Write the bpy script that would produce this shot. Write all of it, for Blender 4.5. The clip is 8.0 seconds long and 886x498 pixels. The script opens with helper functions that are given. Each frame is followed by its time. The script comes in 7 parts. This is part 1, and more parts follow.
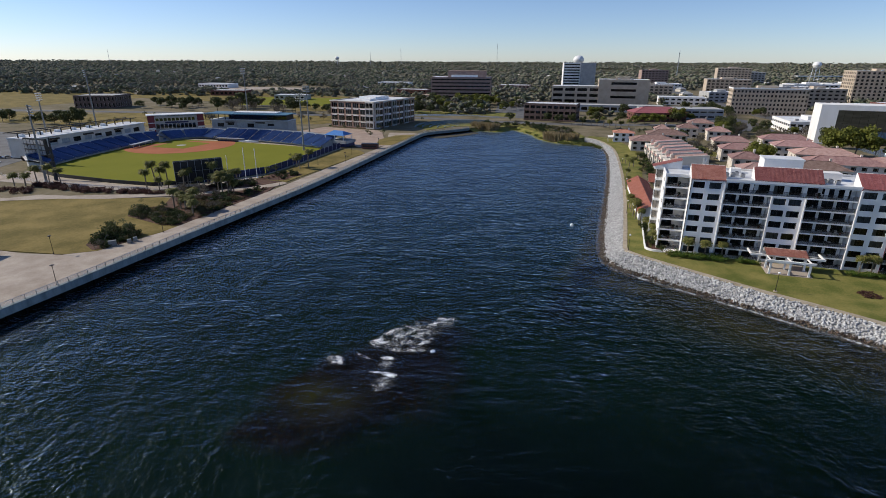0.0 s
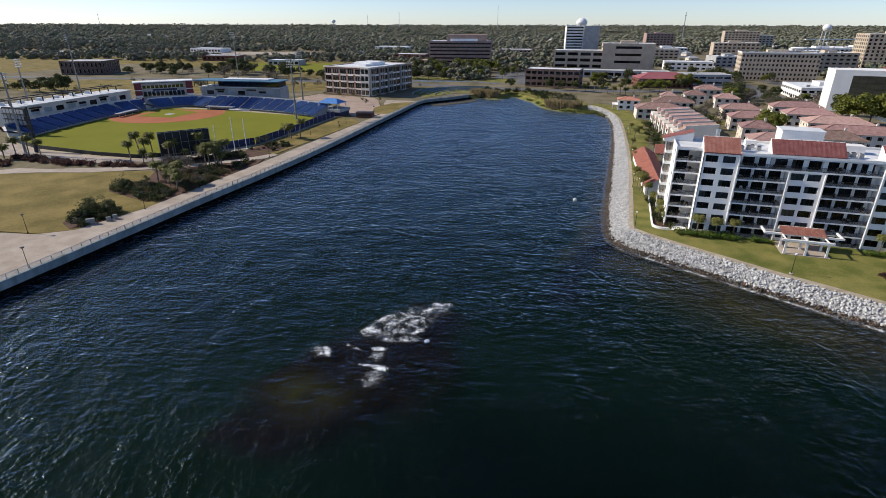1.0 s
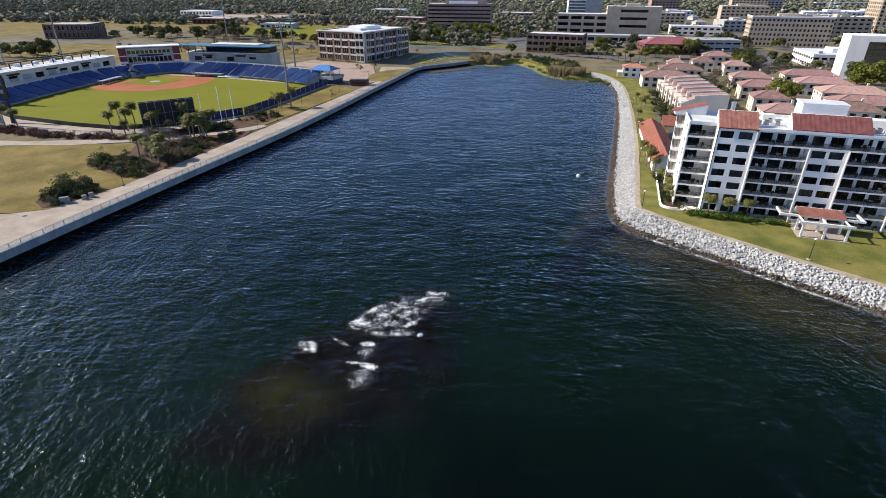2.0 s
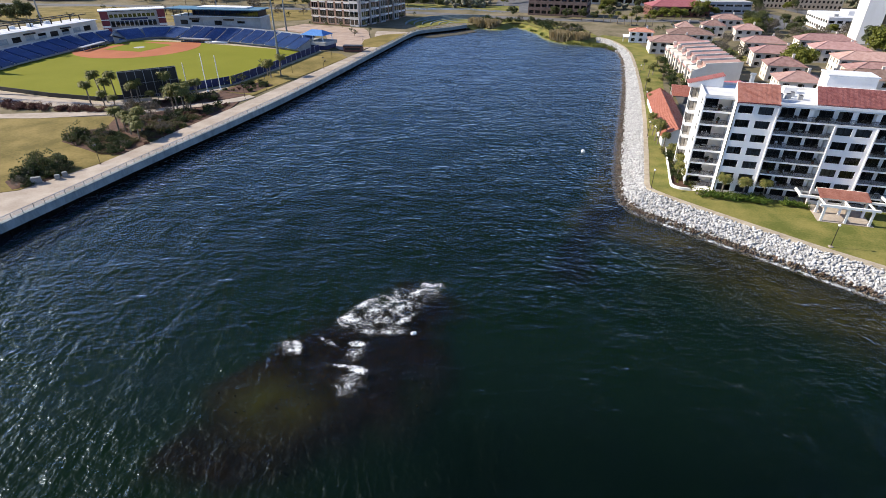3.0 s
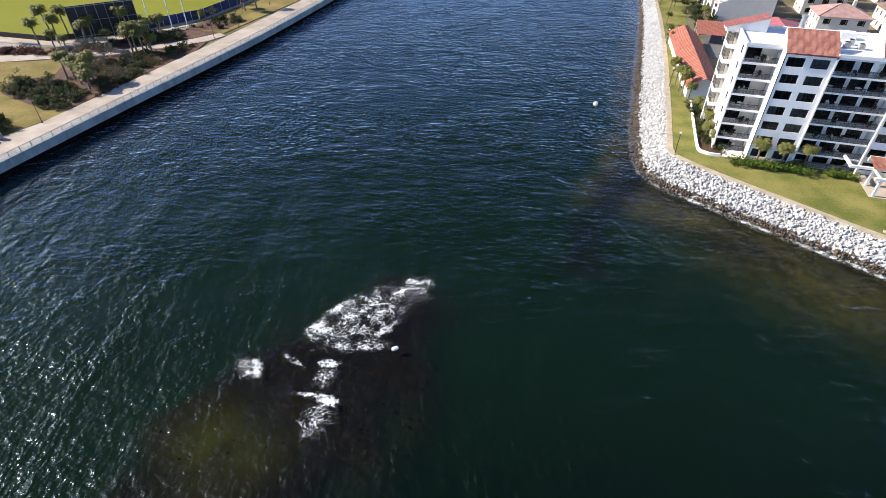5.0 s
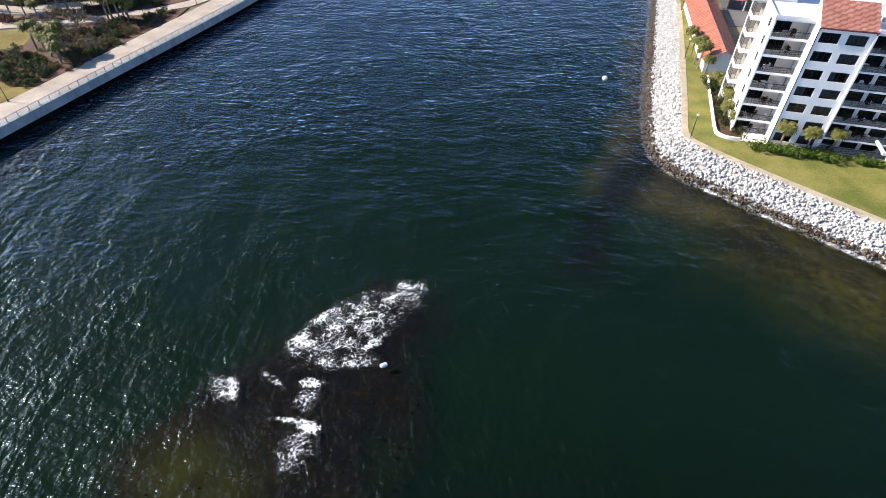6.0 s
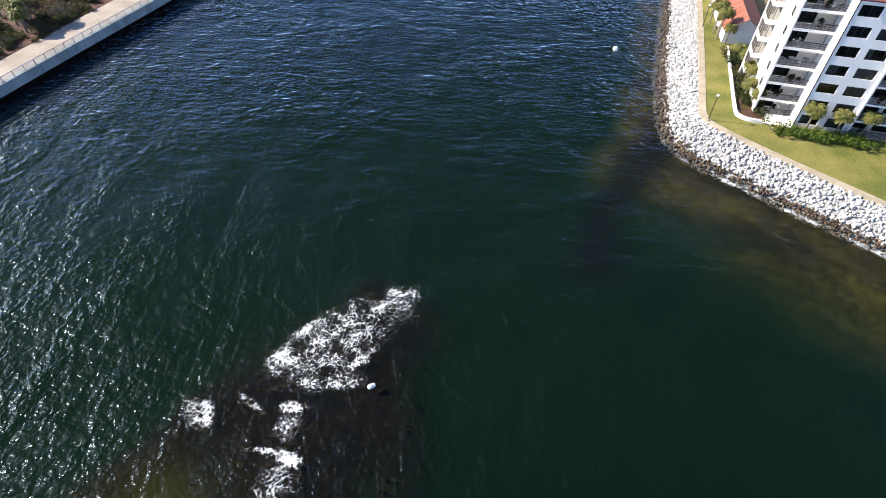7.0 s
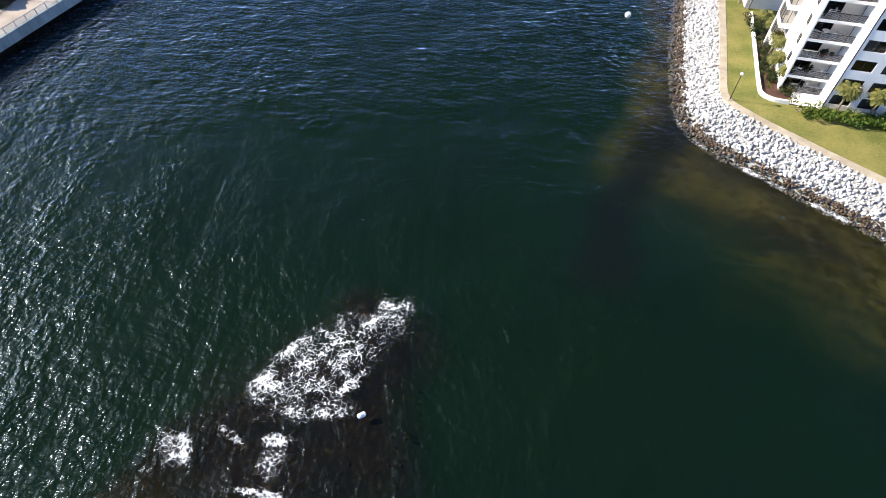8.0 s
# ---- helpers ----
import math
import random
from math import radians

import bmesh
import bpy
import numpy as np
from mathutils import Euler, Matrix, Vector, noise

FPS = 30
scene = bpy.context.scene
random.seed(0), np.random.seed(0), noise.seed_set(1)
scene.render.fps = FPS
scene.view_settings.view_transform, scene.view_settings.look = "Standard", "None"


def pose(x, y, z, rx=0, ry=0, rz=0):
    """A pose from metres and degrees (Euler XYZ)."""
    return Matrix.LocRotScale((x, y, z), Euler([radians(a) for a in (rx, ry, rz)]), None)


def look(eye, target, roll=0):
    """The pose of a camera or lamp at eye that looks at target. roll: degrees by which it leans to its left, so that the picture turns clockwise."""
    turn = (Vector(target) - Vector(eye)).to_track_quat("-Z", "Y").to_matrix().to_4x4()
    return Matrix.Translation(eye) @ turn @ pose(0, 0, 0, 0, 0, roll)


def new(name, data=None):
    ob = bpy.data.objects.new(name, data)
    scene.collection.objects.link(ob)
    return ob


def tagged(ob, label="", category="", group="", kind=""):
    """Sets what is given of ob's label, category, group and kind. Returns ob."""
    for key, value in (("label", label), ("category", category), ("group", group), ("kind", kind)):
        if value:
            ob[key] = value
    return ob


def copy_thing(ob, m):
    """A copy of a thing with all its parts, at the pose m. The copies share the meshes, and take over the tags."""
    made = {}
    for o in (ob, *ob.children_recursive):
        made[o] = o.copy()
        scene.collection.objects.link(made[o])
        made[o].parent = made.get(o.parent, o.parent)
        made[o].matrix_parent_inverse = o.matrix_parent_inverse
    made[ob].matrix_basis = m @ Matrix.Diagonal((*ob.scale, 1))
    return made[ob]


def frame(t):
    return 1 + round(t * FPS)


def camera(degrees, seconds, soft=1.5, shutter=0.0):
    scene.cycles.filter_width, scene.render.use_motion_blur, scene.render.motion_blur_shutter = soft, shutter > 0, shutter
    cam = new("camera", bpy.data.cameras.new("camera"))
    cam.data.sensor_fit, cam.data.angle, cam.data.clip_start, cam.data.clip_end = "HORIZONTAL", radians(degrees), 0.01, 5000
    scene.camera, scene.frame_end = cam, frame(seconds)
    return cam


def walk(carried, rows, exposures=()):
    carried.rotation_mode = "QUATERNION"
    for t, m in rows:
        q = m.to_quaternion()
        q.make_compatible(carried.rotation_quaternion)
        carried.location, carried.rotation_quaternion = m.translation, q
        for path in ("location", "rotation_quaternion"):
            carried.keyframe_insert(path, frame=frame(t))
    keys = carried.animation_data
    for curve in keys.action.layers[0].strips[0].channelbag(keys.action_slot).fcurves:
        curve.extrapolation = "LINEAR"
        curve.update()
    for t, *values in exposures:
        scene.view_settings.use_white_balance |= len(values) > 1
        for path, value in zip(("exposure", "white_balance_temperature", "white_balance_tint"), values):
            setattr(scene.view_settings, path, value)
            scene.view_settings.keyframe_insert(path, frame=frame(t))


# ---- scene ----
cam = camera(80.2, 8.0, soft=0.5)
PATH = [
    (0, (0.899, -8.132, 50.28), (0.647, -6.267, 49.603), 0.2),
    (0.5, (0.825, -4.313, 50.245), (0.576, -2.468, 49.513), 0.1),
    (1, (0.741, -0.485, 50.22), (0.496, 1.336, 49.43), 0.1),
    (1.5, (0.616, 3.371, 50.206), (0.376, 5.168, 49.361), 0.2),
    (3, (-0.004, 15.113, 50.276), (-0.227, 16.825, 49.267), 0.2),
    (3.5, (-0.177, 19.148, 50.287), (-0.395, 20.828, 49.224), 0.2),
    (4, (-0.299, 23.252, 50.289), (-0.512, 24.898, 49.172), 0.2),
    (4.5, (-0.381, 27.399, 50.281), (-0.59, 29.008, 49.112), 0.2),
    (6, (-0.532, 39.914, 50.249), (-0.733, 41.397, 48.922), -0.0),
    (6.5, (-0.6, 44.041, 50.244), (-0.796, 45.471, 48.859), 0.2),
    (7, (-0.708, 48.133, 50.245), (-0.901, 49.509, 48.807), -0.2),
    (7.5, (-0.886, 52.247, 50.244), (-1.077, 53.565, 48.752), -0.6),
    (8, (-1.15, 56.466, 50.222), (-1.333, 57.716, 48.672), -0.9),
]
walk(cam, [(t, look(eye, target, roll)) for t, eye, target, roll in PATH],
     exposures=[(0.0, -0.15, 6450, 10), (1.5, 0.32, 6650, 10), (3.0, 0.70, 6650, 10), (4.5, 0.90, 6650, 10), (8.0, 1.14, 6650, 10)])

# ---- world, sun, exposure ----
SUN_EL, SUN_FROM = 32.5, (-0.995, 0.097)
world = bpy.data.worlds.new("sky")
scene.world = world
world.use_nodes = True
wn = world.node_tree.nodes
sky = wn.new("ShaderNodeTexSky")
sky.sky_type, sky.sun_disc = "NISHITA", False
sky.sun_elevation = radians(SUN_EL)
sky.sun_rotation = math.atan2(SUN_FROM[0], SUN_FROM[1])
sky.air_density, sky.dust_density, sky.ozone_density = 0.9, 0.5, 3.0
sky.altitude = 1500
wn["Background"].inputs["Strength"].default_value = 0.12
tint = wn.new("ShaderNodeVectorMath")
tint.operation = "MULTIPLY"
tint.inputs[1].default_value = (0.94, 0.965, 1.10)
world.node_tree.links.new(sky.outputs[0], tint.inputs[0])
world.node_tree.links.new(tint.outputs[0], wn["Background"].inputs["Color"])
sun = new("sun", bpy.data.lights.new("sun", "SUN"))
sun.data.energy, sun.data.angle, sun.data.color = 5.0, radians(0.55), (1.0, 0.925, 0.80)
ce = math.cos(radians(SUN_EL))
sun.matrix_basis = look((-400, 100, 300), (-400 - SUN_FROM[0] * ce * 100, 100 - SUN_FROM[1] * ce * 100, 300 - math.sin(radians(SUN_EL)) * 100))


# ---- materials ----
def nodes_of(name):
    m = bpy.data.materials.new(name)
    m.use_nodes = True
    return m, m.node_tree.nodes, m.node_tree.links


def surface(name, c1, c2, scale=0.6, fine=6.0, rough=0.8, bump=0.15, metal=0.0, rand=0.0, island=0.0, spec=0.4, contrast=0.22, tall=1.0):
    """A procedural surface: two colours blotched by noise at two scales, with a fine bump; rand / island vary it piece by piece."""
    m, n, l = nodes_of(name)
    b = n["Principled BSDF"]
    geo = n.new("ShaderNodeNewGeometry")
    place = n.new("ShaderNodeMapping")
    place.inputs["Scale"].default_value = (1, 1, tall)
    l.new(geo.outputs["Position"], place.inputs["Vector"])
    big, small = n.new("ShaderNodeTexNoise"), n.new("ShaderNodeTexNoise")
    for t, s, d in ((big, scale, 4), (small, fine, 3)):
        l.new(place.outputs[0], t.inputs["Vector"])
        t.inputs["Scale"].default_value, t.inputs["Detail"].default_value = s, d
    add = n.new("ShaderNodeMath")
    add.operation = "MULTIPLY_ADD"
    l.new(small.outputs["Fac"], add.inputs[0])
    add.inputs[1].default_value = 0.45
    l.new(big.outputs["Fac"], add.inputs[2])
    ramp = n.new("ShaderNodeValToRGB")
    l.new(add.outputs[0], ramp.inputs["Fac"])
    ramp.color_ramp.elements[0].position, ramp.color_ramp.elements[1].position = 0.725 - contrast, 0.725 + contrast
    ramp.color_ramp.elements[0].color, ramp.color_ramp.elements[1].color = (*c1, 1), (*c2, 1)
    out = ramp.outputs["Color"]
    if rand or island:
        hsv = n.new("ShaderNodeHueSaturation")
        if rand:
            src = n.new("ShaderNodeObjectInfo").outputs["Random"]
        else:
            src = geo.outputs["Random Per Island"]
        mr = n.new("ShaderNodeMapRange")
        k = rand or island
        mr.inputs["To Min"].default_value, mr.inputs["To Max"].default_value = 1 - k, 1 + k
        l.new(src, mr.inputs["Value"])
        l.new(mr.outputs[0], hsv.inputs["Value"])
        hue = n.new("ShaderNodeMapRange")
        hue.inputs["To Min"].default_value, hue.inputs["To Max"].default_value = 0.5 + 0.05 * k, 0.5 - 0.06 * k
        mul = n.new("ShaderNodeMath")
        mul.operation = "FRACT"
        mm = n.new("ShaderNodeMath")
        mm.operation = "MULTIPLY"
        mm.inputs[1].default_value = 7.31
        l.new(src, mm.inputs[0])
        l.new(mm.outputs[0], mul.inputs[0])
        l.new(mul.outputs[0], hue.inputs["Value"])
        l.new(hue.outputs[0], hsv.inputs["Hue"])
        l.new(out, hsv.inputs["Color"])
        out = hsv.outputs["Color"]
    l.new(out, b.inputs["Base Color"])
    b.inputs["Roughness"].default_value, b.inputs["Metallic"].default_value = rough, metal
    b.inputs["Specular IOR Level"].default_value = spec
    if bump:
        bp = n.new("ShaderNodeBump")
        bp.inputs["Strength"].default_value, bp.inputs["Distance"].default_value = min(1, bump * 3), 0.1
        l.new(add.outputs[0], bp.inputs["Height"])
        l.new(bp.outputs[0], b.inputs["Normal"])
    return m


def leafy(name, cols, island=0.35, trans=0.25):
    """Foliage: each clump takes its own mix of the given colours; a little light comes through."""
    m, n, l = nodes_of(name)
    b = n["Principled BSDF"]
    geo = n.new("ShaderNodeNewGeometry")
    oi = n.new("ShaderNodeObjectInfo")
    add = n.new("ShaderNodeMath")
    add.operation = "MULTIPLY_ADD"
    l.new(oi.outputs["Random"], add.inputs[0])
    add.inputs[1].default_value = 0.37
    l.new(geo.outputs["Random Per Island"], add.inputs[2])
    fr = n.new("ShaderNodeMath")
    fr.operation = "FRACT"
    l.new(add.outputs[0], fr.inputs[0])
    ramp = n.new("ShaderNodeValToRGB")
    els = ramp.color_ramp.elements
    while len(els) < len(cols):
        els.new(0.5)
    for i, c in enumerate(cols):
        els[i].position, els[i].color = i / max(1, len(cols) - 1), (*c, 1)
    l.new(fr.outputs[0], ramp.inputs["Fac"])
    l.new(ramp.outputs["Color"], b.inputs["Base Color"])
    b.inputs["Roughness"].default_value = 0.65
    b.inputs["Specular IOR Level"].default_value = 0.25
    tr = n.new("ShaderNodeBsdfTranslucent")
    l.new(ramp.outputs["Color"], tr.inputs["Color"])
    mix = n.new("ShaderNodeMixShader")
    mix.inputs[0].default_value = trans
    l.new(b.outputs[0], mix.inputs[1])
    l.new(tr.outputs[0], mix.inputs[2])
    l.new(mix.outputs[0], n["Material Output"].inputs["Surface"])
    return m


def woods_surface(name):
    """Far woods: colour changes from tree to tree, evergreen to bare winter brown, and only a little within a crown;
    distance haze is put into the colour by paling every tone.
    """
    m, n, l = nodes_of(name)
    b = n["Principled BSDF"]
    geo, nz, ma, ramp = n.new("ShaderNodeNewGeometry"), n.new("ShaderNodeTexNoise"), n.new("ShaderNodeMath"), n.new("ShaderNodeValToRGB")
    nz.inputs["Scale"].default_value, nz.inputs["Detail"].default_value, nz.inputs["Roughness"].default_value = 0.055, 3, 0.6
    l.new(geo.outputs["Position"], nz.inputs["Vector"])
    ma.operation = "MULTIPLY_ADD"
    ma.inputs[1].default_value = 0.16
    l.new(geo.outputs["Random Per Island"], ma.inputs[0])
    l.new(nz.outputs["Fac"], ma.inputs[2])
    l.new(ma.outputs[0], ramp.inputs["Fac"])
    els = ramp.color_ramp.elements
    # tones paler than the leaves themselves, to stand in for distance haze
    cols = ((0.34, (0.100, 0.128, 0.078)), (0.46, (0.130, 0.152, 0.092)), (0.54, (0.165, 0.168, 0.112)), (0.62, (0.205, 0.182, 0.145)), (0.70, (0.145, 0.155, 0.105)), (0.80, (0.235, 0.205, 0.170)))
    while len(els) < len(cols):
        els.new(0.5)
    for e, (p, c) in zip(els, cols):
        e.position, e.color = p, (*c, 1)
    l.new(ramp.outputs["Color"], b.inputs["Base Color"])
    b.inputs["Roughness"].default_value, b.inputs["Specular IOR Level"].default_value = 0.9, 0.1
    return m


def glassy(name, tint, rough=0.03, ior=1.5):
    """A pane: clear with a tint, and a Fresnel gloss."""
    m, n, l = nodes_of(name)
    n.remove(n["Principled BSDF"])
    fr, gl, tr, mix = n.new("ShaderNodeFresnel"), n.new("ShaderNodeBsdfGlossy"), n.new("ShaderNodeBsdfTransparent"), n.new("ShaderNodeMixShader")
    fr.inputs["IOR"].default_value, gl.inputs["Roughness"].default_value = ior, rough
    tr.inputs["Color"].default_value = (*tint, 1)
    l.new(fr.outputs[0], mix.inputs[0])
    l.new(tr.outputs[0], mix.inputs[1])
    l.new(gl.outputs[0], mix.inputs[2])
    l.new(mix.outputs[0], n["Material Output"].inputs["Surface"])
    return m


def calc(n, l, op, x, y=0.0, z=None):
    """A math node on values or sockets."""
    q = n.new("ShaderNodeMath")
    q.operation = op
    for k, v in enumerate((x, y, z)):
        if v is None:
            continue
        if isinstance(v, (int, float)):
            q.inputs[k].default_value = v
        else:
            l.new(v, q.inputs[k])
    return q.outputs[0]


def noise_of(n, l, vector, scale, detail=2.0, rough=0.5, warp=0.0):
    t = n.new("ShaderNodeTexNoise")
    for key, v in (("Scale", scale), ("Detail", detail), ("Roughness", rough), ("Distortion", warp)):
        t.inputs[key].default_value = v
    l.new(vector, t.inputs["Vector"])
    return t.outputs["Fac"]


def blend(n, l, fac, a, b):
    """Mix two colours, each a socket or an RGB triple."""
    q = n.new("ShaderNodeMix")
    q.data_type = "RGBA"
    if isinstance(fac, (int, float)):
        q.inputs["Factor"].default_value = fac
    else:
        l.new(fac, q.inputs["Factor"])
    for key, v in ((6, a), (7, b)):
        if isinstance(v, tuple):
            q.inputs[key].default_value = (*v, 1)
        else:
            l.new(v, q.inputs[key])
    return q.outputs[2]


def stretched(n, l, vector, turn, squash):
    mp = n.new("ShaderNodeMapping")
    mp.vector_type = "TEXTURE"
    mp.inputs["Rotation"].default_value = (0, 0, radians(turn))
    mp.inputs["Scale"].default_value = (1.0 / squash, 1, 1)
    l.new(vector, mp.inputs["Vector"])
    return mp.outputs[0]


def water_surface(name):
    """Wind-rippled water: a Fresnel gloss over what lies below; long-crested waves, and chop that comes and goes in gusts."""
    m, n, l = nodes_of(name)
    n.remove(n["Principled BSDF"])
    pos = n.new("ShaderNodeNewGeometry").outputs["Position"]
    gust = calc(n, l, "MULTIPLY_ADD", noise_of(n, l, stretched(n, l, pos, 35, 0.5), 0.045, 3, 0.55, 0.5), 2.0, -0.1)
    gust = calc(n, l, "MINIMUM", calc(n, l, "MAXIMUM", gust, 0.25), 1.6)
    clump = calc(n, l, "MULTIPLY_ADD", noise_of(n, l, stretched(n, l, pos, 100, 0.4), 0.16, 3, 0.6, 0.6), 3.0, -0.60)
    clump = calc(n, l, "MINIMUM", calc(n, l, "MAXIMUM", clump, 0.35), 1.6)
    total = 0.0
    for scale, height, turn, squash, detail, gusty in WAVES:
        h = calc(n, l, "MULTIPLY", noise_of(n, l, stretched(n, l, pos, turn, squash), scale, detail, 0.5, 0.5), height)
        if gusty:
            h = calc(n, l, "MULTIPLY", h, clump if turn > 90 else gust)
        total = calc(n, l, "ADD", h, total)
    bp = n.new("ShaderNodeBump")
    bp.inputs["Strength"].default_value, bp.inputs["Distance"].default_value = 1.0, 1.0
    l.new(total, bp.inputs["Height"])
    lw, tr, body = n.new("ShaderNodeLayerWeight"), n.new("ShaderNodeBsdfTransparent"), n.new("ShaderNodeBsdfDiffuse")
    tr.inputs["Color"].default_value = (0.92, 0.97, 0.96, 1)
    body.inputs["Color"].default_value = (0.004, 0.022, 0.020, 1)
    l.new(bp.outputs[0], lw.inputs["Normal"])
    l.new(bp.outputs[0], body.inputs["Normal"])
    gloss = []
    for rough, tone in ((0.15, (0.66, 0.80, 0.95, 1)), (0.48, (0.56, 0.74, 0.95, 1))):
        g = n.new("ShaderNodeBsdfGlossy")
        g.inputs["Roughness"].default_value = rough
        g.inputs["Color"].default_value = tone
        l.new(bp.outputs[0], g.inputs["Normal"])
        gloss.append(g.outputs[0])

    def mixed(fac, a, b):
        q = n.new("ShaderNodeMixShader")
        if isinstance(fac, float):
            q.inputs[0].default_value = fac
        else:
            l.new(fac, q.inputs[0])
        l.new(a, q.inputs[1])
        l.new(b, q.inputs[2])
        return q.outputs[0]

    fresnel = calc(n, l, "ADD", calc(n, l, "POWER", lw.outputs["Facing"], 5.6), 0.0066)
    under = mixed(0.02, tr.outputs[0], body.outputs[0])
    over = mixed(0.56, gloss[0], gloss[1])
    l.new(mixed(fresnel, under, over), n["Material Output"].inputs["Surface"])
    return m


# waves: size, height, direction, length of crest, detail, gusty
WAVES = ((0.05, 0.22, 18, 0.4, 2, False), (0.16, 0.38, -8, 0.34, 2, False), (0.40, 0.34, 10, 0.42, 2, True), (0.85, 0.28, -4, 0.5, 2, True), (1.7, 0.10, 8, 0.55, 1, True), (0.62, 0.26, 98, 0.8, 2, True), (1.5, 0.16, 104, 0.85, 1, True))


def seabed_surface(name):
    """The bottom: light lost in deep water is put into its colour as darker green; weedy brown rock on the reef, golden
    sand and weed on the shoal.
    """
    m, n, l = nodes_of(name)
    b = n["Principled BSDF"]
    geo, sep = n.new("ShaderNodeNewGeometry"), n.new("ShaderNodeSeparateXYZ")
    pos = geo.outputs["Position"]
    l.new(pos, sep.inputs[0])
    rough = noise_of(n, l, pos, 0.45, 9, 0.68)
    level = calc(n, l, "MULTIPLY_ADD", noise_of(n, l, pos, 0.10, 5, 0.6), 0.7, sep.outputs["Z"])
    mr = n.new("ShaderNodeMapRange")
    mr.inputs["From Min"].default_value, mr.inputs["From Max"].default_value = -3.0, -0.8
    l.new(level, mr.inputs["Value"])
    # near-black at the low end: dimming by the water is painted on the bottom
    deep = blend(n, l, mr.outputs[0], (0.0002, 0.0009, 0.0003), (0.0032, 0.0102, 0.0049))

    def mask(name_):
        at = n.new("ShaderNodeAttribute")
        at.attribute_name = name_
        return at.outputs["Fac"]

    def step(x, lo, hi):
        q = n.new("ShaderNodeMapRange")
        q.interpolation_type = "SMOOTHSTEP"
        q.inputs["From Min"].default_value, q.inputs["From Max"].default_value = lo, hi
        l.new(x, q.inputs["Value"])
        return q.outputs[0]

    # reef: dark brown weed, paler knobs, an olive flush
    knobs = step(noise_of(n, l, pos, 1.5, 6, 0.7, 0.6), 0.52, 0.70)
    rock = blend(n, l, rough, (0.0016, 0.0013, 0.0012), (0.0100, 0.0068, 0.0048))
    rock = blend(n, l, knobs, rock, (0.024, 0.0155, 0.0092))
    rock = blend(n, l, step(noise_of(n, l, pos, 0.12, 4, 0.6, 0.5), 0.42, 0.62), rock, blend(n, l, 0.62, rock, (0.0032, 0.0036, 0.0036)))
    rock = blend(n, l, mask("olive"), rock, (0.027, 0.025, 0.0042))
    # shoal: golden sand in drifts between dark weed
    drift = step(noise_of(n, l, stretched(n, l, pos, -38, 0.45), 0.13, 8, 0.68, 0.8), 0.36, 0.70)
    sand = blend(n, l, drift, (0.010, 0.0092, 0.0034), (0.050, 0.040, 0.0090))
    sand = blend(n, l, step(noise_of(n, l, pos, 0.9, 7, 0.7), 0.40, 0.72), sand, (0.011, 0.0090, 0.0034))
    out = blend(n, l, mask("sand"), deep, sand)
    out = blend(n, l, mask("weed"), out, (0.0040, 0.0052, 0.0040))
    out = blend(n, l, mask("reef"), out, rock)
    l.new(out, b.inputs["Base Color"])
    b.inputs["Roughness"].default_value = 1.0
    b.inputs["Specular IOR Level"].default_value = 0.0
    return m


def foam_surface(name):
    """Sea foam: a lace of white threads round open cells, closing to solid white where the sheet's own 'foam' value is high."""
    m, n, l = nodes_of(name)
    b = n["Principled BSDF"]
    b.inputs["Base Color"].default_value = (0.72, 0.75, 0.76, 1)
    b.inputs["Roughness"].default_value = 0.8
    geo, at, warp, add = n.new("ShaderNodeNewGeometry"), n.new("ShaderNodeAttribute"), n.new("ShaderNodeTexNoise"), n.new("ShaderNodeVectorMath")
    at.attribute_name = "foam"
    pos = geo.outputs["Position"]
    warp.inputs["Scale"].default_value, warp.inputs["Detail"].default_value = 1.5, 5
    l.new(pos, warp.inputs["Vector"])
    add.operation = "MULTIPLY_ADD"
    add.inputs[1].default_value = (0.85, 0.85, 0)
    l.new(warp.outputs["Color"], add.inputs[0])
    l.new(pos, add.inputs[2])

    def cells(scale):
        v = n.new("ShaderNodeTexVoronoi")
        v.feature = "DISTANCE_TO_EDGE"
        v.inputs["Scale"].default_value = scale
        l.new(add.outputs[0], v.inputs["Vector"])
        return calc(n, l, "DIVIDE", v.outputs["Distance"], scale)

    lace = calc(n, l, "MINIMUM", cells(1.7), calc(n, l, "MULTIPLY_ADD", cells(3.8), 1.0, 0.020))
    patch = calc(n, l, "MULTIPLY", at.outputs["Fac"], calc(n, l, "MULTIPLY_ADD", noise_of(n, l, pos, 0.5, 5, 0.62, 0.6), 2.2, -0.1))
    solid = calc(n, l, "MULTIPLY", calc(n, l, "MAXIMUM", calc(n, l, "SUBTRACT", patch, 1.35), 0.0), 0.30)
    width = calc(n, l, "ADD", calc(n, l, "MULTIPLY_ADD", patch, 0.088, -0.046), solid)
    torn = calc(n, l, "MULTIPLY_ADD", noise_of(n, l, pos, 4.0, 4, 0.65), 0.11, -0.055)
    mr = n.new("ShaderNodeMapRange")
    mr.inputs["From Min"].default_value, mr.inputs["From Max"].default_value = -0.015, 0.045
    l.new(calc(n, l, "SUBTRACT", calc(n, l, "ADD", width, torn), lace), mr.inputs["Value"])
    tr, mix = n.new("ShaderNodeBsdfTransparent"), n.new("ShaderNodeMixShader")
    l.new(mr.outputs[0], mix.inputs[0])
    l.new(tr.outputs[0], mix.inputs[1])
    l.new(b.outputs[0], mix.inputs[2])
    l.new(mix.outputs[0], n["Material Output"].inputs["Surface"])
    return m


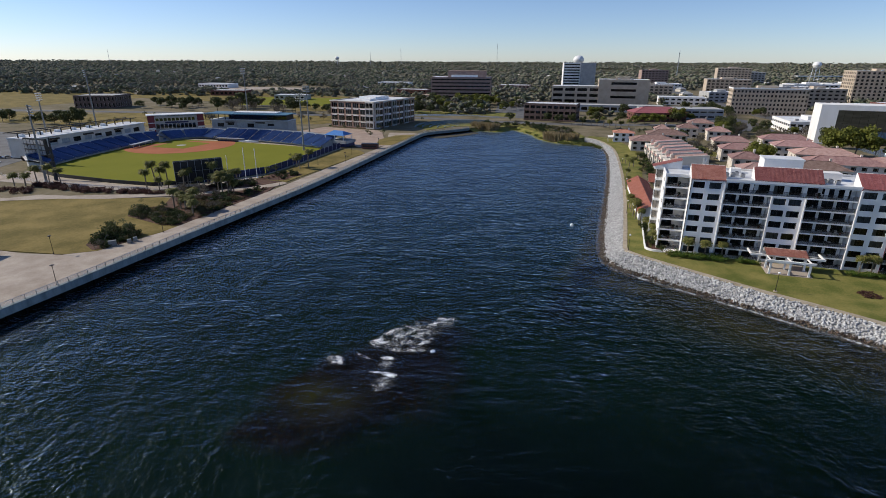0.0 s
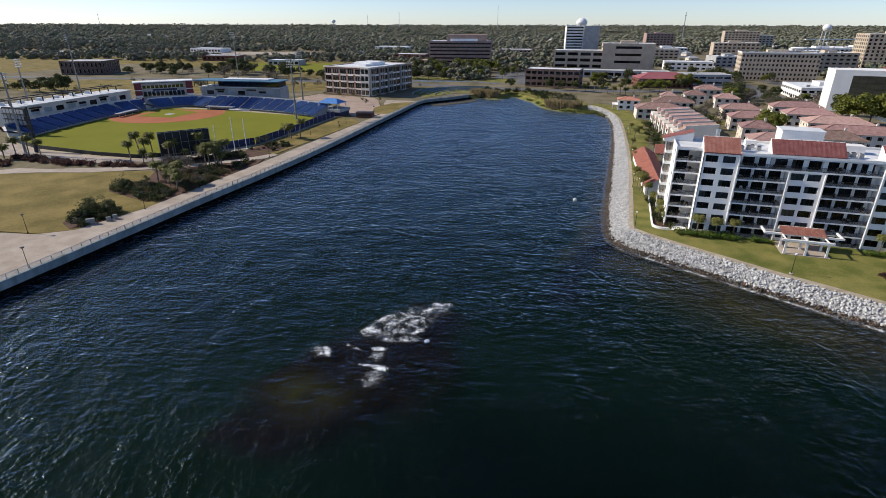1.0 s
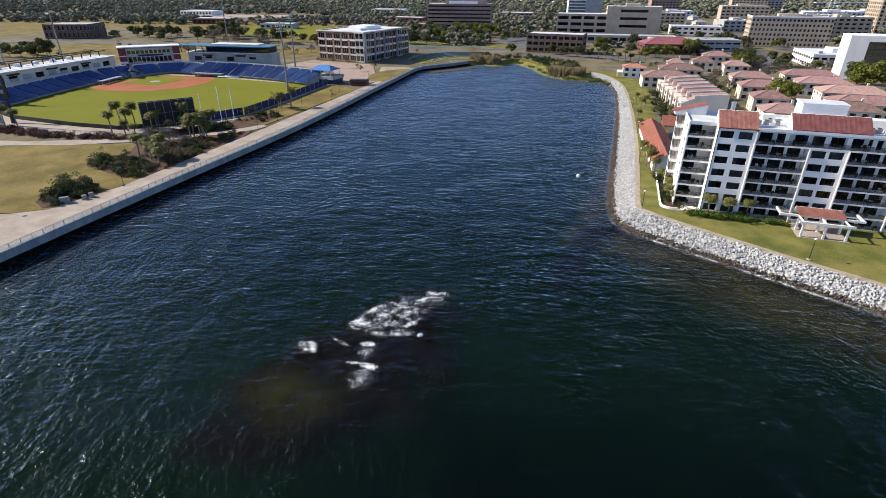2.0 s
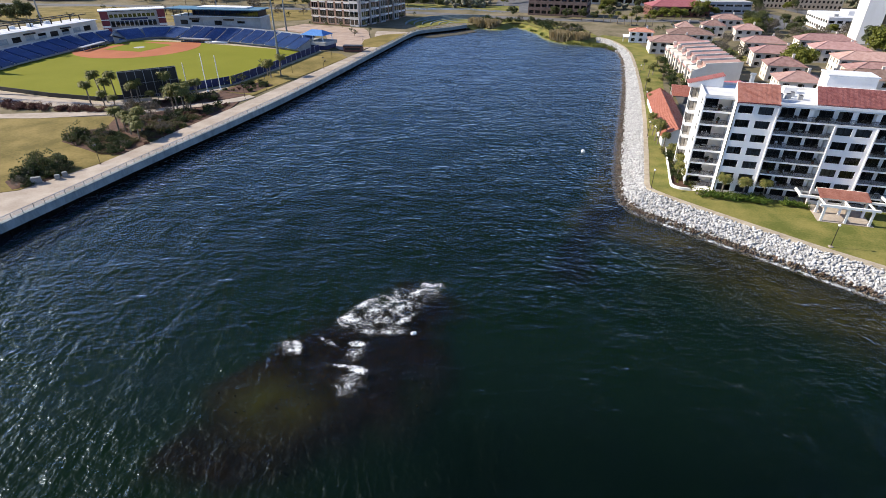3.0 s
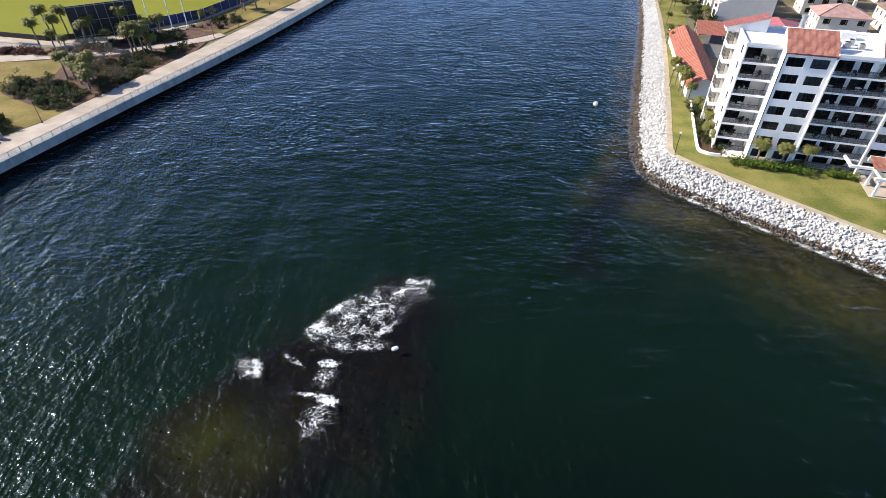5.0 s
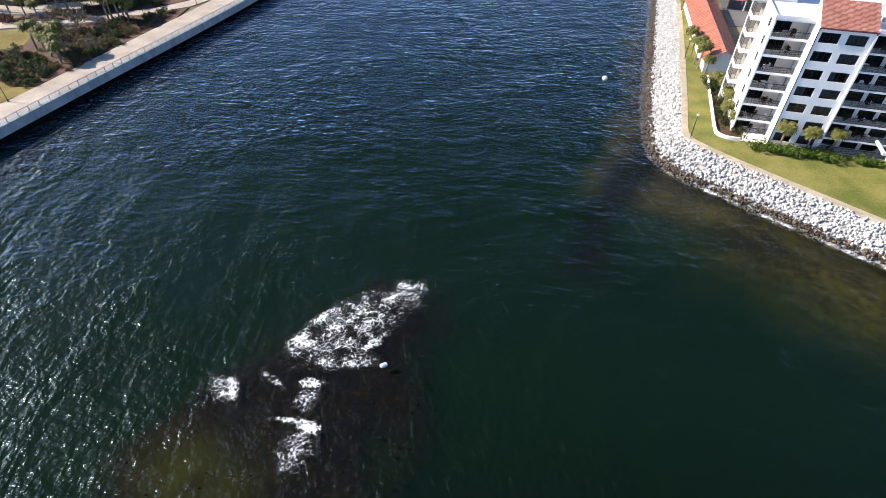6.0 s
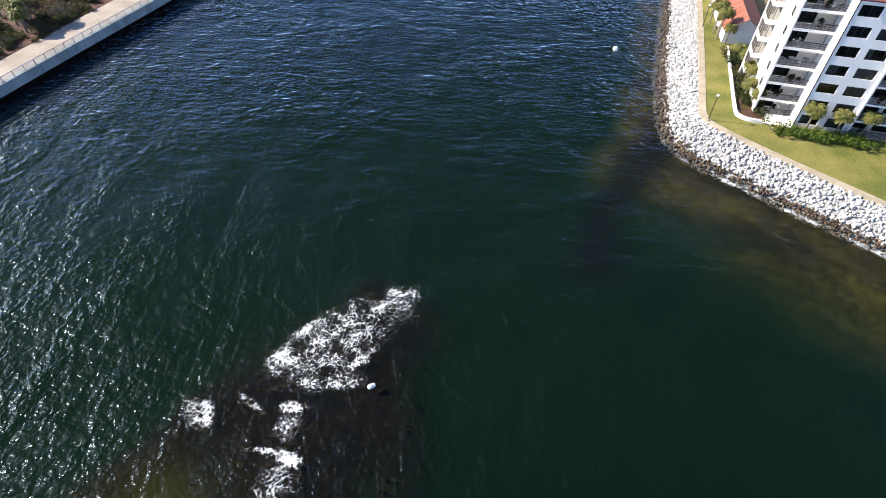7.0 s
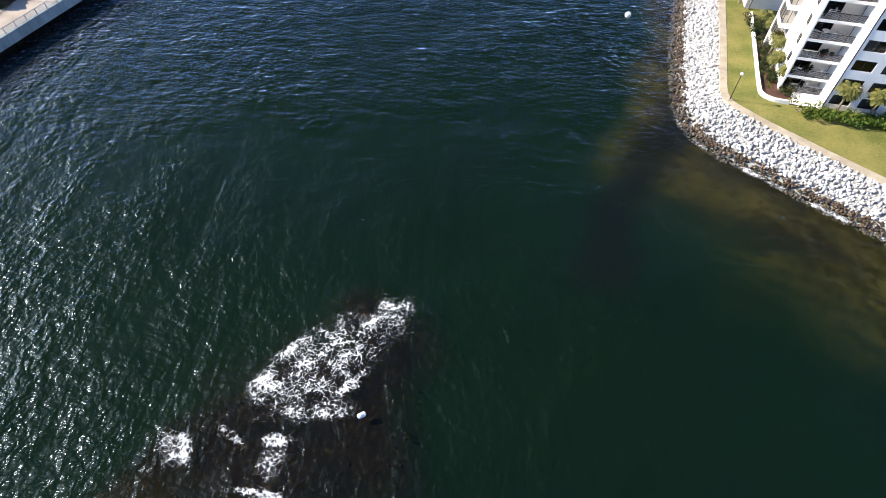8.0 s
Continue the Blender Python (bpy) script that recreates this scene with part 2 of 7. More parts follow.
WATER = water_surface("rippled_water")
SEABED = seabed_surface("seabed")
FOAM = foam_surface("sea_foam")
EARTH = surface("town_ground", (0.10, 0.088, 0.045), (0.235, 0.195, 0.130), 0.05, 0.5, 0.95, 0.1, spec=0.1)
FLOOR = surface("woodland_floor", (0.050, 0.050, 0.028), (0.105, 0.095, 0.058), 0.03, 0.3, 0.95, 0.1, spec=0.1)
DRYLAWN = surface("dormant_lawn", (0.135, 0.110, 0.036), (0.250, 0.190, 0.070), 0.11, 1.6, 0.95, 0.12, spec=0.08, contrast=0.17)
LAWN = surface("green_lawn", (0.108, 0.122, 0.030), (0.238, 0.208, 0.066), 0.17, 2.6, 0.95, 0.12, spec=0.08, contrast=0.17)
TURF = surface("ball_field_turf", (0.165, 0.172, 0.022), (0.195, 0.196, 0.028), 0.05, 1.0, 0.95, 0.05, spec=0.05)
CLAY = surface("infield_clay", (0.30, 0.085, 0.030), (0.38, 0.120, 0.045), 0.1, 2.0, 0.95, 0.05)
PAVE = surface("pale_concrete", (0.30, 0.245, 0.195), (0.45, 0.385, 0.32), 0.22, 3.0, 0.9, 0.06, spec=0.15)
KERBC = surface("weathered_concrete", (0.29, 0.235, 0.165), (0.44, 0.375, 0.28), 0.6, 4.0, 0.9, 0.1)
WALLC = surface("seawall_concrete", (0.13, 0.165, 0.175), (0.25, 0.295, 0.305), 0.5, 3.0, 0.85, 0.12, tall=0.25)
# shade below the seawall cap is put into this piling colour
PILE = surface("shade_black_sheet_pile", (0.004, 0.004, 0.004), (0.012, 0.011, 0.010), 0.7, 4.0, 0.95, 0.2, spec=0.02)
ASPHALT = surface("asphalt", (0.085, 0.085, 0.088), (0.15, 0.148, 0.145), 0.12, 3.0, 0.9, 0.06)
MULCH = surface("pine_mulch", (0.048, 0.023, 0.014), (0.115, 0.055, 0.033), 0.5, 5.0, 0.95, 0.25)
ROCK = surface("pale_riprap", (0.36, 0.35, 0.34), (0.56, 0.55, 0.53), 0.8, 4.0, 0.9, 0.3, island=0.22)
WETROCK = surface("wet_dark_riprap", (0.028, 0.018, 0.010), (0.115, 0.080, 0.050), 0.8, 5.0, 0.45, 0.3, island=0.4)
REEFROCK = surface("sunken_reef_rock", (0.010, 0.007, 0.0045), (0.032, 0.022, 0.013), 0.8, 4.0, 1.0, 0.2, spec=0.0)
BANK = surface("riprap_gaps", (0.22, 0.215, 0.205), (0.40, 0.39, 0.375), 1.2, 5.0, 0.95, 0.3)
WHITE = surface("white_stucco", (0.74, 0.715, 0.68), (0.83, 0.81, 0.78), 0.25, 5.0, 0.85, 0.06, tall=0.3)
CREAM = surface("cream_stucco", (0.63, 0.56, 0.47), (0.74, 0.67, 0.58), 0.25, 5.0, 0.85, 0.06, rand=0.08)
ROOFMEMB = surface("white_roof_membrane", (0.55, 0.56, 0.57), (0.76, 0.77, 0.78), 0.15, 2.0, 0.7, 0.05)
TILE_O = surface("orange_roof_tile", (0.36, 0.135, 0.095), (0.50, 0.235, 0.175), 0.7, 5.0, 0.8, 0.2, rand=0.15)
TILE_R = surface("red_roof_tile", (0.25, 0.070, 0.070), (0.36, 0.130, 0.125), 0.7, 5.0, 0.8, 0.2, rand=0.18)
TILE_P = surface("pink_roof_tile", (0.31, 0.175, 0.15), (0.44, 0.285, 0.25), 0.7, 5.0, 0.85, 0.2, rand=0.2)
TILE_B = surface("brown_roof_tile", (0.20, 0.115, 0.095), (0.34, 0.22, 0.185), 0.7, 5.0, 0.85, 0.2, rand=0.22)
TERRA = surface("terracotta_metal_roof", (0.30, 0.10, 0.062), (0.39, 0.15, 0.095), 0.5, 3.0, 0.6, 0.1)
# near-black: the shade of unlit rooms is put into the colour
ROOMSHADE = surface("painted_room_shade", (0.010, 0.010, 0.010), (0.045, 0.042, 0.040), 0.6, 2.0, 0.9, 0.0)
CURTAIN = surface("pale_curtain", (0.22, 0.21, 0.20), (0.38, 0.36, 0.34), 1.5, 6.0, 0.9, 0.1)
GLASS = glassy("window_glass", (0.42, 0.46, 0.48))
GREENGLASS = glassy("teal_window_glass", (0.28, 0.46, 0.48), 0.02, 2.2)
NET = glassy("grey_insect_screen", (0.52, 0.51, 0.50), 0.5, 1.05)
PLAZA = surface("tan_pink_pavers", (0.30, 0.215, 0.165), (0.42, 0.32, 0.25), 0.25, 3.0, 0.85, 0.06)
MIRRORGLASS = surface("mirror_curtain_glass", (0.13, 0.15, 0.18), (0.18, 0.21, 0.25), 0.3, 2.0, 0.03, 0.004, metal=1.0)
DARKMETAL = surface("dark_bronze_metal", (0.022, 0.018, 0.016), (0.050, 0.042, 0.036), 1.0, 8.0, 0.45, 0.05, metal=0.6)
MASTC = surface("dull_grey_mast", (0.16, 0.165, 0.165), (0.25, 0.255, 0.25), 1.0, 8.0, 0.6, 0.03)
STEEL = surface("galvanised_steel", (0.33, 0.34, 0.35), (0.47, 0.48, 0.48), 1.0, 8.0, 0.45, 0.05, metal=0.7)
ALUM = surface("brushed_aluminium", (0.55, 0.56, 0.57), (0.68, 0.69, 0.70), 1.0, 8.0, 0.4, 0.03, metal=0.7)
BLUESEAT = surface("navy_plastic_seats", (0.020, 0.058, 0.185), (0.038, 0.095, 0.27), 0.4, 2.0, 0.5, 0.1)
BLUEFENCE = surface("navy_fence_padding", (0.008, 0.012, 0.055), (0.016, 0.024, 0.095), 0.5, 3.0, 0.6, 0.05)
BLUECLOTH = surface("blue_canvas", (0.045, 0.16, 0.42), (0.07, 0.22, 0.52), 0.8, 4.0, 0.8, 0.05)
BLACKP = surface("black_board_back", (0.006, 0.006, 0.007), (0.016, 0.016, 0.018), 0.5, 3.0, 0.5, 0.05)
BRICK = surface("pinkish_brick", (0.23, 0.145, 0.105), (0.34, 0.225, 0.17), 0.4, 6.0, 0.9, 0.1)
REDBRICK = surface("dark_red_brick", (0.115, 0.048, 0.036), (0.19, 0.085, 0.066), 0.4, 6.0, 0.9, 0.1)
DKBRICK = surface("grey_brown_brick", (0.10, 0.066, 0.056), (0.18, 0.128, 0.112), 0.4, 6.0, 0.9, 0.1)
BROWNC = surface("brown_precast", (0.28, 0.185, 0.150), (0.40, 0.28, 0.235), 0.3, 4.0, 0.85, 0.06)
TANC = surface("tan_concrete", (0.40, 0.315, 0.235), (0.52, 0.43, 0.335), 0.2, 4.0, 0.85, 0.06)
GREYC = surface("grey_concrete", (0.32, 0.32, 0.31), (0.46, 0.45, 0.44), 0.2, 4.0, 0.85, 0.06, rand=0.12)
TEAL = surface("teal_metal_roof", (0.045, 0.13, 0.19), (0.08, 0.18, 0.25), 0.5, 4.0, 0.5, 0.05)
MAROON = surface("maroon_panel", (0.14, 0.022, 0.030), (0.20, 0.035, 0.045), 0.5, 4.0, 0.6, 0.05)
BARK = surface("grey_bark", (0.085, 0.065, 0.048), (0.19, 0.155, 0.12), 1.5, 10.0, 0.95, 0.3)
PALMBARK = surface("palm_trunk", (0.13, 0.105, 0.078), (0.26, 0.22, 0.17), 2.0, 10.0, 0.95, 0.4)
WOODCHAIR = surface("white_patio_furniture", (0.55, 0.54, 0.52), (0.75, 0.74, 0.72), 2.0, 8.0, 0.6, 0.05, rand=0.3)
OAK = leafy("live_oak_leaves", [(0.052, 0.064, 0.024), (0.085, 0.098, 0.034), (0.066, 0.080, 0.028), (0.115, 0.112, 0.044)])
SPRING = leafy("spring_leaves", [(0.105, 0.120, 0.018), (0.16, 0.165, 0.028), (0.13, 0.14, 0.022)])
TWIGS = leafy("bare_twigs", [(0.105, 0.088, 0.068), (0.15, 0.128, 0.10), (0.085, 0.078, 0.052)], trans=0.1)
WOODS = woods_surface("haze_paled_woods")
SHRUB = leafy("dark_shrub_leaves", [(0.018, 0.030, 0.010), (0.035, 0.052, 0.015), (0.055, 0.072, 0.018)])
OLIVESHRUB = leafy("olive_shrub_leaves", [(0.065, 0.070, 0.024), (0.105, 0.098, 0.036), (0.085, 0.068, 0.034), (0.13, 0.115, 0.05)])
HEDGE = leafy("bright_hedge_leaves", [(0.045, 0.085, 0.014), (0.075, 0.125, 0.018), (0.12, 0.16, 0.02)])
REDSHRUB = leafy("reddish_shrub_leaves", [(0.075, 0.030, 0.028), (0.11, 0.048, 0.040), (0.055, 0.035, 0.025)])
PALMLEAF = leafy("palm_fronds", [(0.085, 0.10, 0.026), (0.155, 0.155, 0.040), (0.235, 0.205, 0.065)], trans=0.35)
REED = leafy("dry_reeds", [(0.27, 0.205, 0.11), (0.36, 0.28, 0.155), (0.21, 0.17, 0.08)])
MARSH = leafy("marsh_grass", [(0.10, 0.12, 0.025), (0.15, 0.155, 0.040), (0.08, 0.10, 0.022)])
WHITEP = surface("white_paint", (0.74, 0.74, 0.73), (0.82, 0.82, 0.81), 0.8, 5.0, 0.5, 0.03)
BLUEP = surface("blue_paint", (0.03, 0.10, 0.30), (0.05, 0.15, 0.38), 0.8, 5.0, 0.5, 0.03)


# ---- mesh tools ----
def mesh_of(name, bm):
    me = bpy.data.meshes.new(name)
    bm.normal_update()
    bm.to_mesh(me)
    bm.free()
    return me


def part(name, bm, material, parent=None, label="", m=None, smooth=False):
    """Links a bmesh (or a finished mesh) as one mesh object, under a thing or a part if one is given."""
    me = mesh_of(name, bm) if isinstance(bm, bmesh.types.BMesh) else bm
    if material and not me.materials:
        me.materials.append(material)
    if smooth:
        me.polygons.foreach_set("use_smooth", [True] * len(me.polygons))
    ob = new(name, me)
    if parent:
        ob.parent = parent
    if m is not None:
        ob.matrix_basis = m
    if label:
        ob["label"] = label
    return ob


def thing(name, m, label, category, group="", kind=""):
    e = new(name)
    e.matrix_basis = m
    return tagged(e, label, category, group, kind)


def quad(bm, *pts):
    bm.faces.new([bm.verts.new(p) for p in pts])


def box(bm, x0, y0, z0, x1, y1, z1):
    v = [bm.verts.new(p) for p in ((x0, y0, z0), (x1, y0, z0), (x1, y1, z0), (x0, y1, z0), (x0, y0, z1), (x1, y0, z1), (x1, y1, z1), (x0, y1, z1))]
    for f in ((3, 2, 1, 0), (4, 5, 6, 7), (0, 1, 5, 4), (1, 2, 6, 5), (2, 3, 7, 6), (3, 0, 4, 7)):
        bm.faces.new([v[i] for i in f])


def boxes(*bs):
    bm = bmesh.new()
    for b in bs:
        box(bm, *b)
    return bm


def beam(bm, a, b, w, h=None, n=4, taper=1.0):
    """A bar from a to b: n sides, of half width w (and half height h)."""
    a, b = Vector(a), Vector(b)
    d = (b - a).normalized()
    side = d.cross(Vector((0, 0, 1)))
    side = Vector((1, 0, 0)) if side.length < 1e-4 else side.normalized()
    up = side.cross(d)
    h = w if h is None else h
    k = 1.4142 if n == 4 else 1.0
    rings = []
    for p, s in ((a, 1.0), (b, taper)):
        rings.append([bm.verts.new(p + side * (math.cos(2 * math.pi * (i + 0.5) / n) * w * s * k) + up * (math.sin(2 * math.pi * (i + 0.5) / n) * h * s * k)) for i in range(n)])
    for i in range(n):
        bm.faces.new((rings[0][i], rings[0][(i + 1) % n], rings[1][(i + 1) % n], rings[1][i]))
    bm.faces.new(rings[0][::-1])
    bm.faces.new(rings[1])


def prism(bm, pts, z0, z1):
    """A flat polygon raised from z0 to z1 (closed)."""
    n = len(pts)
    lo, hi = [bm.verts.new((x, y, z0)) for x, y in pts], [bm.verts.new((x, y, z1)) for x, y in pts]
    for i in range(n):
        bm.faces.new((lo[i], lo[(i + 1) % n], hi[(i + 1) % n], hi[i]))
    caps = [bm.faces.new(hi), bm.faces.new(lo[::-1])]
    for f in caps:
        f.normal_update()
    bmesh.ops.triangulate(bm, faces=caps)
    bmesh.ops.recalc_face_normals(bm, faces=bm.faces[:])


def lathe(bm, rings, n=12, cx=0.0, cy=0.0):
    """A turned body from (radius, z) rings."""
    rows = [[bm.verts.new((cx + r * math.cos(2 * math.pi * i / n), cy + r * math.sin(2 * math.pi * i / n), z)) for i in range(n)] for r, z in rings]
    for a, b in zip(rows, rows[1:]):
        for i in range(n):
            bm.faces.new((a[i], a[(i + 1) % n], b[(i + 1) % n], b[i]))
    bm.faces.new(rows[0][::-1])
    bm.faces.new(rows[-1])


def pierced(bm, u0, u1, z0, z1, holes, y0, y1):
    """A wall in the x-z plane between depths y0 and y1, with holes (u0, z0, u1, z1) right through it."""
    us = sorted({u0, u1, *[h[0] for h in holes], *[h[2] for h in holes]})
    zs = sorted({z0, z1, *[h[1] for h in holes], *[h[3] for h in holes]})
    us, zs = [u for u in us if u0 <= u <= u1], [z for z in zs if z0 <= z <= z1]

    def solid(i, j):
        if not (0 <= i < len(us) - 1 and 0 <= j < len(zs) - 1):
            return False
        u, z = (us[i] + us[i + 1]) / 2, (zs[j] + zs[j + 1]) / 2
        return not any(h[0] < u < h[2] and h[1] < z < h[3] for h in holes)

    for i in range(len(us) - 1):
        for j in range(len(zs) - 1):
            if not solid(i, j):
                continue
            a, b, c, d = us[i], us[i + 1], zs[j], zs[j + 1]
            quad(bm, (a, y0, c), (b, y0, c), (b, y0, d), (a, y0, d))
            quad(bm, (b, y1, c), (a, y1, c), (a, y1, d), (b, y1, d))
            if not solid(i - 1, j):
                quad(bm, (a, y1, c), (a, y0, c), (a, y0, d), (a, y1, d))
            if not solid(i + 1, j):
                quad(bm, (b, y0, c), (b, y1, c), (b, y1, d), (b, y0, d))
            if not solid(i, j - 1):
                quad(bm, (a, y1, c), (b, y1, c), (b, y0, c), (a, y0, c))
            if not solid(i, j + 1):
                quad(bm, (a, y0, d), (b, y0, d), (b, y1, d), (a, y1, d))


def sheet(name, pts, z, material, label, category, kind="structure", thick=0.25):
    bm = bmesh.new()
    prism(bm, pts, z - thick, z)
    return tagged(part(name, bm, material), label, category, kind=kind)


def raw_mesh(name, verts, faces, material):
    me = bpy.data.meshes.new(name)
    me.from_pydata(verts, [], faces)
    me.materials.append(material)
    return me


def along(pts, step):
    """Points at even steps along a line of (x, y), each with its direction."""
    out, left = [], 0.0
    for (ax, ay), (bx, by) in zip(pts, pts[1:]):
        d = math.hypot(bx - ax, by - ay)
        s = left
        while s < d:
            out.append((ax + (bx - ax) * s / d, ay + (by - ay) * s / d, math.atan2(by - ay, bx - ax)))
            s += step
        left = s - d
    return out


def offset_line(pts, d):
    """The line moved d metres to its left."""
    out = []
    for i, (x, y) in enumerate(pts):
        a, b = pts[max(0, i - 1)], pts[min(len(pts) - 1, i + 1)]
        t = math.atan2(b[1] - a[1], b[0] - a[0])
        out.append((x - math.sin(t) * d, y + math.cos(t) * d))
    return out


def smooth_line(pts, n=6):
    """A Catmull-Rom line through the points."""
    out = []
    for i in range(len(pts) - 1):
        p0, p1, p2, p3 = pts[max(0, i - 1)], pts[i], pts[i + 1], pts[min(len(pts) - 1, i + 2)]
        for k in range(n):
            t = k / n
            out.append(tuple(0.5 * (2 * p1[c] + (p2[c] - p0[c]) * t + (2 * p0[c] - 5 * p1[c] + 4 * p2[c] - p3[c]) * t * t + (3 * p1[c] - p0[c] - 3 * p2[c] + p3[c]) * t ** 3) for c in (0, 1)))
    return out + [pts[-1]]


def strip(bm, line, w0, z0, w1, z1):
    """A ribbon along a line between two sideways offsets, each at its own height."""
    a, b = offset_line(line, w0), offset_line(line, w1)
    va, vb = [bm.verts.new((x, y, z0)) for x, y in a], [bm.verts.new((x, y, z1)) for x, y in b]
    for i in range(len(va) - 1):
        bm.faces.new((va[i], vb[i], vb[i + 1], va[i + 1]))


def extruded(bm, line, prof):
    """A solid band along a line: prof is a closed outline of (sideways, height)."""
    rows = []
    offs = [offset_line(line, w) for w, _ in prof]
    for i in range(len(line)):
        rows.append([bm.verts.new((*offs[k][i], prof[k][1])) for k in range(len(prof))])
    n = len(prof)
    for a, b in zip(rows, rows[1:]):
        for k in range(n):
            bm.faces.new((a[k], a[(k + 1) % n], b[(k + 1) % n], b[k]))
    bm.faces.new(rows[0][::-1])
    bm.faces.new(rows[-1])
    bmesh.ops.recalc_face_normals(bm, faces=bm.faces[:])


def seg_dist(px, py, line):
    """Distance from arrays of points to a line of (x, y)."""
    best = np.full(np.shape(px), 1e9)
    for (ax, ay), (bx, by) in zip(line, line[1:]):
        dx, dy = bx - ax, by - ay
        t = np.clip(((px - ax) * dx + (py - ay) * dy) / (dx * dx + dy * dy), 0, 1)
        best = np.minimum(best, np.hypot(px - ax - t * dx, py - ay - t * dy))
    return best

# ---- land, water and shores ----
GZ = 2.6
WALL_LINE = smooth_line([(-110, 20), (-104, 50), (-98.5, 79), (-93.5, 109), (-88.6, 138), (-84, 163), (-79, 194), (-74, 236), (-70.5, 270), (-66, 312), (-61.5, 350), (-55, 362), (-44, 373), (-33, 387)], 5)
BASIN_END = [(-33, 387), (-26, 400), (-18, 396), (-11, 393), (-6, 404), (2, 407), (8, 396), (16, 378), (20, 360), (28, 346), (38, 340), (46, 350)]
SHORE = [((46, 350), (41, 351)), ((53, 336), (48, 331)), ((56, 303), (52.5, 306)), ((50, 246), (44, 243)), ((43, 198), (36.5, 200)), ((35, 152), (28.5, 155)),
         ((32.2, 137), (25.8, 136)), ((31.2, 129.5), (25.5, 127.3)), ((34, 125.2), (28.3, 121)), ((40, 119.5), (35.7, 114.6)), ((48, 112.6), (43.6, 108.1)), ((57, 105), (53.5, 100.6)),
         ((65, 99), (61, 94.6)), ((75, 91), (71, 87)), ((100, 71), (96, 66.5)), ((140, 40), (136, 35.5))]
ROCK_TOP = smooth_line([p for p, _ in SHORE], 6)
WATER_LINE = smooth_line([q for _, q in SHORE], 6)

bm = bmesh.new()
near = [*offset_line(WALL_LINE, 0.5), *BASIN_END[1:-1], *ROCK_TOP, (600, -300), (5200, -300), (5200, 1400), (-5200, 1400), (-5200, 20)]
face = bm.faces.new([bm.verts.new((x, y, GZ)) for x, y in near][::-1])
face.normal_update()
bmesh.ops.triangulate(bm, faces=[face])
bmesh.ops.recalc_face_normals(bm, faces=bm.faces[:])
tagged(part("ground", bm, EARTH), "flat coastal town ground, worn grass and bare earth", "ground", kind="structure")
bm = bmesh.new()
rows = [(1400, GZ), (2200, 7), (3200, 14), (4200, 24), (4900, 31)]
for (ya, za), (yb, zb) in zip(rows, rows[1:]):
    quad(bm, (-5200, ya, za), (5200, ya, za), (5200, yb, zb), (-5200, yb, zb))
bmesh.ops.recalc_face_normals(bm, faces=bm.faces[:])
tagged(part("woodland_ground", bm, FLOOR), "rising wooded ground towards the horizon", "ground", kind="structure")

# water: one sheet
bm = bmesh.new()
quad(bm, (-1500, -1500, 0), (1500, -1500, 0), (1500, 440, 0), (-1500, 440, 0))
tagged(part("water", bm, WATER), "dark wind-rippled blue-green bay water", "water", kind="structure")

# seabed: shoaling to the rocks and over the sunken reef; lowered to seaward so that its painted colour goes darker
REEF = [(-10, 88.5), (-8.2, 86), (-7.6, 80), (-7.2, 70), (-9, 61), (-15, 54), (-26, 49), (-37, 49), (-36, 58), (-35, 66), (-32, 72.5), (-28, 77), (-22, 83), (-15, 88.5)]


def inside_of(px, py, poly):
    hit = np.zeros(px.shape, bool)
    for (ax, ay), (bx, by) in zip(poly, poly[1:] + poly[:1]):
        if ay != by:
            hit ^= ((ay > py) != (by > py)) & (px < (bx - ax) * (py - ay) / (by - ay) + ax)
    return hit


def ease(v, lo, hi):
    v = np.clip((v - lo) / (hi - lo), 0, 1)
    return v * v * (3 - 2 * v)


gx, gy = np.meshgrid(np.arange(-112, 152, 1.5), np.arange(10, 412, 1.5))
wob = np.array([noise.fractal(Vector((x * 0.06, y * 0.06, 3.1)), 1.0, 2.0, 4) for x, y in zip(gx.ravel(), gy.ravel())]).reshape(gx.shape)
ragged = np.array([noise.fractal(Vector((x * 0.17, y * 0.17, 9.4)), 1.0, 2.0, 3) for x, y in zip(gx.ravel(), gy.ravel())]).reshape(gx.shape)
d_right = seg_dist(gx, gy, WATER_LINE)
d_reef = np.where(inside_of(gx, gy, REEF), 1, -1) * seg_dist(gx, gy, REEF + REEF[:1])
reef_in = ease(d_reef + 3.0 * ragged + 2.2 * wob, -3.0, 3.6)
shelf = np.interp(gy, [116, 132], [15.0, 5.0])
sand_in = ease(-(d_right + 3.5 * wob + 1.5 * ragged) / shelf, -1.5, -0.25)
weed_in = 0.85 * ease(-seg_dist(gx, gy, [(25.5, 125), (20, 117), (15, 108), (13, 98)]) - 2.5 * wob, -6.0, -1.0)
olive_in = 0.8 * np.exp(-(((gx + 28) / 5.5) ** 2 + ((gy - 60) / 4.5) ** 2)) * np.clip(1 + 1.4 * ragged, 0, 1.3)
# the seaward drop is made up, to bring in the darker end of the colour
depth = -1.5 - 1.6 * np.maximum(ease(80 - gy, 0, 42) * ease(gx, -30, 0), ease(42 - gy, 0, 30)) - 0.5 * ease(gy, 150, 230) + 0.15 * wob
depth = depth + (-0.35 - depth) * sand_in
depth = depth + (-0.75 + 0.1 * ragged - depth) * reef_in
nr, nc = gx.shape
verts = [(x, y, z) for x, y, z in zip(gx.ravel().tolist(), gy.ravel().tolist(), depth.ravel().tolist())]
faces = [(r * nc + c, r * nc + c + 1, (r + 1) * nc + c + 1, (r + 1) * nc + c) for r in range(nr - 1) for c in range(nc - 1)]
k = len(verts)
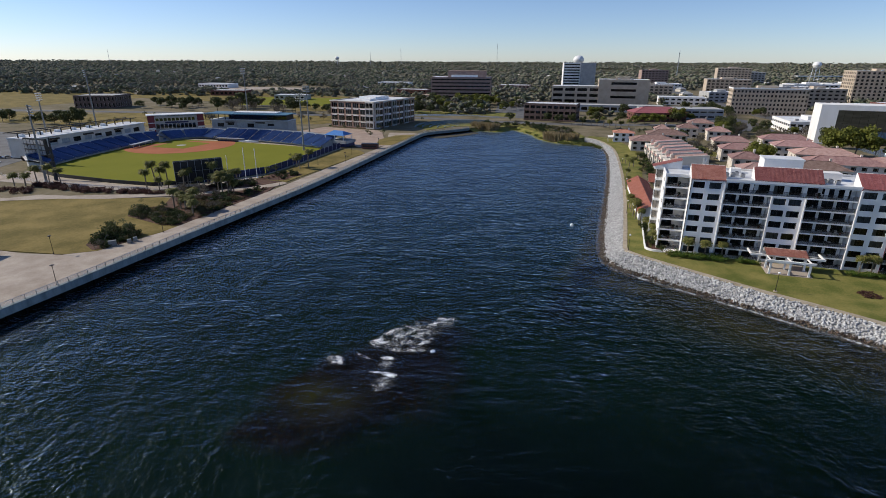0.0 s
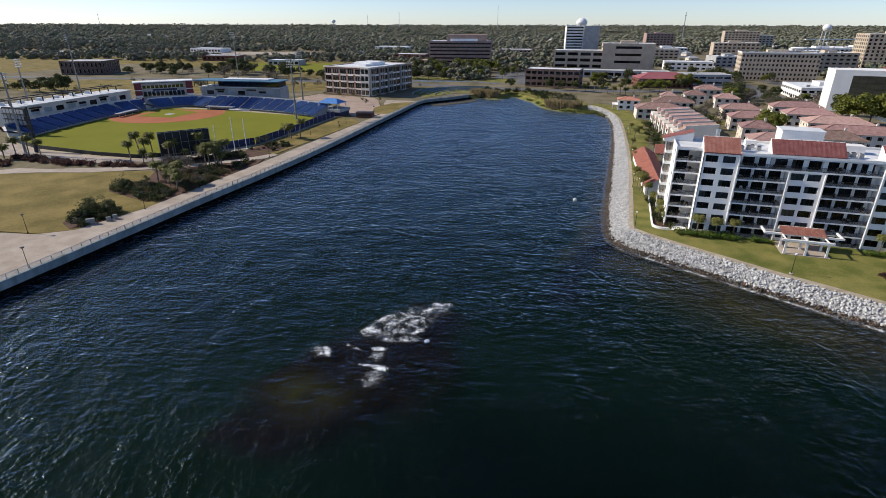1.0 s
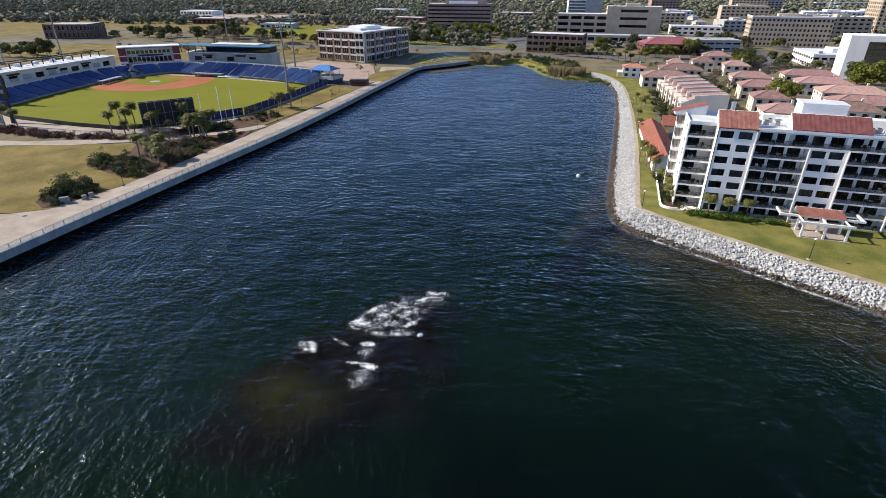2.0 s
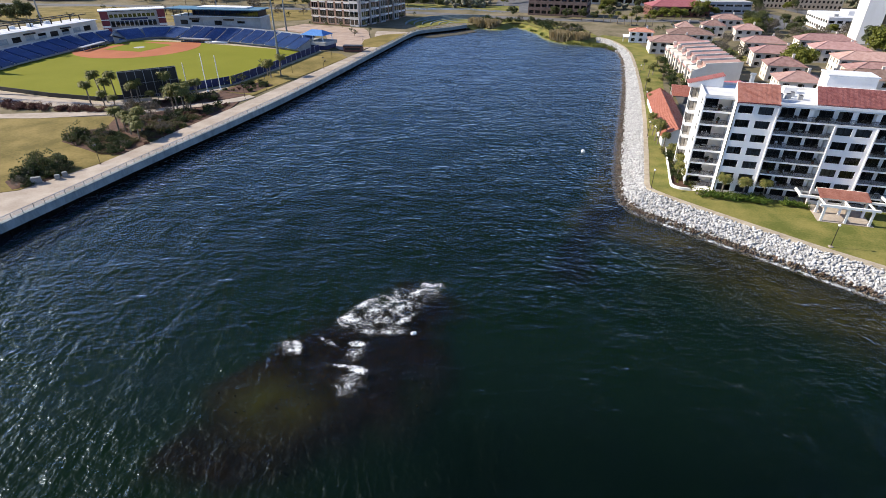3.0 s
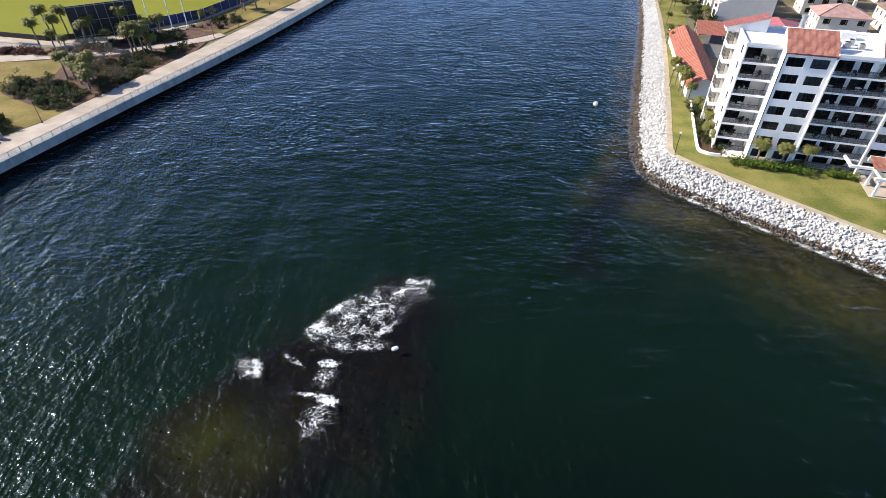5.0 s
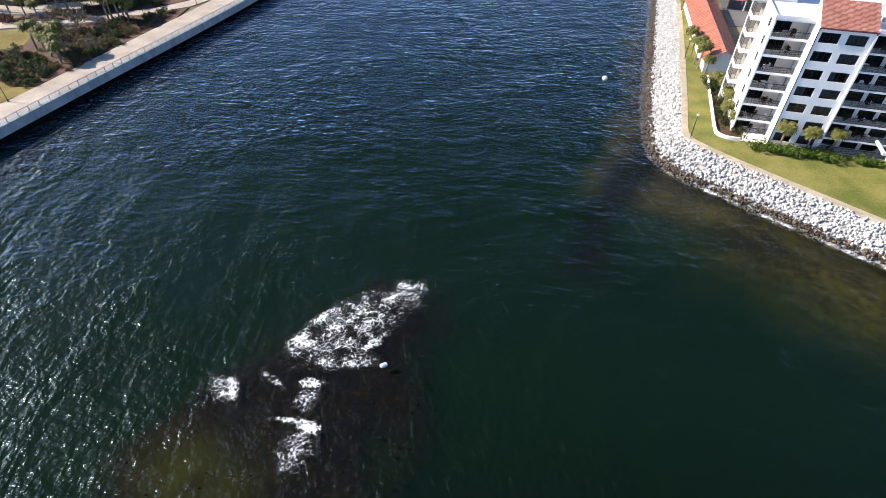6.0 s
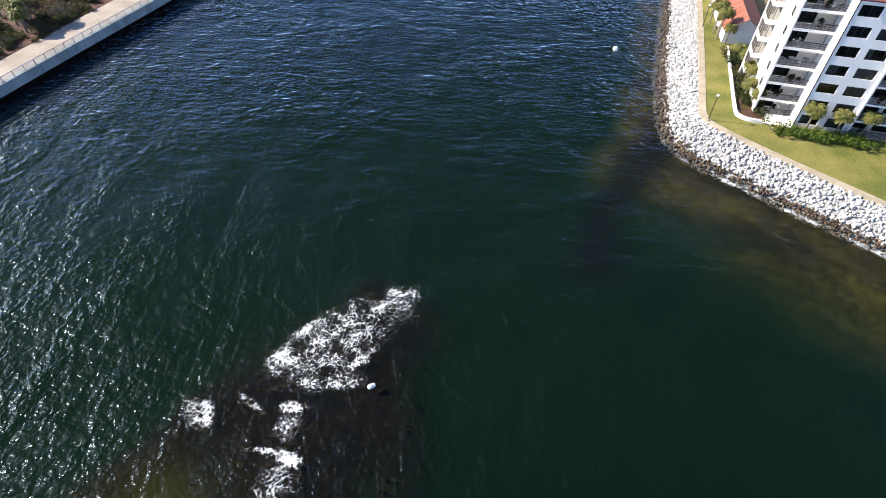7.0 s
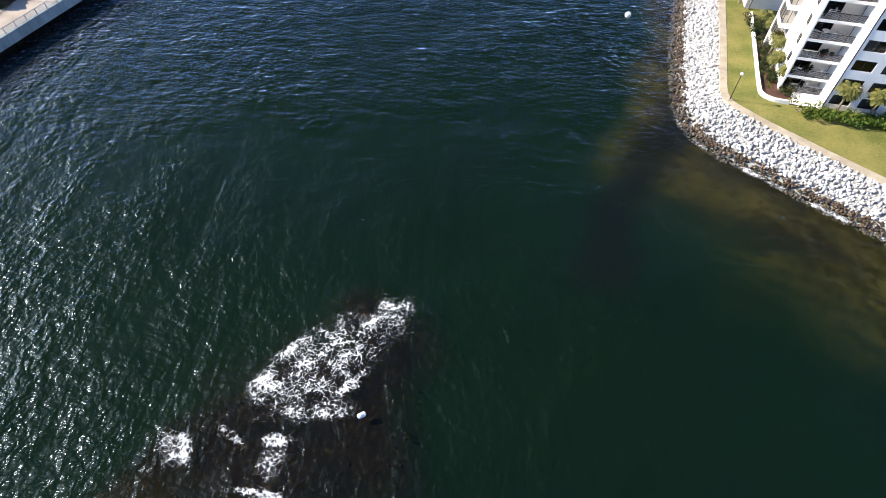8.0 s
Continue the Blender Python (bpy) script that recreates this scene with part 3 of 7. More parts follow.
verts += [(-1500, -1500, -3.3), (1500, -1500, -3.3), (1500, 440, -3.3), (-1500, 440, -3.3)]
faces.append((k, k + 1, k + 2, k + 3))
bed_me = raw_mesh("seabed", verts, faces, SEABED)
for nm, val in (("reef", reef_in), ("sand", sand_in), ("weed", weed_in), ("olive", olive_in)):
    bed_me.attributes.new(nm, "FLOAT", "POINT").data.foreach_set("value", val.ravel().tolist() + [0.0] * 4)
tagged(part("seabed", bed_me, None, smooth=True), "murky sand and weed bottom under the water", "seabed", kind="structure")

# sloping marshy bank at the end of the basin
bm = bmesh.new()
strip(bm, smooth_line(BASIN_END, 4), 1.5, 2.75, -5.0, -0.5)
tagged(part("marsh_bank", bm, LAWN), "sloping green bank down to the water", "bank", kind="structure")

# seawall: a concrete panel wall on piles painted near-black for the shade there, with a promenade behind it
bm = bmesh.new()
extruded(bm, WALL_LINE, [(0, 1.2), (0, 2.75), (-0.12, 2.78), (-0.12, 3.05), (0.9, 3.05), (0.9, 1.2)])
seawall = tagged(part("seawall", bm, WALLC), "grey concrete seawall with weathered streaks along the water", "seawall", kind="structure")
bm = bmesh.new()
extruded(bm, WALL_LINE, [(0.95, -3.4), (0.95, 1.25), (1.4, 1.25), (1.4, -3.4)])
part("sheet_pile", bm, PILE, seawall, "wet sheet piling painted near-black for the shade under the wall")
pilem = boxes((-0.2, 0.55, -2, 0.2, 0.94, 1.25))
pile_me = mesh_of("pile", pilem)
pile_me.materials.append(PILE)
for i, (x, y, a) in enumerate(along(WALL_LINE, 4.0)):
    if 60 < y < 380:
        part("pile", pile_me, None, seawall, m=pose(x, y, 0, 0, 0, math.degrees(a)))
pave_out = offset_line(WALL_LINE, 0.85)
inner = [(-85, 352), (-83, 338), (-74, 300), (-77, 276), (-81, 250), (-86, 214), (-91, 178), (-95, 154), (-98, 134), (-99.5, 125), (-103, 116), (-106, 108), (-113, 104), (-124, 103.5), (-131, 104.5), (-150, 108), (-190, 112), (-190, 20)]
promenade = sheet("promenade", [p for p in pave_out if p[1] < 352] + inner, 2.9, PAVE, "pale concrete promenade along the seawall", "pavement")

# riprap slope: bank below, loose stones on it
rng = np.random.default_rng(5)
bm = bmesh.new()
vt, vw = [bm.verts.new((x, y, 2.35)) for x, y in ROCK_TOP], [bm.verts.new((x, y, -0.55)) for x, y in WATER_LINE]
ve = [bm.verts.new((x, y, -2.5)) for x, y in offset_line(WATER_LINE, -4)]
for i in range(len(vt) - 1):
    bm.faces.new((vt[i], vt[i + 1], vw[i + 1], vw[i]))
    bm.faces.new((vw[i], vw[i + 1], ve[i + 1], ve[i]))
bmesh.ops.recalc_face_normals(bm, faces=bm.faces[:])
riprap = tagged(part("riprap_bank", bm, BANK), "sloping bank of loose pale rocks at the shore", "riprap", kind="structure")


def stone(seed):
    """An angular boulder about one metre across: verts and faces."""
    r = np.random.default_rng(seed)
    b = bmesh.new()
    bmesh.ops.create_icosphere(b, subdivisions=1, radius=0.5)
    for v in b.verts:
        v.co = Vector((v.co.x * r.uniform(0.75, 1.45), v.co.y * r.uniform(0.65, 1.2), v.co.z * r.uniform(0.45, 0.85)))
    b.verts.ensure_lookup_table()
    vs = np.array([v.co[:] for v in b.verts])
    fs = [[v.index for v in f.verts] for f in b.faces]
    b.free()
    return vs, fs


STONES = [stone(i) for i in range(8)]
ROT = [np.array(Euler((a, b, c)).to_matrix()) for a, b, c in rng.uniform(0, 6.28, (40, 3))]


def scatter(items, material, name):
    """One mesh of many stones: items are (x, y, z, size, shape, turn)."""
    vs, fs, k = [], [], 0
    for x, y, z, s, i, r in items:
        v, f = STONES[i]
        vs.append((v * s) @ ROT[r].T + np.array((x, y, z)))
        fs += [[q + k for q in p] for p in f]
        k += len(v)
    return raw_mesh(name, np.concatenate(vs).tolist(), fs, material)


top_n, wat_n = np.array(ROCK_TOP), np.array(WATER_LINE)
seglen = np.hypot(*(np.diff((top_n + wat_n) / 2, axis=0).T))
dry, wet, single = [], [], []
for i, L in enumerate(seglen):
    mid = (top_n[i] + wat_n[i]) / 2
    near_camera = mid[1] < 260
    w = np.hypot(*(top_n[i] - wat_n[i]))
    count = int(L * (w + 1) / (0.095 if near_camera else 0.42))
    for _ in range(count):
        s, q = rng.uniform(), rng.uniform(0.0, 1.12)
        a = top_n[i] + (top_n[i + 1] - top_n[i]) * s
        b = wat_n[i] + (wat_n[i + 1] - wat_n[i]) * s
        p = a + (b - a) * q
        size = rng.uniform(0.28, 0.68) * (1.0 if near_camera else 1.6)
        it = (p[0], p[1], 2.35 - 2.75 * q + rng.uniform(0.0, 0.28), size, rng.integers(8), rng.integers(40))
        if q > 0.74 + rng.uniform(-0.06, 0.06):
            wet.append(it)
        elif 28 < p[0] < 44 and 112 < p[1] < 136 and rng.uniform() < 0.45 and len(single) < 290:
            single.append(it)
        else:
            dry.append(it)
tagged(part("loose_stones", scatter(dry, ROCK, "loose_stones"), None, riprap), "pale grey angular rocks", kind="stuff")
tagged(part("wet_stones", scatter(wet, WETROCK, "wet_stones"), None, riprap), "dark wet rocks at the waterline", kind="stuff")
stone_me = [raw_mesh("stone", v.tolist(), f, ROCK) for v, f in STONES]
for x, y, z, s, i, r in single:
    part("stone", stone_me[i], None, riprap, m=Matrix.Translation((x, y, z)) @ Matrix(ROT[r].tolist()).to_4x4() @ Matrix.Scale(s, 4))
# sunken and just-awash stones of the reef
reef = []
while len(reef) < 200:
    px, py = rng.uniform(-37, -7), rng.uniform(50, 89)
    if inside_of(np.array([px]), np.array([py]), REEF)[0] and noise.noise(Vector((px * 0.15, py * 0.15, 2))) > -0.1:
        reef.append((px, py, rng.uniform(-0.82, -0.72), rng.uniform(0.15, 0.38), rng.integers(8), rng.integers(40)))
tagged(part("reef_stones", scatter(reef, REEFROCK, "reef_stones"), None), "dark weedy stones of a sunken reef just under the surface", "reef", kind="stuff")


# foam: lace over the reef and a wash along the rocks
def foam_sheet(name, blobs, z, label, step=0.5):
    xs = [b[0] for b in blobs]
    ys = [b[1] for b in blobs]
    fx, fy = np.meshgrid(np.arange(min(xs) - 7, max(xs) + 7, step), np.arange(min(ys) - 7, max(ys) + 7, step))
    dens = np.zeros(fx.shape)
    for x, y, rx, ry, turn, k in blobs:
        c, s = math.cos(radians(turn)), math.sin(radians(turn))
        u, v = ((fx - x) * c + (fy - y) * s) / rx, (-(fx - x) * s + (fy - y) * c) / ry
        dens = np.maximum(dens, k * np.exp(-(u * u + v * v) ** 1.5))
    dens *= np.array([1 + 0.45 * noise.fractal(Vector((x * 0.55, y * 0.55, 4.0)), 1.0, 2.0, 3) for x, y in zip(fx.ravel(), fy.ravel())]).reshape(fx.shape)
    r, c = fx.shape
    keep = [(i * c + j, i * c + j + 1, (i + 1) * c + j + 1, (i + 1) * c + j) for i in range(r - 1) for j in range(c - 1) if dens[i:i + 2, j:j + 2].max() > 0.12]
    used = sorted({q for f in keep for q in f})
    at = {q: n for n, q in enumerate(used)}
    fxr, fyr, dr = fx.ravel(), fy.ravel(), dens.ravel()
    me = raw_mesh(name, [(fxr[q], fyr[q], z + 0.06 * dr[q]) for q in used], [[at[q] for q in f] for f in keep], FOAM)
    me.attributes.new("foam", "FLOAT", "POINT").data.foreach_set("value", [float(dr[q]) for q in used])
    return tagged(part(name, me, None), label, "foam", kind="stuff")


foam_sheet("sea_foam", [(-16.7, 81.1, 10.4, 4.5, 47, 0.84), (-11.4, 87.0, 3.4, 2.4, 32, 0.95), (-20.6, 81.6, 5.0, 1.3, 52, 1.0), (-22.6, 76.8, 2.6, 2.2, 40, 0.98), (-17.2, 74.9, 5.0, 1.5, 12, 0.95),
                        (-14.0, 78.0, 0.8, 3.0, -38, 0.95), (-12.6, 86.2, 0.6, 1.8, -50, 1.25), (-17.5, 78.6, 3.4, 1.5, 30, 0.80),
                        (-19.7, 71.6, 1.7, 0.8, 8, 1.30), (-19.5, 69.6, 1.6, 2.2, 0, 0.72), (-20.2, 66.9, 3.2, 0.45, 2, 1.3), (-18.4, 66.4, 1.9, 0.8, -8, 1.35), (-18.6, 63.8, 2.3, 3.0, -10, 0.82),
                        (-28.2, 70.0, 0.7, 1.8, 34, 1.35), (-29.2, 69.8, 2.0, 2.2, 30, 0.9), (-24.2, 71.6, 2.2, 0.6, -30, 0.9)],
           0.10, "white broken foam where swell breaks on the reef", 0.3)
wash = []
for x, y, a in along(WATER_LINE, 1.6):
    if 60 < y < 129:
        wash.append((x - 0.3 + math.sin(a) * 0.4, y - math.cos(a) * 0.4, 1.5, 0.75, math.degrees(a), 0.80 + 0.9 * noise.noise(Vector((x * 0.16, y * 0.16, 0)))))
foam_sheet("shore_wash", wash, 0.08, "thin white wash along the wet rocks", 0.4)

# white buoy and the small white float on the reef
buoy = thing("mooring_buoy", pose(20.3, 158.3, 0), "round white mooring buoy floating on the water", "buoy")
bm = bmesh.new()
bmesh.ops.create_uvsphere(bm, u_segments=16, v_segments=10, radius=0.55)
part("ball", bm, WHITEP, buoy, m=pose(0, 0, 0.28), smooth=True)
bm = bmesh.new()
lathe(bm, [(0.09, 0.78), (0.09, 0.95), (0.03, 0.97)], 8)
part("eye_fitting", bm, STEEL, buoy, "steel eye")
flt = thing("reef_float", pose(-12.2, 75.1, 0.02, 0, 0, 35), "small white float lying over the reef", "float")
bm = boxes((-0.42, -0.24, -0.1, 0.42, 0.24, 0.22))
bmesh.ops.bevel(bm, geom=bm.edges[:], offset=0.08, segments=2, affect="EDGES")
part("hull", bm, WHITEP, flt)
bm = boxes((-0.12, -0.1, 0.22, 0.12, 0.1, 0.34))
part("grip", bm, WHITEP, flt)

# right bank: lawn, kerb walk, soil
kerb_line = ROCK_TOP
bm = bmesh.new()
extruded(bm, kerb_line, [(0.0, 2.2), (0.0, 2.74), (1.15, 2.74), (1.15, 2.2)])
tagged(part("kerb_walk", bm, KERBC), "narrow weathered concrete walk along the top of the rocks", "walk", kind="structure")
lawn_r = [p for p in offset_line(ROCK_TOP, 1.1) if p[1] > 60] + [(140, 100), (120, 118), (46, 132), (47, 150), (49, 175), (54, 215), (62, 255), (68, 300), (66, 330), (60, 352), (50, 358)]
sheet("shore_lawn", lawn_r, 2.68, LAWN, "mown green lawn along the rocks", "lawn")
# left bank: lawns, paths, planting beds
sheet("park_lawn", [(-106.5, 108.5), (-113, 104.6), (-131, 105), (-190, 113), (-230, 125), (-230, 140), (-181, 149), (-161, 155.5), (-143, 159), (-125, 163), (-112, 160), (-98, 132), (-103, 116.5)], 2.78, DRYLAWN, "dormant yellow-green park lawn", "lawn")
sheet("park_path", [(-260, 138), (-230, 140), (-181, 149), (-161, 155.5), (-144, 158), (-129, 163.5), (-116, 167.5), (-109, 173), (-100, 179), (-92.5, 186), (-90, 192), (-93, 194), (-101, 184), (-110, 177.5), (-117, 172), (-129, 168), (-146, 164), (-161, 160), (-172, 160), (-179, 154), (-230, 146), (-260, 144)], 2.84, PAVE, "curving pale concrete park path", "path")
sheet("garden_bed", [(-104, 112), (-108, 108.5), (-113, 112), (-116, 124), (-110, 126), (-104, 121)], 2.86, MULCH, "mulched planting bed by the promenade", "bed")
sheet("scoreboard_bed", [(-129, 168.5), (-117, 172.5), (-110, 178), (-101, 184.5), (-93.5, 194.5), (-104, 197), (-112, 193), (-122, 181), (-130, 172)], 2.82, MULCH, "mulched bed of palms below the scoreboard", "bed")
sheet("long_bed", [(-99, 132), (-104, 131.5), (-121, 139), (-125, 145), (-118, 153), (-122, 163), (-116, 167), (-109, 172.5), (-100, 178.5), (-92.5, 185), (-91.5, 176), (-95.5, 153), (-98, 136)], 2.86, MULCH, "long reddish mulched bed with shrubs", "bed")
sheet("fence_bed", [(-104, 190), (-92, 193), (-88, 215), (-83.5, 240), (-79, 268), (-84, 276), (-96, 281), (-100, 240), (-106, 205)], 2.78, DRYLAWN, "strip of thin dormant grass beside the ballpark fence", "lawn")
sheet("mulch_patch", [(-106, 197), (-94, 197), (-91, 210), (-97, 214), (-104, 208)], 2.84, MULCH, "mulched patch with young shrubs", "bed")
sheet("plaza_lawn", [(-80.5, 296), (-84, 318), (-78, 338), (-66, 345), (-63.5, 340), (-68, 312), (-71, 296)], 2.97, DRYLAWN, "small dry lawn beside the plaza", "lawn")
sheet("field", [(-205, 300), (-170, 296), (-104, 280), (-98, 281), (-103, 237), (-107, 211), (-114, 200), (-125, 187), (-141, 180), (-161, 182.5), (-193, 190), (-212, 200), (-217, 230), (-217, 262), (-215, 286)], 2.8, TURF, "bright green ball field turf", "field")
for nm, x0, y0, z, mat_, lab in (("infield_clay", -192, 278, 2.83, CLAY, "orange clay infield arc"),):
    pts = []
    for i in range(33):
        a = radians(-54 - 93 + 186 * i / 32)
        pts.append((x0 + 29.5 * math.cos(a), y0 + 29.5 * math.sin(a)))
    sheet(nm, pts + [(-203, 294)], z, mat_, lab, "field")
dia = [(-203 + r * math.cos(radians(a)), 293 + r * math.sin(radians(a))) for r, a in ((2, 126), (24, -9 - 4), (33.5, -54), (24, -99 + 4))]
sheet("infield_grass", [(dia[0][0], dia[0][1]), dia[1], (-183.5, 266.5), dia[3]], 2.86, TURF, "infield grass diamond", "field")
bm = bmesh.new()
lathe(bm, [(2.7, 2.86), (1.2, 3.02), (0.4, 3.1)], 20, -192, 278)
tagged(part("pitchers_mound", bm, GREYC), "pitcher's mound under a small pale cover", "mound")
sheet("warning_track", [(-98, 285), (-96, 281), (-101, 237), (-105, 210), (-112.5, 198.5), (-124, 185), (-141, 178), (-161, 180.5), (-193, 188), (-214, 198), (-219, 230), (-219, 262), (-215, 290), (-205, 304), (-170, 300)], 2.74, KERBC, "pale warning track round the field", "field")
sheet("concourse", [(-214, 198), (-224, 180), (-150, 171), (-124, 176), (-112, 194), (-104, 206), (-112, 200), (-124, 186), (-141, 178), (-161, 180.5), (-193, 188)], 2.72, PAVE, "pale outfield concourse", "pavement")
sheet("plaza", [(-74, 298), (-84, 330), (-90, 350), (-96, 362), (-140, 376), (-150, 350), (-110, 330), (-98, 300), (-88, 286), (-79, 284)], 2.94, PLAZA, "tan-pink paved plaza before the office building", "pavement")

# ---- the waterfront apartment block ----
FH = 2.86


def fl(i):
    """Top of the floor slab of storey i above the block's own ground."""
    return 0.12 if i == 0 else 2.72 + FH * (i - 1)


def window_unit(parent, u0, z0, u1, z1, y, curtain=0.0, mullions=1, glass=GLASS, frame_mat=DARKMETAL, name="window"):
    """A framed window in a hole of a wall in the x-z plane: frame, mullions, pane, curtain."""
    t = 0.06
    bm = bmesh.new()
    lite = (u1 - u0 - t) / (mullions + 1)
    pierced(bm, u0, u1, z0, z1, [(u0 + t + lite * k, z0 + t, u0 + lite * (k + 1), z1 - t) for k in range(mullions + 1)], y, y + 0.1)
    bmesh.ops.remove_doubles(bm, verts=bm.verts[:], dist=0.001)
    w = part(name, bm, frame_mat, parent)
    bm = bmesh.new()
    quad(bm, (u0 + t, y + 0.05, z0 + t), (u1 - t, y + 0.05, z0 + t), (u1 - t, y + 0.05, z1 - t), (u0 + t, y + 0.05, z1 - t))
    part("pane", bm, glass, w)
    if curtain > 0:
        bm = bmesh.new()
        n = 14
        c0, c1 = (u0 + t, u0 + (u1 - u0) * curtain) if curtain < 1 else (u0 + t, u1 - t)
        for k in range(n):
            a, b = c0 + (c1 - c0) * k / n, c0 + (c1 - c0) * (k + 1) / n
            ya, yb = y + 0.25 + 0.05 * (k % 2), y + 0.25 + 0.05 * ((k + 1) % 2)
            quad(bm, (a, ya, z0 + t), (b, yb, z0 + t), (b, yb, z1 - t), (a, ya, z1 - t))
        part("curtain", bm, CURTAIN, w, "pale drawn curtain")
    return w


def railing_mesh(u0, u1, y, z, h=1.05, step=0.14, side=()):
    bm = boxes((u0, y, z + h - 0.06, u1, y + 0.06, z + h), (u0, y, z + 0.08, u1, y + 0.05, z + 0.12))
    n = max(2, int((u1 - u0) / step))
    for k in range(n + 1):
        c = u0 + (u1 - u0) * k / n
        w = 0.035 if k % 8 == 0 else 0.017
        box(bm, c - w, y + 0.01, z + (0 if k % 8 == 0 else 0.1), c + w, y + 0.05, z + h - 0.05)
    return bm


apt = thing("apartment_building", pose(45.1, 128.5, GZ, 0, 0, -10), "seven-storey white stucco apartment block with red tile roofs and recessed balconies", "building")
rnd = random.Random(11)
ROOF_Z = fl(7)
BAYS = {"A": (0.0, 7.6), "B": (7.6, 18.2), "C": (18.2, 25.4), "D": (25.4, 36.1), "E": (36.1, 43.7), "F": (43.7, 54.0)}

# core and boxes behind the openings, painted near-black for the shade of rooms
part("core", boxes((0.3, 5.2, 0, 53.7, 15.8, ROOF_Z - 0.3)), ROOMSHADE, apt, "near-black core painted for the shade behind the windows")
bm = boxes((-5.8, 8.7, 0, -5.5, 15.7, ROOF_Z), (53.7, 0.3, 0, 54, 16, ROOF_Z), (-5.5, 15.7, 0, 54, 16, ROOF_Z))
part("outer_wall", bm, WHITE, apt)


def window_bay(tag, storeys, first=0):
    u0, u1 = BAYS[tag]
    holes, spots = [], []
    for i in storeys:
        for a, b in ((0.45, 3.1), (u1 - u0 - 3.45, u1 - u0 - 0.8)):
            holes.append((u0 + a, fl(i) + 0.75, u0 + b, fl(i) + 2.3))
    top = fl(max(storeys) + 1) - (0.3 if max(storeys) < 6 else 0)
    bm = bmesh.new()
    pierced(bm, u0, u1, 0, top, holes, 0.0, 0.3)
    box(bm, u0, 0.3, 0, u0 + 0.25, 5.2, top)
    box(bm, u1 - 0.25, 0.3, 0, u1, 5.2, top)
    w = part("facade_bay", bm, WHITE, apt)
    for h in holes:
        window_unit(w, *h, 0.12, rnd.choice((0, 0, 0.35, 0.55, 1.0, 0, 1.0)), rnd.choice((1, 1, 2)))
    part("room_floor", boxes(*[(u0 + 0.26, 0.31, fl(i) - 0.2, u1 - 0.26, 5.19, fl(i)) for i in range(1, max(storeys) + 1)]), ROOMSHADE, w)
    part("room_back", boxes((u0 + 0.26, 2.6, 0.1, u1 - 0.26, 2.8, top - 0.4)), ROOMSHADE, w)
    # corner boards in dark red along the bay's edges
    part("edge_trim", boxes((u0 - 0.10, -0.06, 0, u0 + 0.04, 0.0, top), (u1 - 0.04, -0.06, 0, u1 + 0.10, 0.0, top)), MAROON if tag == "E" else (DARKMETAL if tag == "A" else CREAM), w, "coloured edge trim")
    return w


window_bay("A", range(0, 7))
window_bay("C", range(0, 6))
window_bay("E", range(0, 7))


def balcony(u0, u1, i, y=0.0, deep=2.4, pillars=(), back_doors=2, furn=True):
    """One recessed balcony: slab, back wall with sliding doors, railing."""
    z = fl(i)
    bm = boxes((u0, y - 0.02, z - 0.3, u1, y + deep, z), (u0, y - 0.06, z - 0.26, u1, y - 0.02, z + 0.02))
    b = part("balcony", bm, WHITE, apt)
    w = u1 - u0
    zt = fl(i + 1) - 0.3
    holes = []
    n = back_doors
    for k in range(n):
        c = u0 + w * (k + 0.62) / (n + 0.25)
        holes.append((c - 1.25, z + 0.02, c + 1.25, z + 2.25))
    bm = bmesh.new()
    pierced(bm, u0, u1, z, zt, holes, y + deep, y + deep + 0.2)
    part("back_wall", bm, WHITE, b)
    for h in holes:
        window_unit(b, *h, y + deep + 0.06, rnd.choice((0, 0, 0, 0.5, 0.35)), 1, name="sliding_door")
    part("railing", railing_mesh(u0 + 0.05, u1 - 0.05, y + 0.02, z), DARKMETAL, b, "dark metal railing")
    return b


for i in range(0, 7):
    for tag in ("B", "D", "F"):
        if i < 6:
            balcony(BAYS[tag][0] + 0.26, BAYS[tag][1] - 0.26, i, back_doors=3)
balcony(7.86, 35.84, 6, back_doors=8)
balcony(43.96, 53.74, 6, back_doors=3)
part("side_room", boxes(*[(u0 + 0.3, 2.62, 0.1, u1 - 0.3, 5.1, ROOF_Z - 0.4) for u0, u1 in (BAYS["B"], BAYS["D"], BAYS["F"])]), ROOMSHADE, apt, "near-black boxes painted for the shade behind the doors")
# fins between the bays, with coloured leading edges
for u, col, tip in ((7.6, DARKMETAL, 7), (18.2, CREAM, 6), (25.4, CREAM, 6), (36.1, MAROON, 7)):
    part("fin_wall", boxes((u - 0.13, -0.35, 0, u + 0.13, 2.4, fl(tip) - 0.31)), WHITE, apt)
# posts and screens of the open top storey
for u in (13.2, 20.6, 24.6, 29.0, 33.0):
    part("screen_wall", boxes((u, 0.5, fl(6), u + 0.8, 0.75, ROOF_Z - 0.35)), WHITE, apt)

# left wing: front balconies, side wall with narrow windows, corner balconies over the water side
LW = -5.8
for i in range(0, 7):
    z = fl(i)
    if i:
        bm = boxes((LW + 0.25, 2.95, z - 0.3, 0, 5.4, z), (LW + 0.25, 2.9, z - 0.34, 0, 2.95, z + 0.06))
    else:
        bm = boxes((LW - 0.6, -0.4, 0.0, 0, 5.4, z))
    b = part("wing_balcony", bm, WHITE, apt)
    zt = fl(i + 1) - 0.3
    bm = bmesh.new()
    hole = (LW + 0.7, z + 0.02, LW + 3.2, z + 2.3)
    pierced(bm, LW + 0.25, 0, z, zt, [hole], 5.4, 5.6)
    part("back_wall", bm, CREAM, b)
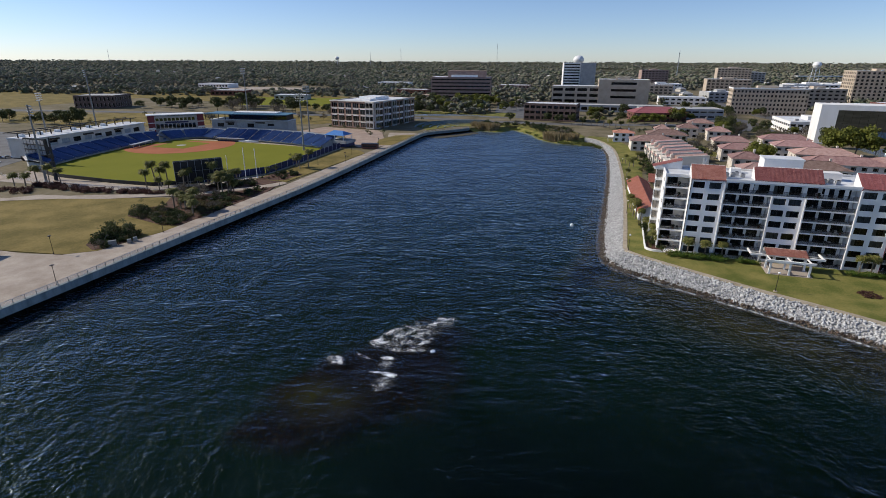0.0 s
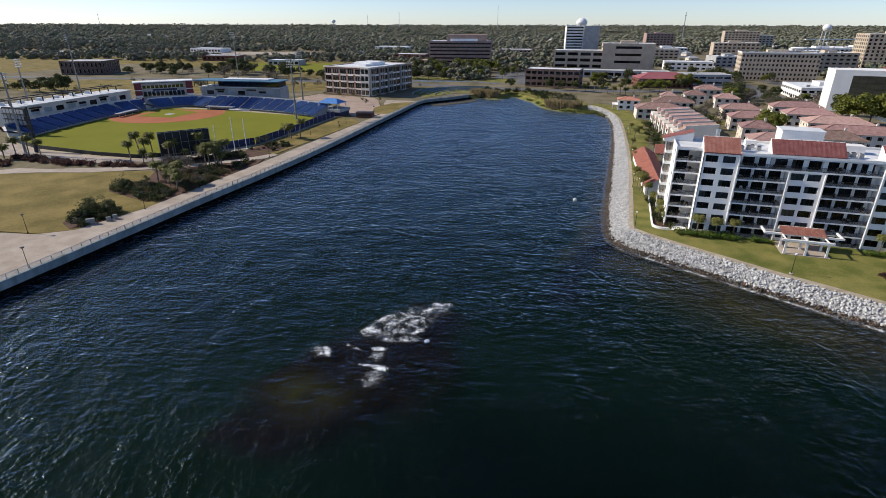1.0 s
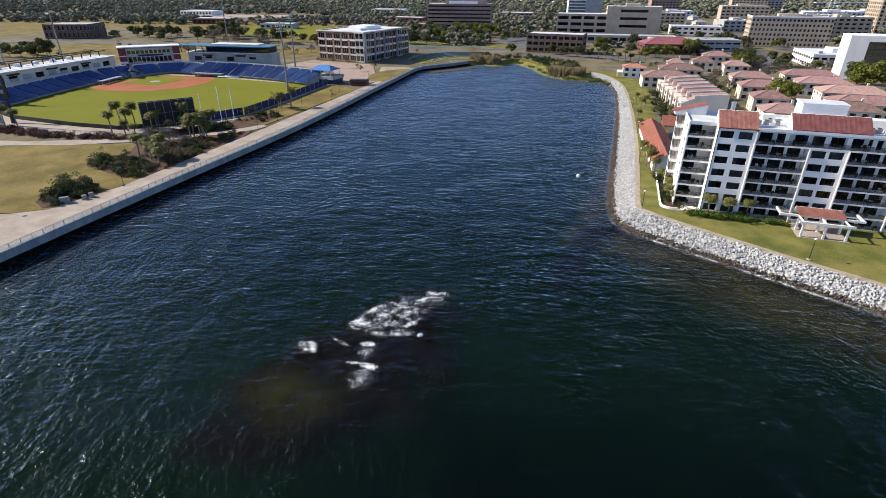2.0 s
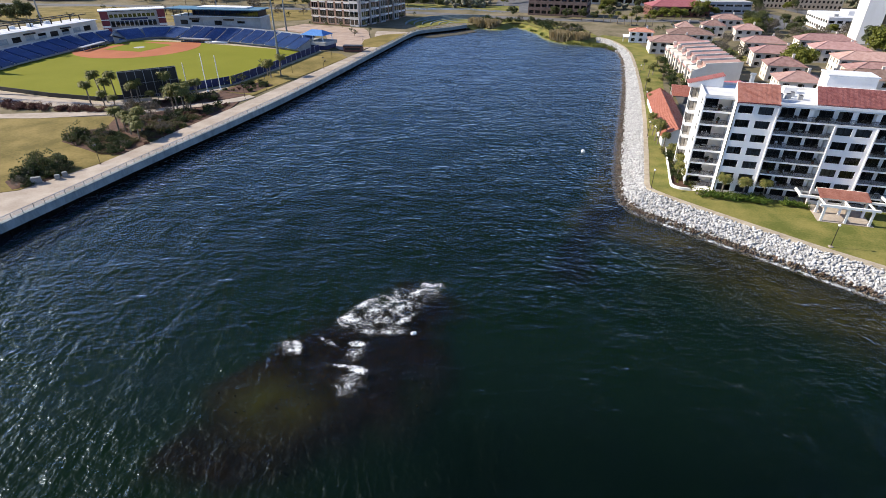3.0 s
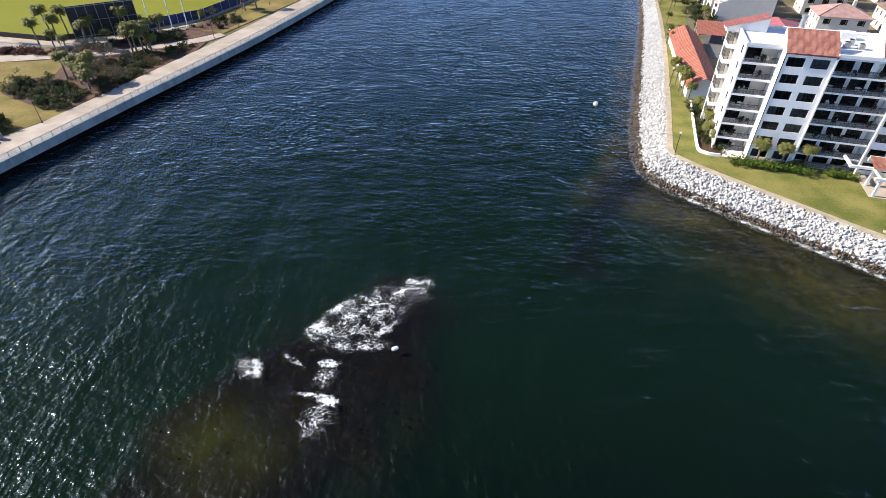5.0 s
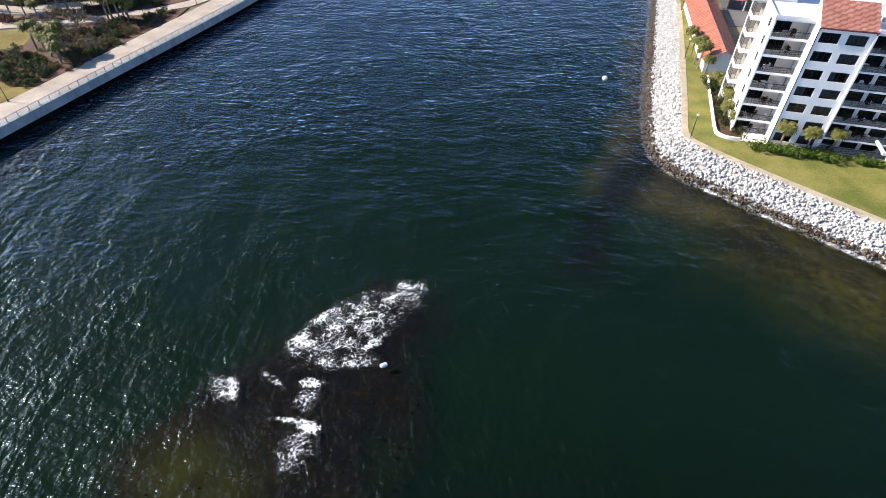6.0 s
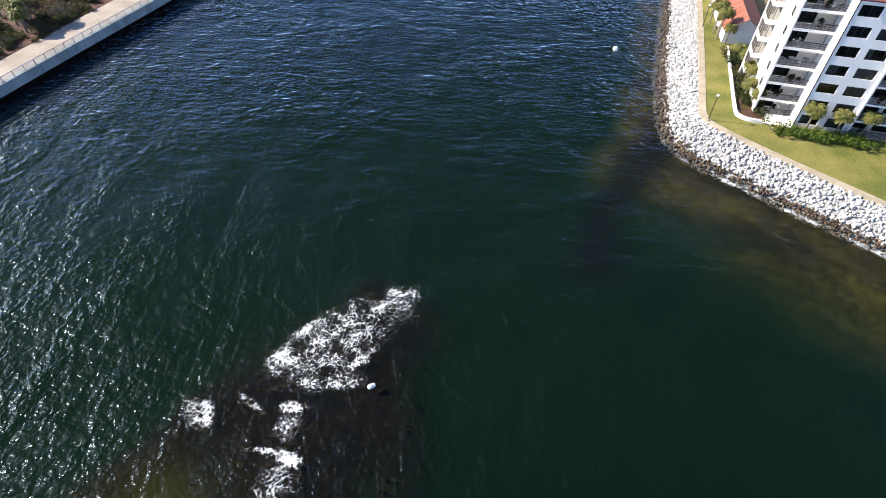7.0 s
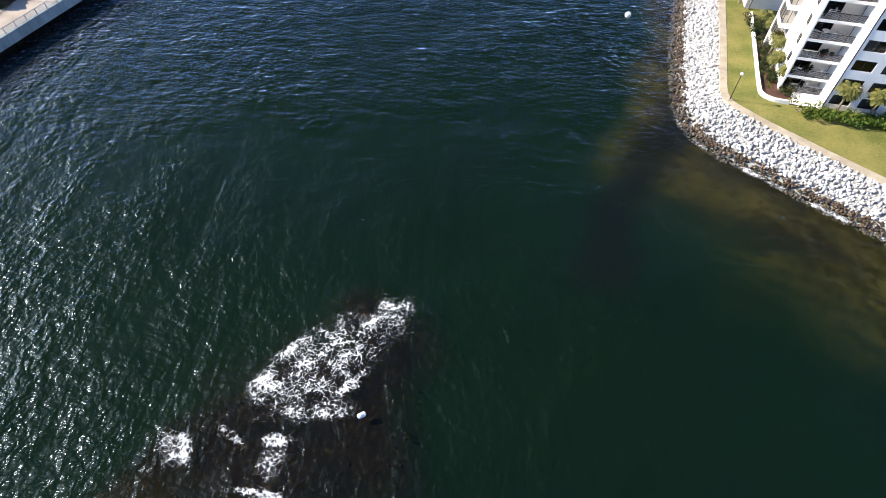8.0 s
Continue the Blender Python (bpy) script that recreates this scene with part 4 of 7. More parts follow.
    window_unit(b, *hole, 5.46, rnd.choice((0, 0.4)), 1, name="sliding_door")
    part("railing", railing_mesh(LW + 0.28, -0.05, 2.98, z), DARKMETAL, b, "dark metal railing")
bm = bmesh.new()
holes = [(1.6 + 0.5, fl(i) + 0.7, 2.9 + 0.5, fl(i) + 2.2) for i in range(0, 7)]
pierced(bm, 0, 5.9, 0, ROOF_Z, holes, 0.0, 0.25)
side = part("side_wall", bm, WHITE, apt, m=pose(LW + 0.25, 2.9, 0, 0, 0, 90) @ Matrix.Scale(1, 4))
for h in holes:
    window_unit(side, *h, 0.08, 0, 1)
part("wing_room", boxes((LW + 0.6, 5.7, 0.1, -0.1, 15.6, ROOF_Z - 0.4)), ROOMSHADE, apt, "near-black box painted for the shade inside the wing")
CB = LW - 1.5
for i in range(1, 7):
    z = fl(i)
    b = part("corner_balcony", boxes((CB, 11.8, z - 0.3, LW, 15.6, z), (CB - 0.08, 11.72, z - 0.32, LW, 11.8, z + 0.45), (CB - 0.08, 11.8, z - 0.32, CB, 15.6, z + 0.45)), WHITE, apt)
    bm = bmesh.new()
    for q in ((CB + 0.02, 11.84), ((CB + LW) / 2, 11.84), (CB + 0.02, 13.1), (CB + 0.02, 14.35)):
        box(bm, q[0], q[1], z + 0.45, q[0] + 0.06, q[1] + 0.06, z + 2.5)
    part("screen_post", bm, DARKMETAL, b, "dark screen posts")
    bm = bmesh.new()
    quad(bm, (CB + 0.05, 11.87, z + 0.45), (LW, 11.87, z + 0.45), (LW, 11.87, z + 2.5), (CB + 0.05, 11.87, z + 2.5))
    quad(bm, (CB + 0.05, 15.5, z + 0.45), (CB + 0.05, 11.87, z + 0.45), (CB + 0.05, 11.87, z + 2.5), (CB + 0.05, 15.5, z + 2.5))
    part("screen", bm, NET, b, "grey insect screen")
part("corner_post", boxes((CB - 0.05, 15.4, 0, CB + 0.2, 15.65, ROOF_Z - 0.3), (CB - 0.05, 15.65, 0, LW, 15.9, ROOF_Z)), WHITE, apt)

# roof: membrane, parapets, tiled mansards
part("flat_roof", boxes((-5.8, 2.9, ROOF_Z - 0.3, 54, 16, ROOF_Z), (7.6, -0.05, ROOF_Z - 0.3, 36.1, 2.9, ROOF_Z), (43.7, -0.05, ROOF_Z - 0.3, 54, 2.9, ROOF_Z), (0, 0.3, ROOF_Z - 0.3, 7.6, 2.9, ROOF_Z), (36.1, 0.3, ROOF_Z - 0.3, 43.7, 2.9, ROOF_Z)), ROOFMEMB, apt, "white roof membrane")
part("parapet", boxes((7.6, -0.1, ROOF_Z, 36.1, 0.15, ROOF_Z + 0.55), (43.7, -0.1, ROOF_Z, 54, 0.15, ROOF_Z + 0.55), (-5.85, 2.85, ROOF_Z, 0, 3.1, ROOF_Z + 0.5), (-5.85, 3.1, ROOF_Z, -5.6, 16, ROOF_Z + 0.5), (-5.6, 15.8, ROOF_Z, 54, 16.05, ROOF_Z + 0.5)), WHITE, apt)


def courses(bm, u0, u1, y0, z0, y1, z1, n):
    """One sloping roof face in n overlapping tile courses."""
    prof = []
    for k in range(n):
        a, b = k / n, (k + 1) / n
        prof += [(y0 + (y1 - y0) * a, z0 + (z1 - z0) * a + 0.08), (y0 + (y1 - y0) * b, z0 + (z1 - z0) * b + 0.01)]
    m_ = max(2, int((u1 - u0) / 0.45))
    cols = [[bm.verts.new((u0 + (u1 - u0) * i / m_, y, z + (0.02 if i % 2 else -0.02))) for y, z in prof] for i in range(m_ + 1)]
    for a, b in zip(cols, cols[1:]):
        for i in range(len(prof) - 1):
            bm.faces.new((a[i], b[i], b[i + 1], a[i + 1]))


def mansard(u0, u1, y0, z0, y1, z1, material, label):
    """A leaning tiled roof face with its white end walls; the tiles lie in courses."""
    bm = bmesh.new()
    courses(bm, u0, u1, y0, z0, y1, z1, 24)
    r = part("tiled_roof", bm, material, apt, label)
    bm = bmesh.new()
    for u in (u0 + 0.02, u1 - 0.02):
        quad(bm, (u, y0, z0), (u, y1, z1), (u, y1 + 0.4, z1), (u, y1 + 0.4, z0 - 0.2))
    quad(bm, (u0, y1 + 0.4, z0 - 0.2), (u0, y1 + 0.4, z1), (u1, y1 + 0.4, z1), (u1, y1 + 0.4, z0 - 0.2))
    quad(bm, (u0, y1, z1), (u1, y1, z1), (u1, y1 + 0.4, z1), (u0, y1 + 0.4, z1))
    quad(bm, (u0, y0, z0 - 0.02), (u1, y0, z0 - 0.02), (u1, y1 + 0.4, z0 - 0.2), (u0, y1 + 0.4, z0 - 0.2))
    part("roof_end", bm, WHITE, r)
    part("eave_board", boxes((u0, y0 - 0.06, z0 - 0.16, u1, y0 + 0.02, z0 - 0.02)), MAROON, r)


mansard(-0.15, 7.75, -0.3, ROOF_Z + 0.15, 4.6, ROOF_Z + 3.0, TILE_O, "orange-red clay tile roof")
mansard(13.9, 28.5, 0.0, ROOF_Z + 0.65, 3.6, ROOF_Z + 3.4, TILE_R, "dark red clay tile roof")
mansard(35.95, 43.85, -0.3, ROOF_Z + 0.15, 4.6, ROOF_Z + 3.0, TILE_R, "dark red clay tile roof")
# shed roof over the wing's rear corner, stair tower, plant
bm = bmesh.new()
courses(bm, 0, 4.4, 0, 0, 7.4, 2.1, 18)
part("shed_roof", bm, TILE_R, apt, "red tile shed roof", m=pose(LW - 2.8, 16.6, ROOF_Z + 0.4, 0, 0, -90))
bm = bmesh.new()
wedge = [[bm.verts.new((u, y, z)) for u, z in ((LW - 2.4, ROOF_Z - 0.3), (LW + 4.5, ROOF_Z - 0.3), (LW + 4.5, ROOF_Z + 2.4), (LW - 2.4, ROOF_Z + 0.46))] for y in (12.5, 16.4)]
for i in range(4):
    bm.faces.new((wedge[0][i], wedge[0][(i + 1) % 4], wedge[1][(i + 1) % 4], wedge[1][i]))
bm.faces.new(wedge[0][::-1])
bm.faces.new(wedge[1])
part("shed_wall", bm, WHITE, apt)
part("stair_tower", boxes((17.6, 10.5, ROOF_Z, 26.4, 15.8, ROOF_Z + 4.2)), WHITE, apt)
part("stair_roof", boxes((17.4, 10.3, ROOF_Z + 4.2, 26.6, 16.0, ROOF_Z + 4.45)), ROOFMEMB, apt)
part("roof_box", boxes((29.5, 8.5, ROOF_Z, 34.5, 11.5, ROOF_Z + 1.9), (10.5, 11.5, ROOF_Z, 13.0, 13.5, ROOF_Z + 1.2)), WHITE, apt)
bm = bmesh.new()
lathe(bm, [(0.5, ROOF_Z), (0.5, ROOF_Z + 3.0), (0.62, ROOF_Z + 3.0), (0.62, ROOF_Z + 3.3)], 12, 4.2, 13.2)
part("flue", bm, STEEL, apt, "tall steel flue")
for x, y, s in ((8.6, 6.0, 1.0), (10.2, 6.4, 1.0), (12.4, 6.2, 0.9), (29.8, 5.0, 1.0), (31.2, 5.4, 1.0), (32.6, 4.8, 0.9), (2.0, 8.5, 1.2), (3.6, 8.8, 1.0), (11.4, 8.6, 0.9)):
    u = part("condenser", boxes((x - s / 2, y - s / 2, ROOF_Z, x + s / 2, y + s / 2, ROOF_Z + s)), GREYC, apt, "grey roof condenser")
    bm = bmesh.new()
    lathe(bm, [(s * 0.42, ROOF_Z + s), (s * 0.42, ROOF_Z + s + 0.08), (s * 0.1, ROOF_Z + s + 0.1)], 10, x, y)
    part("fan_guard", bm, DARKMETAL, u)


# patio furniture on balconies
def patio_chair(m, material=WOODCHAIR):
    c = thing("patio_chair", m, "pale patio armchair on a balcony", "chair", "balcony chairs")
    part("seat", boxes((-0.26, -0.26, 0.38, 0.26, 0.26, 0.44)), material, c)
    part("backrest", boxes((-0.26, 0.2, 0.44, 0.26, 0.26, 0.95)), material, c)
    for x in (-0.24, 0.24):
        for y in (-0.23, 0.23):
            part("leg", boxes((x - 0.025, y - 0.025, 0, x + 0.025, y + 0.025, 0.38)), material, c)
        part("armrest", boxes((x - 0.03, -0.24, 0.6, x + 0.03, 0.22, 0.64)), material, c)
    return c


def patio_table(m, material=WOODCHAIR):
    c = thing("patio_table", m, "small round pale patio table on a balcony", "table", "balcony tables")
    bm = bmesh.new()
    lathe(bm, [(0.5, 0.68), (0.52, 0.70), (0.5, 0.73)], 16)
    part("tabletop", bm, material, c)
    bm = bmesh.new()
    lathe(bm, [(0.28, 0.0), (0.26, 0.03), (0.04, 0.06), (0.04, 0.68)], 8)
    part("pedestal", bm, material, c)
    return c


def potted_plant(m):
    c = thing("potted_plant", m, "leafy green plant in a clay pot on a balcony", "plant", "balcony plants")
    bm = bmesh.new()
    lathe(bm, [(0.16, 0), (0.24, 0.36), (0.27, 0.4)], 10)
    part("pot", bm, TERRA, c)
    bm = bmesh.new()
    r = random.Random(3)
    for _ in range(36):
        a, h, l = r.uniform(0, 6.28), r.uniform(0.4, 1.1), r.uniform(0.15, 0.4)
        p = Vector((math.cos(a) * l, math.sin(a) * l, h))
        q = Vector((-math.sin(a), math.cos(a), 0.3)) * 0.12
        s = Vector((math.cos(a), math.sin(a), 0.5)) * 0.16
        quad(bm, p - q - s, p + q - s, p + q + s, p - q + s)
    part("leaves", bm, SHRUB, c)
    return c


AM = pose(45.1, 128.5, GZ, 0, 0, -10)
chair0, table0, plant0 = patio_chair(AM @ pose(10.0, 1.2, fl(1), 0, 0, 30)), patio_table(AM @ pose(11.2, 1.3, fl(1))), potted_plant(AM @ pose(12.5, 1.6, fl(1)))
chair_dark = patio_chair(AM @ pose(13.6, 1.3, fl(1), 0, 0, 200), DARKMETAL)
chair_dark["label"] = "dark metal patio armchair on a balcony"
for i in range(0, 7):
    spans = [(8.3, 17.6), (26.0, 35.4), (44.5, 53), (-5.2, -0.7)] if i < 6 else [(8.5, 34), (44.5, 53), (-5.2, -0.7)]
    for a, b in spans:
        wing = a < 0
        for k in range((5 if wing else rnd.choice((3, 4, 5))) if b - a < 15 else 11):
            u, y = rnd.uniform(a, b), rnd.uniform(0.75, 1.7) + (3.0 if wing else 0)
            src = rnd.choice((chair0, chair0, chair_dark, chair_dark, table0, plant0))
            copy_thing(src, AM @ pose(u, y, fl(i), 0, 0, rnd.uniform(0, 360)))

# entrance pergola on the lawn side
perg = thing("entrance_pergola", AM @ pose(18.6, -8.6, 0.05), "white beam pergola with a red tiled roof over the patio", "pergola")
part("patio_slab", boxes((-0.4, 0, -0.05, 9.2, 8.2, 0.1)), PAVE, perg, "pale patio slab")
for x in (0.2, 4.3, 8.4):
    for y in (0.4, 4.2):
        part("post", boxes((x - 0.2, y - 0.2, 0.1, x + 0.2, y + 0.2, 3.1)), WHITE, perg)
part("front_beam", boxes((-0.8, 0.15, 3.1, 9.4, 0.6, 3.55)), WHITE, perg)
part("rear_beam", boxes((-3.6, 4.0, 3.1, 12.4, 4.45, 3.55)), WHITE, perg)
for x in (-3.5, 12.0):
    part("side_beam", boxes((x, 4.45, 3.1, x + 0.35, 8.3, 3.5)), WHITE, perg)
for x in (0.0, 4.2, 8.4):
    part("rafter", boxes((x, 0.6, 3.2, x + 0.22, 4.0, 3.5)), WHITE, perg)
bm = bmesh.new()
courses(bm, -0.2, 8.8, 3.4, 3.6, 6.8, 4.5, 16)
part("tiled_roof", bm, TILE_O, perg, "orange clay tile roof")
part("roof_back", boxes((-0.2, 6.8, 3.5, 8.8, 7.0, 4.5)), WHITE, perg)

# long terracotta-roofed pavilion beside the wing
pav = thing("terracotta_pavilion", pose(46.6, 181, GZ, 0, 0, 83.5), "long low white pavilion with a terracotta gable roof", "pavilion")
part("wall", boxes((-23, -3.4, 0, 23, -3.1, 3.0), (-23, 3.1, 0, 23, 3.4, 3.0), (-23, -3.1, 0, -22.7, 3.1, 3.0), (22.7, -3.1, 0, 23, 3.1, 3.0)), WHITE, pav)
for s in (-1, 1):
    bm = bmesh.new()
    seams = []
    for k in range(47):
        x0 = -23.6 + k * 47.2 / 46
        seams += [(x0 - 0.04, 0.0), (x0 - 0.03, 0.07), (x0 + 0.03, 0.07), (x0 + 0.04, 0.0)]
    eave, ridge = [bm.verts.new((x, s * 4.1, 2.9 + u)) for x, u in seams], [bm.verts.new((x, 0, 5.2 + u)) for x, u in seams]
    for k in range(len(seams) - 1):
        f = (eave[k], eave[k + 1], ridge[k + 1], ridge[k])
        bm.faces.new(f if s < 0 else f[::-1])
    part("roof_slope", bm, TERRA, pav, "terracotta standing-seam roof slope")
for x in (-22.9, 22.9):
    bm = bmesh.new()
    bm.faces.new([bm.verts.new(p) for p in ((x, -3.4, 3.0), (x, 3.4, 3.0), (x, 0, 5.0))])
    part("gable", bm, WHITE, pav)

# low white garden wall, steps
wall_line = smooth_line([(41, 156), (39.6, 148), (38.2, 140), (37.0, 133), (36.9, 130.6), (38.2, 129.2), (40.5, 128.6)], 5)
bm = bmesh.new()
extruded(bm, wall_line, [(0, 2.5), (0, 3.25), (0.35, 3.25), (0.35, 2.5)])
tagged(part("garden_wall", bm, WHITE), "low curving white garden wall round a planting bed", "wall", kind="structure")
sheet("wing_bed", [(41.4, 156), (38.6, 141), (37.3, 131.5), (38.4, 129.6), (41, 129.2), (42, 134), (44.5, 156)], 2.74, MULCH, "mulched planting bed below the wing", "bed")
st = thing("garden_steps", pose(41.4, 127.9, GZ, 0, 0, -10), "three short pale concrete steps to the lawn", "steps")
for k in range(3):
    part("step", boxes((0, -0.9 + 0.32 * k, 0.08, 1.8, -0.58 + 0.32 * k, 0.2 + 0.15 * k)), PAVE, st)

# dark court and carport behind the pavilion
sheet("service_court", [(54.5, 190), (60, 190), (66, 222), (59, 224)], 2.71, ASPHALT, "shaded asphalt service court behind the pavilion", "road")
cp = thing("carport", pose(59, 210, 2.7, 0, 0, -12), "open carport with a shallow brown tile roof", "carport")
bm = bmesh.new()
courses(bm, -4.2, 4.2, -6.4, 2.5, 6.4, 3.6, 18)
part("tiled_roof", bm, TERRA, cp)
for x in (-3.9, 3.9):
    for y in (-6.0, 0, 6.0):
        part("post", boxes((x - 0.15, y - 0.15, 0, x + 0.15, y + 0.15, 2.5 + (y + 6.4) * 0.08)), WHITE, cp)

# ---- promenade: railing, lamps, boxes ----
fence = thing("promenade_railing", pose(0, 0, 0), "dark metal post-and-rail fence along the seawall edge", "railing")
rail_line = [p for p in offset_line(WALL_LINE, 0.25) if 40 < p[1]]
for z, w, nm in ((4.12, 0.05, "top_rail"), (3.78, 0.018, "mid_rail"), (3.5, 0.018, "mid_rail"), (3.22, 0.018, "mid_rail")):
    bm = bmesh.new()
    extruded(bm, rail_line, [(-w, z - w), (-w, z + w), (w, z + w), (w, z - w)])
    part(nm, bm, STEEL, fence)
post_me = mesh_of("post", boxes((-0.06, -0.05, 0, 0.06, 0.05, 1.1), (-0.12, -0.12, 0, 0.12, 0.12, 0.04)))
post_me.materials.append(MASTC)
for x, y, a in along(rail_line, 2.4):
    part("post", post_me, None, fence, m=pose(x, y, 3.05, 0, 0, math.degrees(a)))
# pale wire infill between the posts
for z in (3.3, 3.41, 3.6, 3.69, 3.88, 3.98):
    bm = bmesh.new()
    extruded(bm, rail_line, [(-0.009, z - 0.009), (-0.009, z + 0.009), (0.009, z + 0.009), (0.009, z - 0.009)])
    part("wire", bm, ALUM, fence, "pale tensioned wire")


def lamp_post(m, h=4.9, head="disc"):
    lp = thing("lamp_post", m, "slim dark park lamp post with a flat disc head", "street lamp", "promenade lamps")
    bm = bmesh.new()
    lathe(bm, [(0.16, 0), (0.16, 0.25), (0.07, 0.4), (0.05, h - 0.3)], 10)
    part("pole", bm, DARKMETAL, lp)
    bm = bmesh.new()
    lathe(bm, [(0.08, h - 0.3), (0.2, h - 0.22), (0.46, h - 0.05), (0.46, h), (0.1, h + 0.08)], 16)
    part("lamp_head", bm, DARKMETAL, lp)
    bm = bmesh.new()
    lathe(bm, [(0.3, h - 0.14), (0.36, h - 0.11)], 14)
    part("lens", bm, WHITEP, lp, "pale lamp lens")
    return lp


lp0 = lamp_post(pose(-99.0, 124.9, 2.9))
for x, y in ((-98.2, 86.4), (-115.6, 104.4), (-95.6, 146), (-100.5, 176), (-92, 188.5), (-90, 201.5), (-84.5, 262), (-81, 240), (-77, 290), (-92, 232)):
    copy_thing(lp0, pose(x, y, 2.85))


def globe_lamp(m):
    lp = thing("lawn_lamp", m, "short dark lawn lamp with a white globe", "street lamp", "lawn lamps")
    bm = bmesh.new()
    lathe(bm, [(0.42, 0), (0.42, 0.16), (0.2, 0.2)], 12)
    part("footing", bm, PAVE, lp, "pale concrete footing")
    bm = bmesh.new()
    lathe(bm, [(0.09, 0.18), (0.07, 0.6), (0.05, 4.1), (0.12, 4.2)], 10)
    part("pole", bm, DARKMETAL, lp)
    bm = bmesh.new()
    bmesh.ops.create_uvsphere(bm, u_segments=14, v_segments=10, radius=0.23, matrix=Matrix.Translation((0, 0, 4.4)))
    part("globe", bm, WHITEP, lp, "white globe", smooth=True)
    return lp


gl0 = globe_lamp(pose(32.1, 128.8, 2.68))
for x, y in ((59.0, 106.2), (38.5, 166), (44.5, 201), (51, 246), (88, 84)):
    copy_thing(gl0, pose(x, y, 2.68))

for x, y, s, lab in ((-105.0, 112.2, (1.9, 1.0, 1.5), "green-grey utility cabinet on a pad"), (-102.2, 115.0, (1.0, 0.9, 1.1), "grey utility cabinet on a pad"), (-101.6, 116.6, (1.0, 0.9, 1.2), "grey utility cabinet on a pad")):
    u = thing("utility_cabinet", pose(x, y, 2.88, 0, 0, 35), lab, "utility box", "utility cabinets")
    bm = boxes((-s[0] / 2, -s[1] / 2, 0.1, s[0] / 2, s[1] / 2, s[2]))
    bmesh.ops.bevel(bm, geom=bm.edges[:], offset=0.05, segments=1, affect="EDGES")
    part("cabinet_body", bm, MASTC, u)
    part("pad", boxes((-s[0] / 2 - 0.2, -s[1] / 2 - 0.2, 0, s[0] / 2 + 0.2, s[1] / 2 + 0.2, 0.1)), PAVE, u)
    part("cabinet_door", boxes((-s[0] / 2 + 0.08, -s[1] / 2 - 0.03, 0.2, s[0] / 2 - 0.08, -s[1] / 2 - 0.005, s[2] - 0.12)), MASTC, u)
kiosk = thing("blue_kiosk", pose(-131.5, 99.5, 2.92, 0, 0, 8), "small dark kiosk with a bright blue roof on the promenade", "kiosk")
part("kiosk_body", boxes((-2.6, -1.4, 0, 2.6, 1.4, 2.3)), DARKMETAL, kiosk)
bm = boxes((-3.0, -1.8, 2.3, 3.0, 1.8, 2.6))
part("kiosk_roof", bm, BLUECLOTH, kiosk, "bright blue roof")
bench = thing("park_bench", pose(-86.0, 256, 2.9, 0, 0, -75), "dark slatted bench beside the promenade", "bench")
part("seat", boxes((-0.9, -0.25, 0.42, 0.9, 0.25, 0.47)), DARKMETAL, bench)
part("backrest", boxes((-0.9, 0.22, 0.5, 0.9, 0.27, 0.95)), DARKMETAL, bench)
for x in (-0.75, 0.75):
    part("leg", boxes((x - 0.04, -0.25, 0, x + 0.04, 0.25, 0.42)), DARKMETAL, bench)

# ---- ballpark ----
FZ = 2.8


def stand(name, front, depth, rows, z0, z1, label, aisle=9.0):
    """Raked seating behind a front line; the land is to its left. Sections between stepped aisles."""
    th = thing(name, pose(0, 0, 0), label, "grandstand")
    length = sum(math.dist(a, b) for a, b in zip(front, front[1:]))
    line = [(x, y) for x, y, _ in along(front, length / 60.0)] + [front[-1]]
    bm = bmesh.new()
    prof = [(0, FZ - 0.1), (0, z0 + 0.9), (0.15, z0 + 0.9), (0.15, z0)]
    for k in range(rows):
        w, z = 1.2 + (depth - 1.2) * k / rows, z0 + (z1 - z0) * k / rows
        prof += [(w, z), (w, z + (z1 - z0) / rows)]
    prof += [(depth, z1), (depth + 2.4, z1), (depth + 2.4, FZ - 0.1)]
    extruded(bm, line, prof)
    part("tier_base", bm, GREYC, th, "grey stepped concrete base")
    # seat rows, section by section
    n_sec = max(1, int(length / aisle))
    per = max(2, int(len(line) / n_sec))
    for s in range(0, len(line) - 2, per):
        seg = line[s:s + per]
        if len(seg) < 2:
            continue
        bm = bmesh.new()
        for k in range(rows):
            w, z = 1.2 + (depth - 1.2) * k / rows, z0 + (z1 - z0) * (k + 1) / rows
            extruded(bm, seg, [(w + 0.25, z + 0.02), (w + 0.25, z + 0.45), (w + 0.62, z + 0.45), (w + 0.7, z + 0.88), (w + 0.78, z + 0.88), (w + 0.72, z + 0.02)])
        tagged(part("seat_section", bm, BLUESEAT, th, "rows of navy plastic seats"), kind="stuff")
        a, b = line[min(len(line) - 1, s + per - 1)], line[min(len(line) - 1, s + per)]
        bm = bmesh.new()
        for k in range(rows * 2):
            w, z = 1.2 + (depth - 1.2) * k / (2 * rows), z0 + (z1 - z0) * (k + 1) / (2 * rows)
            extruded(bm, [a, b], [(w, z - 0.3), (w, z + 0.1), (w + depth / (2 * rows), z + 0.1), (w + depth / (2 * rows), z - 0.3)])
        part("aisle_steps", bm, PAVE, th, "pale aisle steps")
    bm = bmesh.new()
    extruded(bm, line, [(0.02, z0 + 0.9), (0.02, z0 + 1.05), (0.14, z0 + 1.05), (0.14, z0 + 0.9)])
    part("front_rail", bm, ALUM, th)
    bm = bmesh.new()
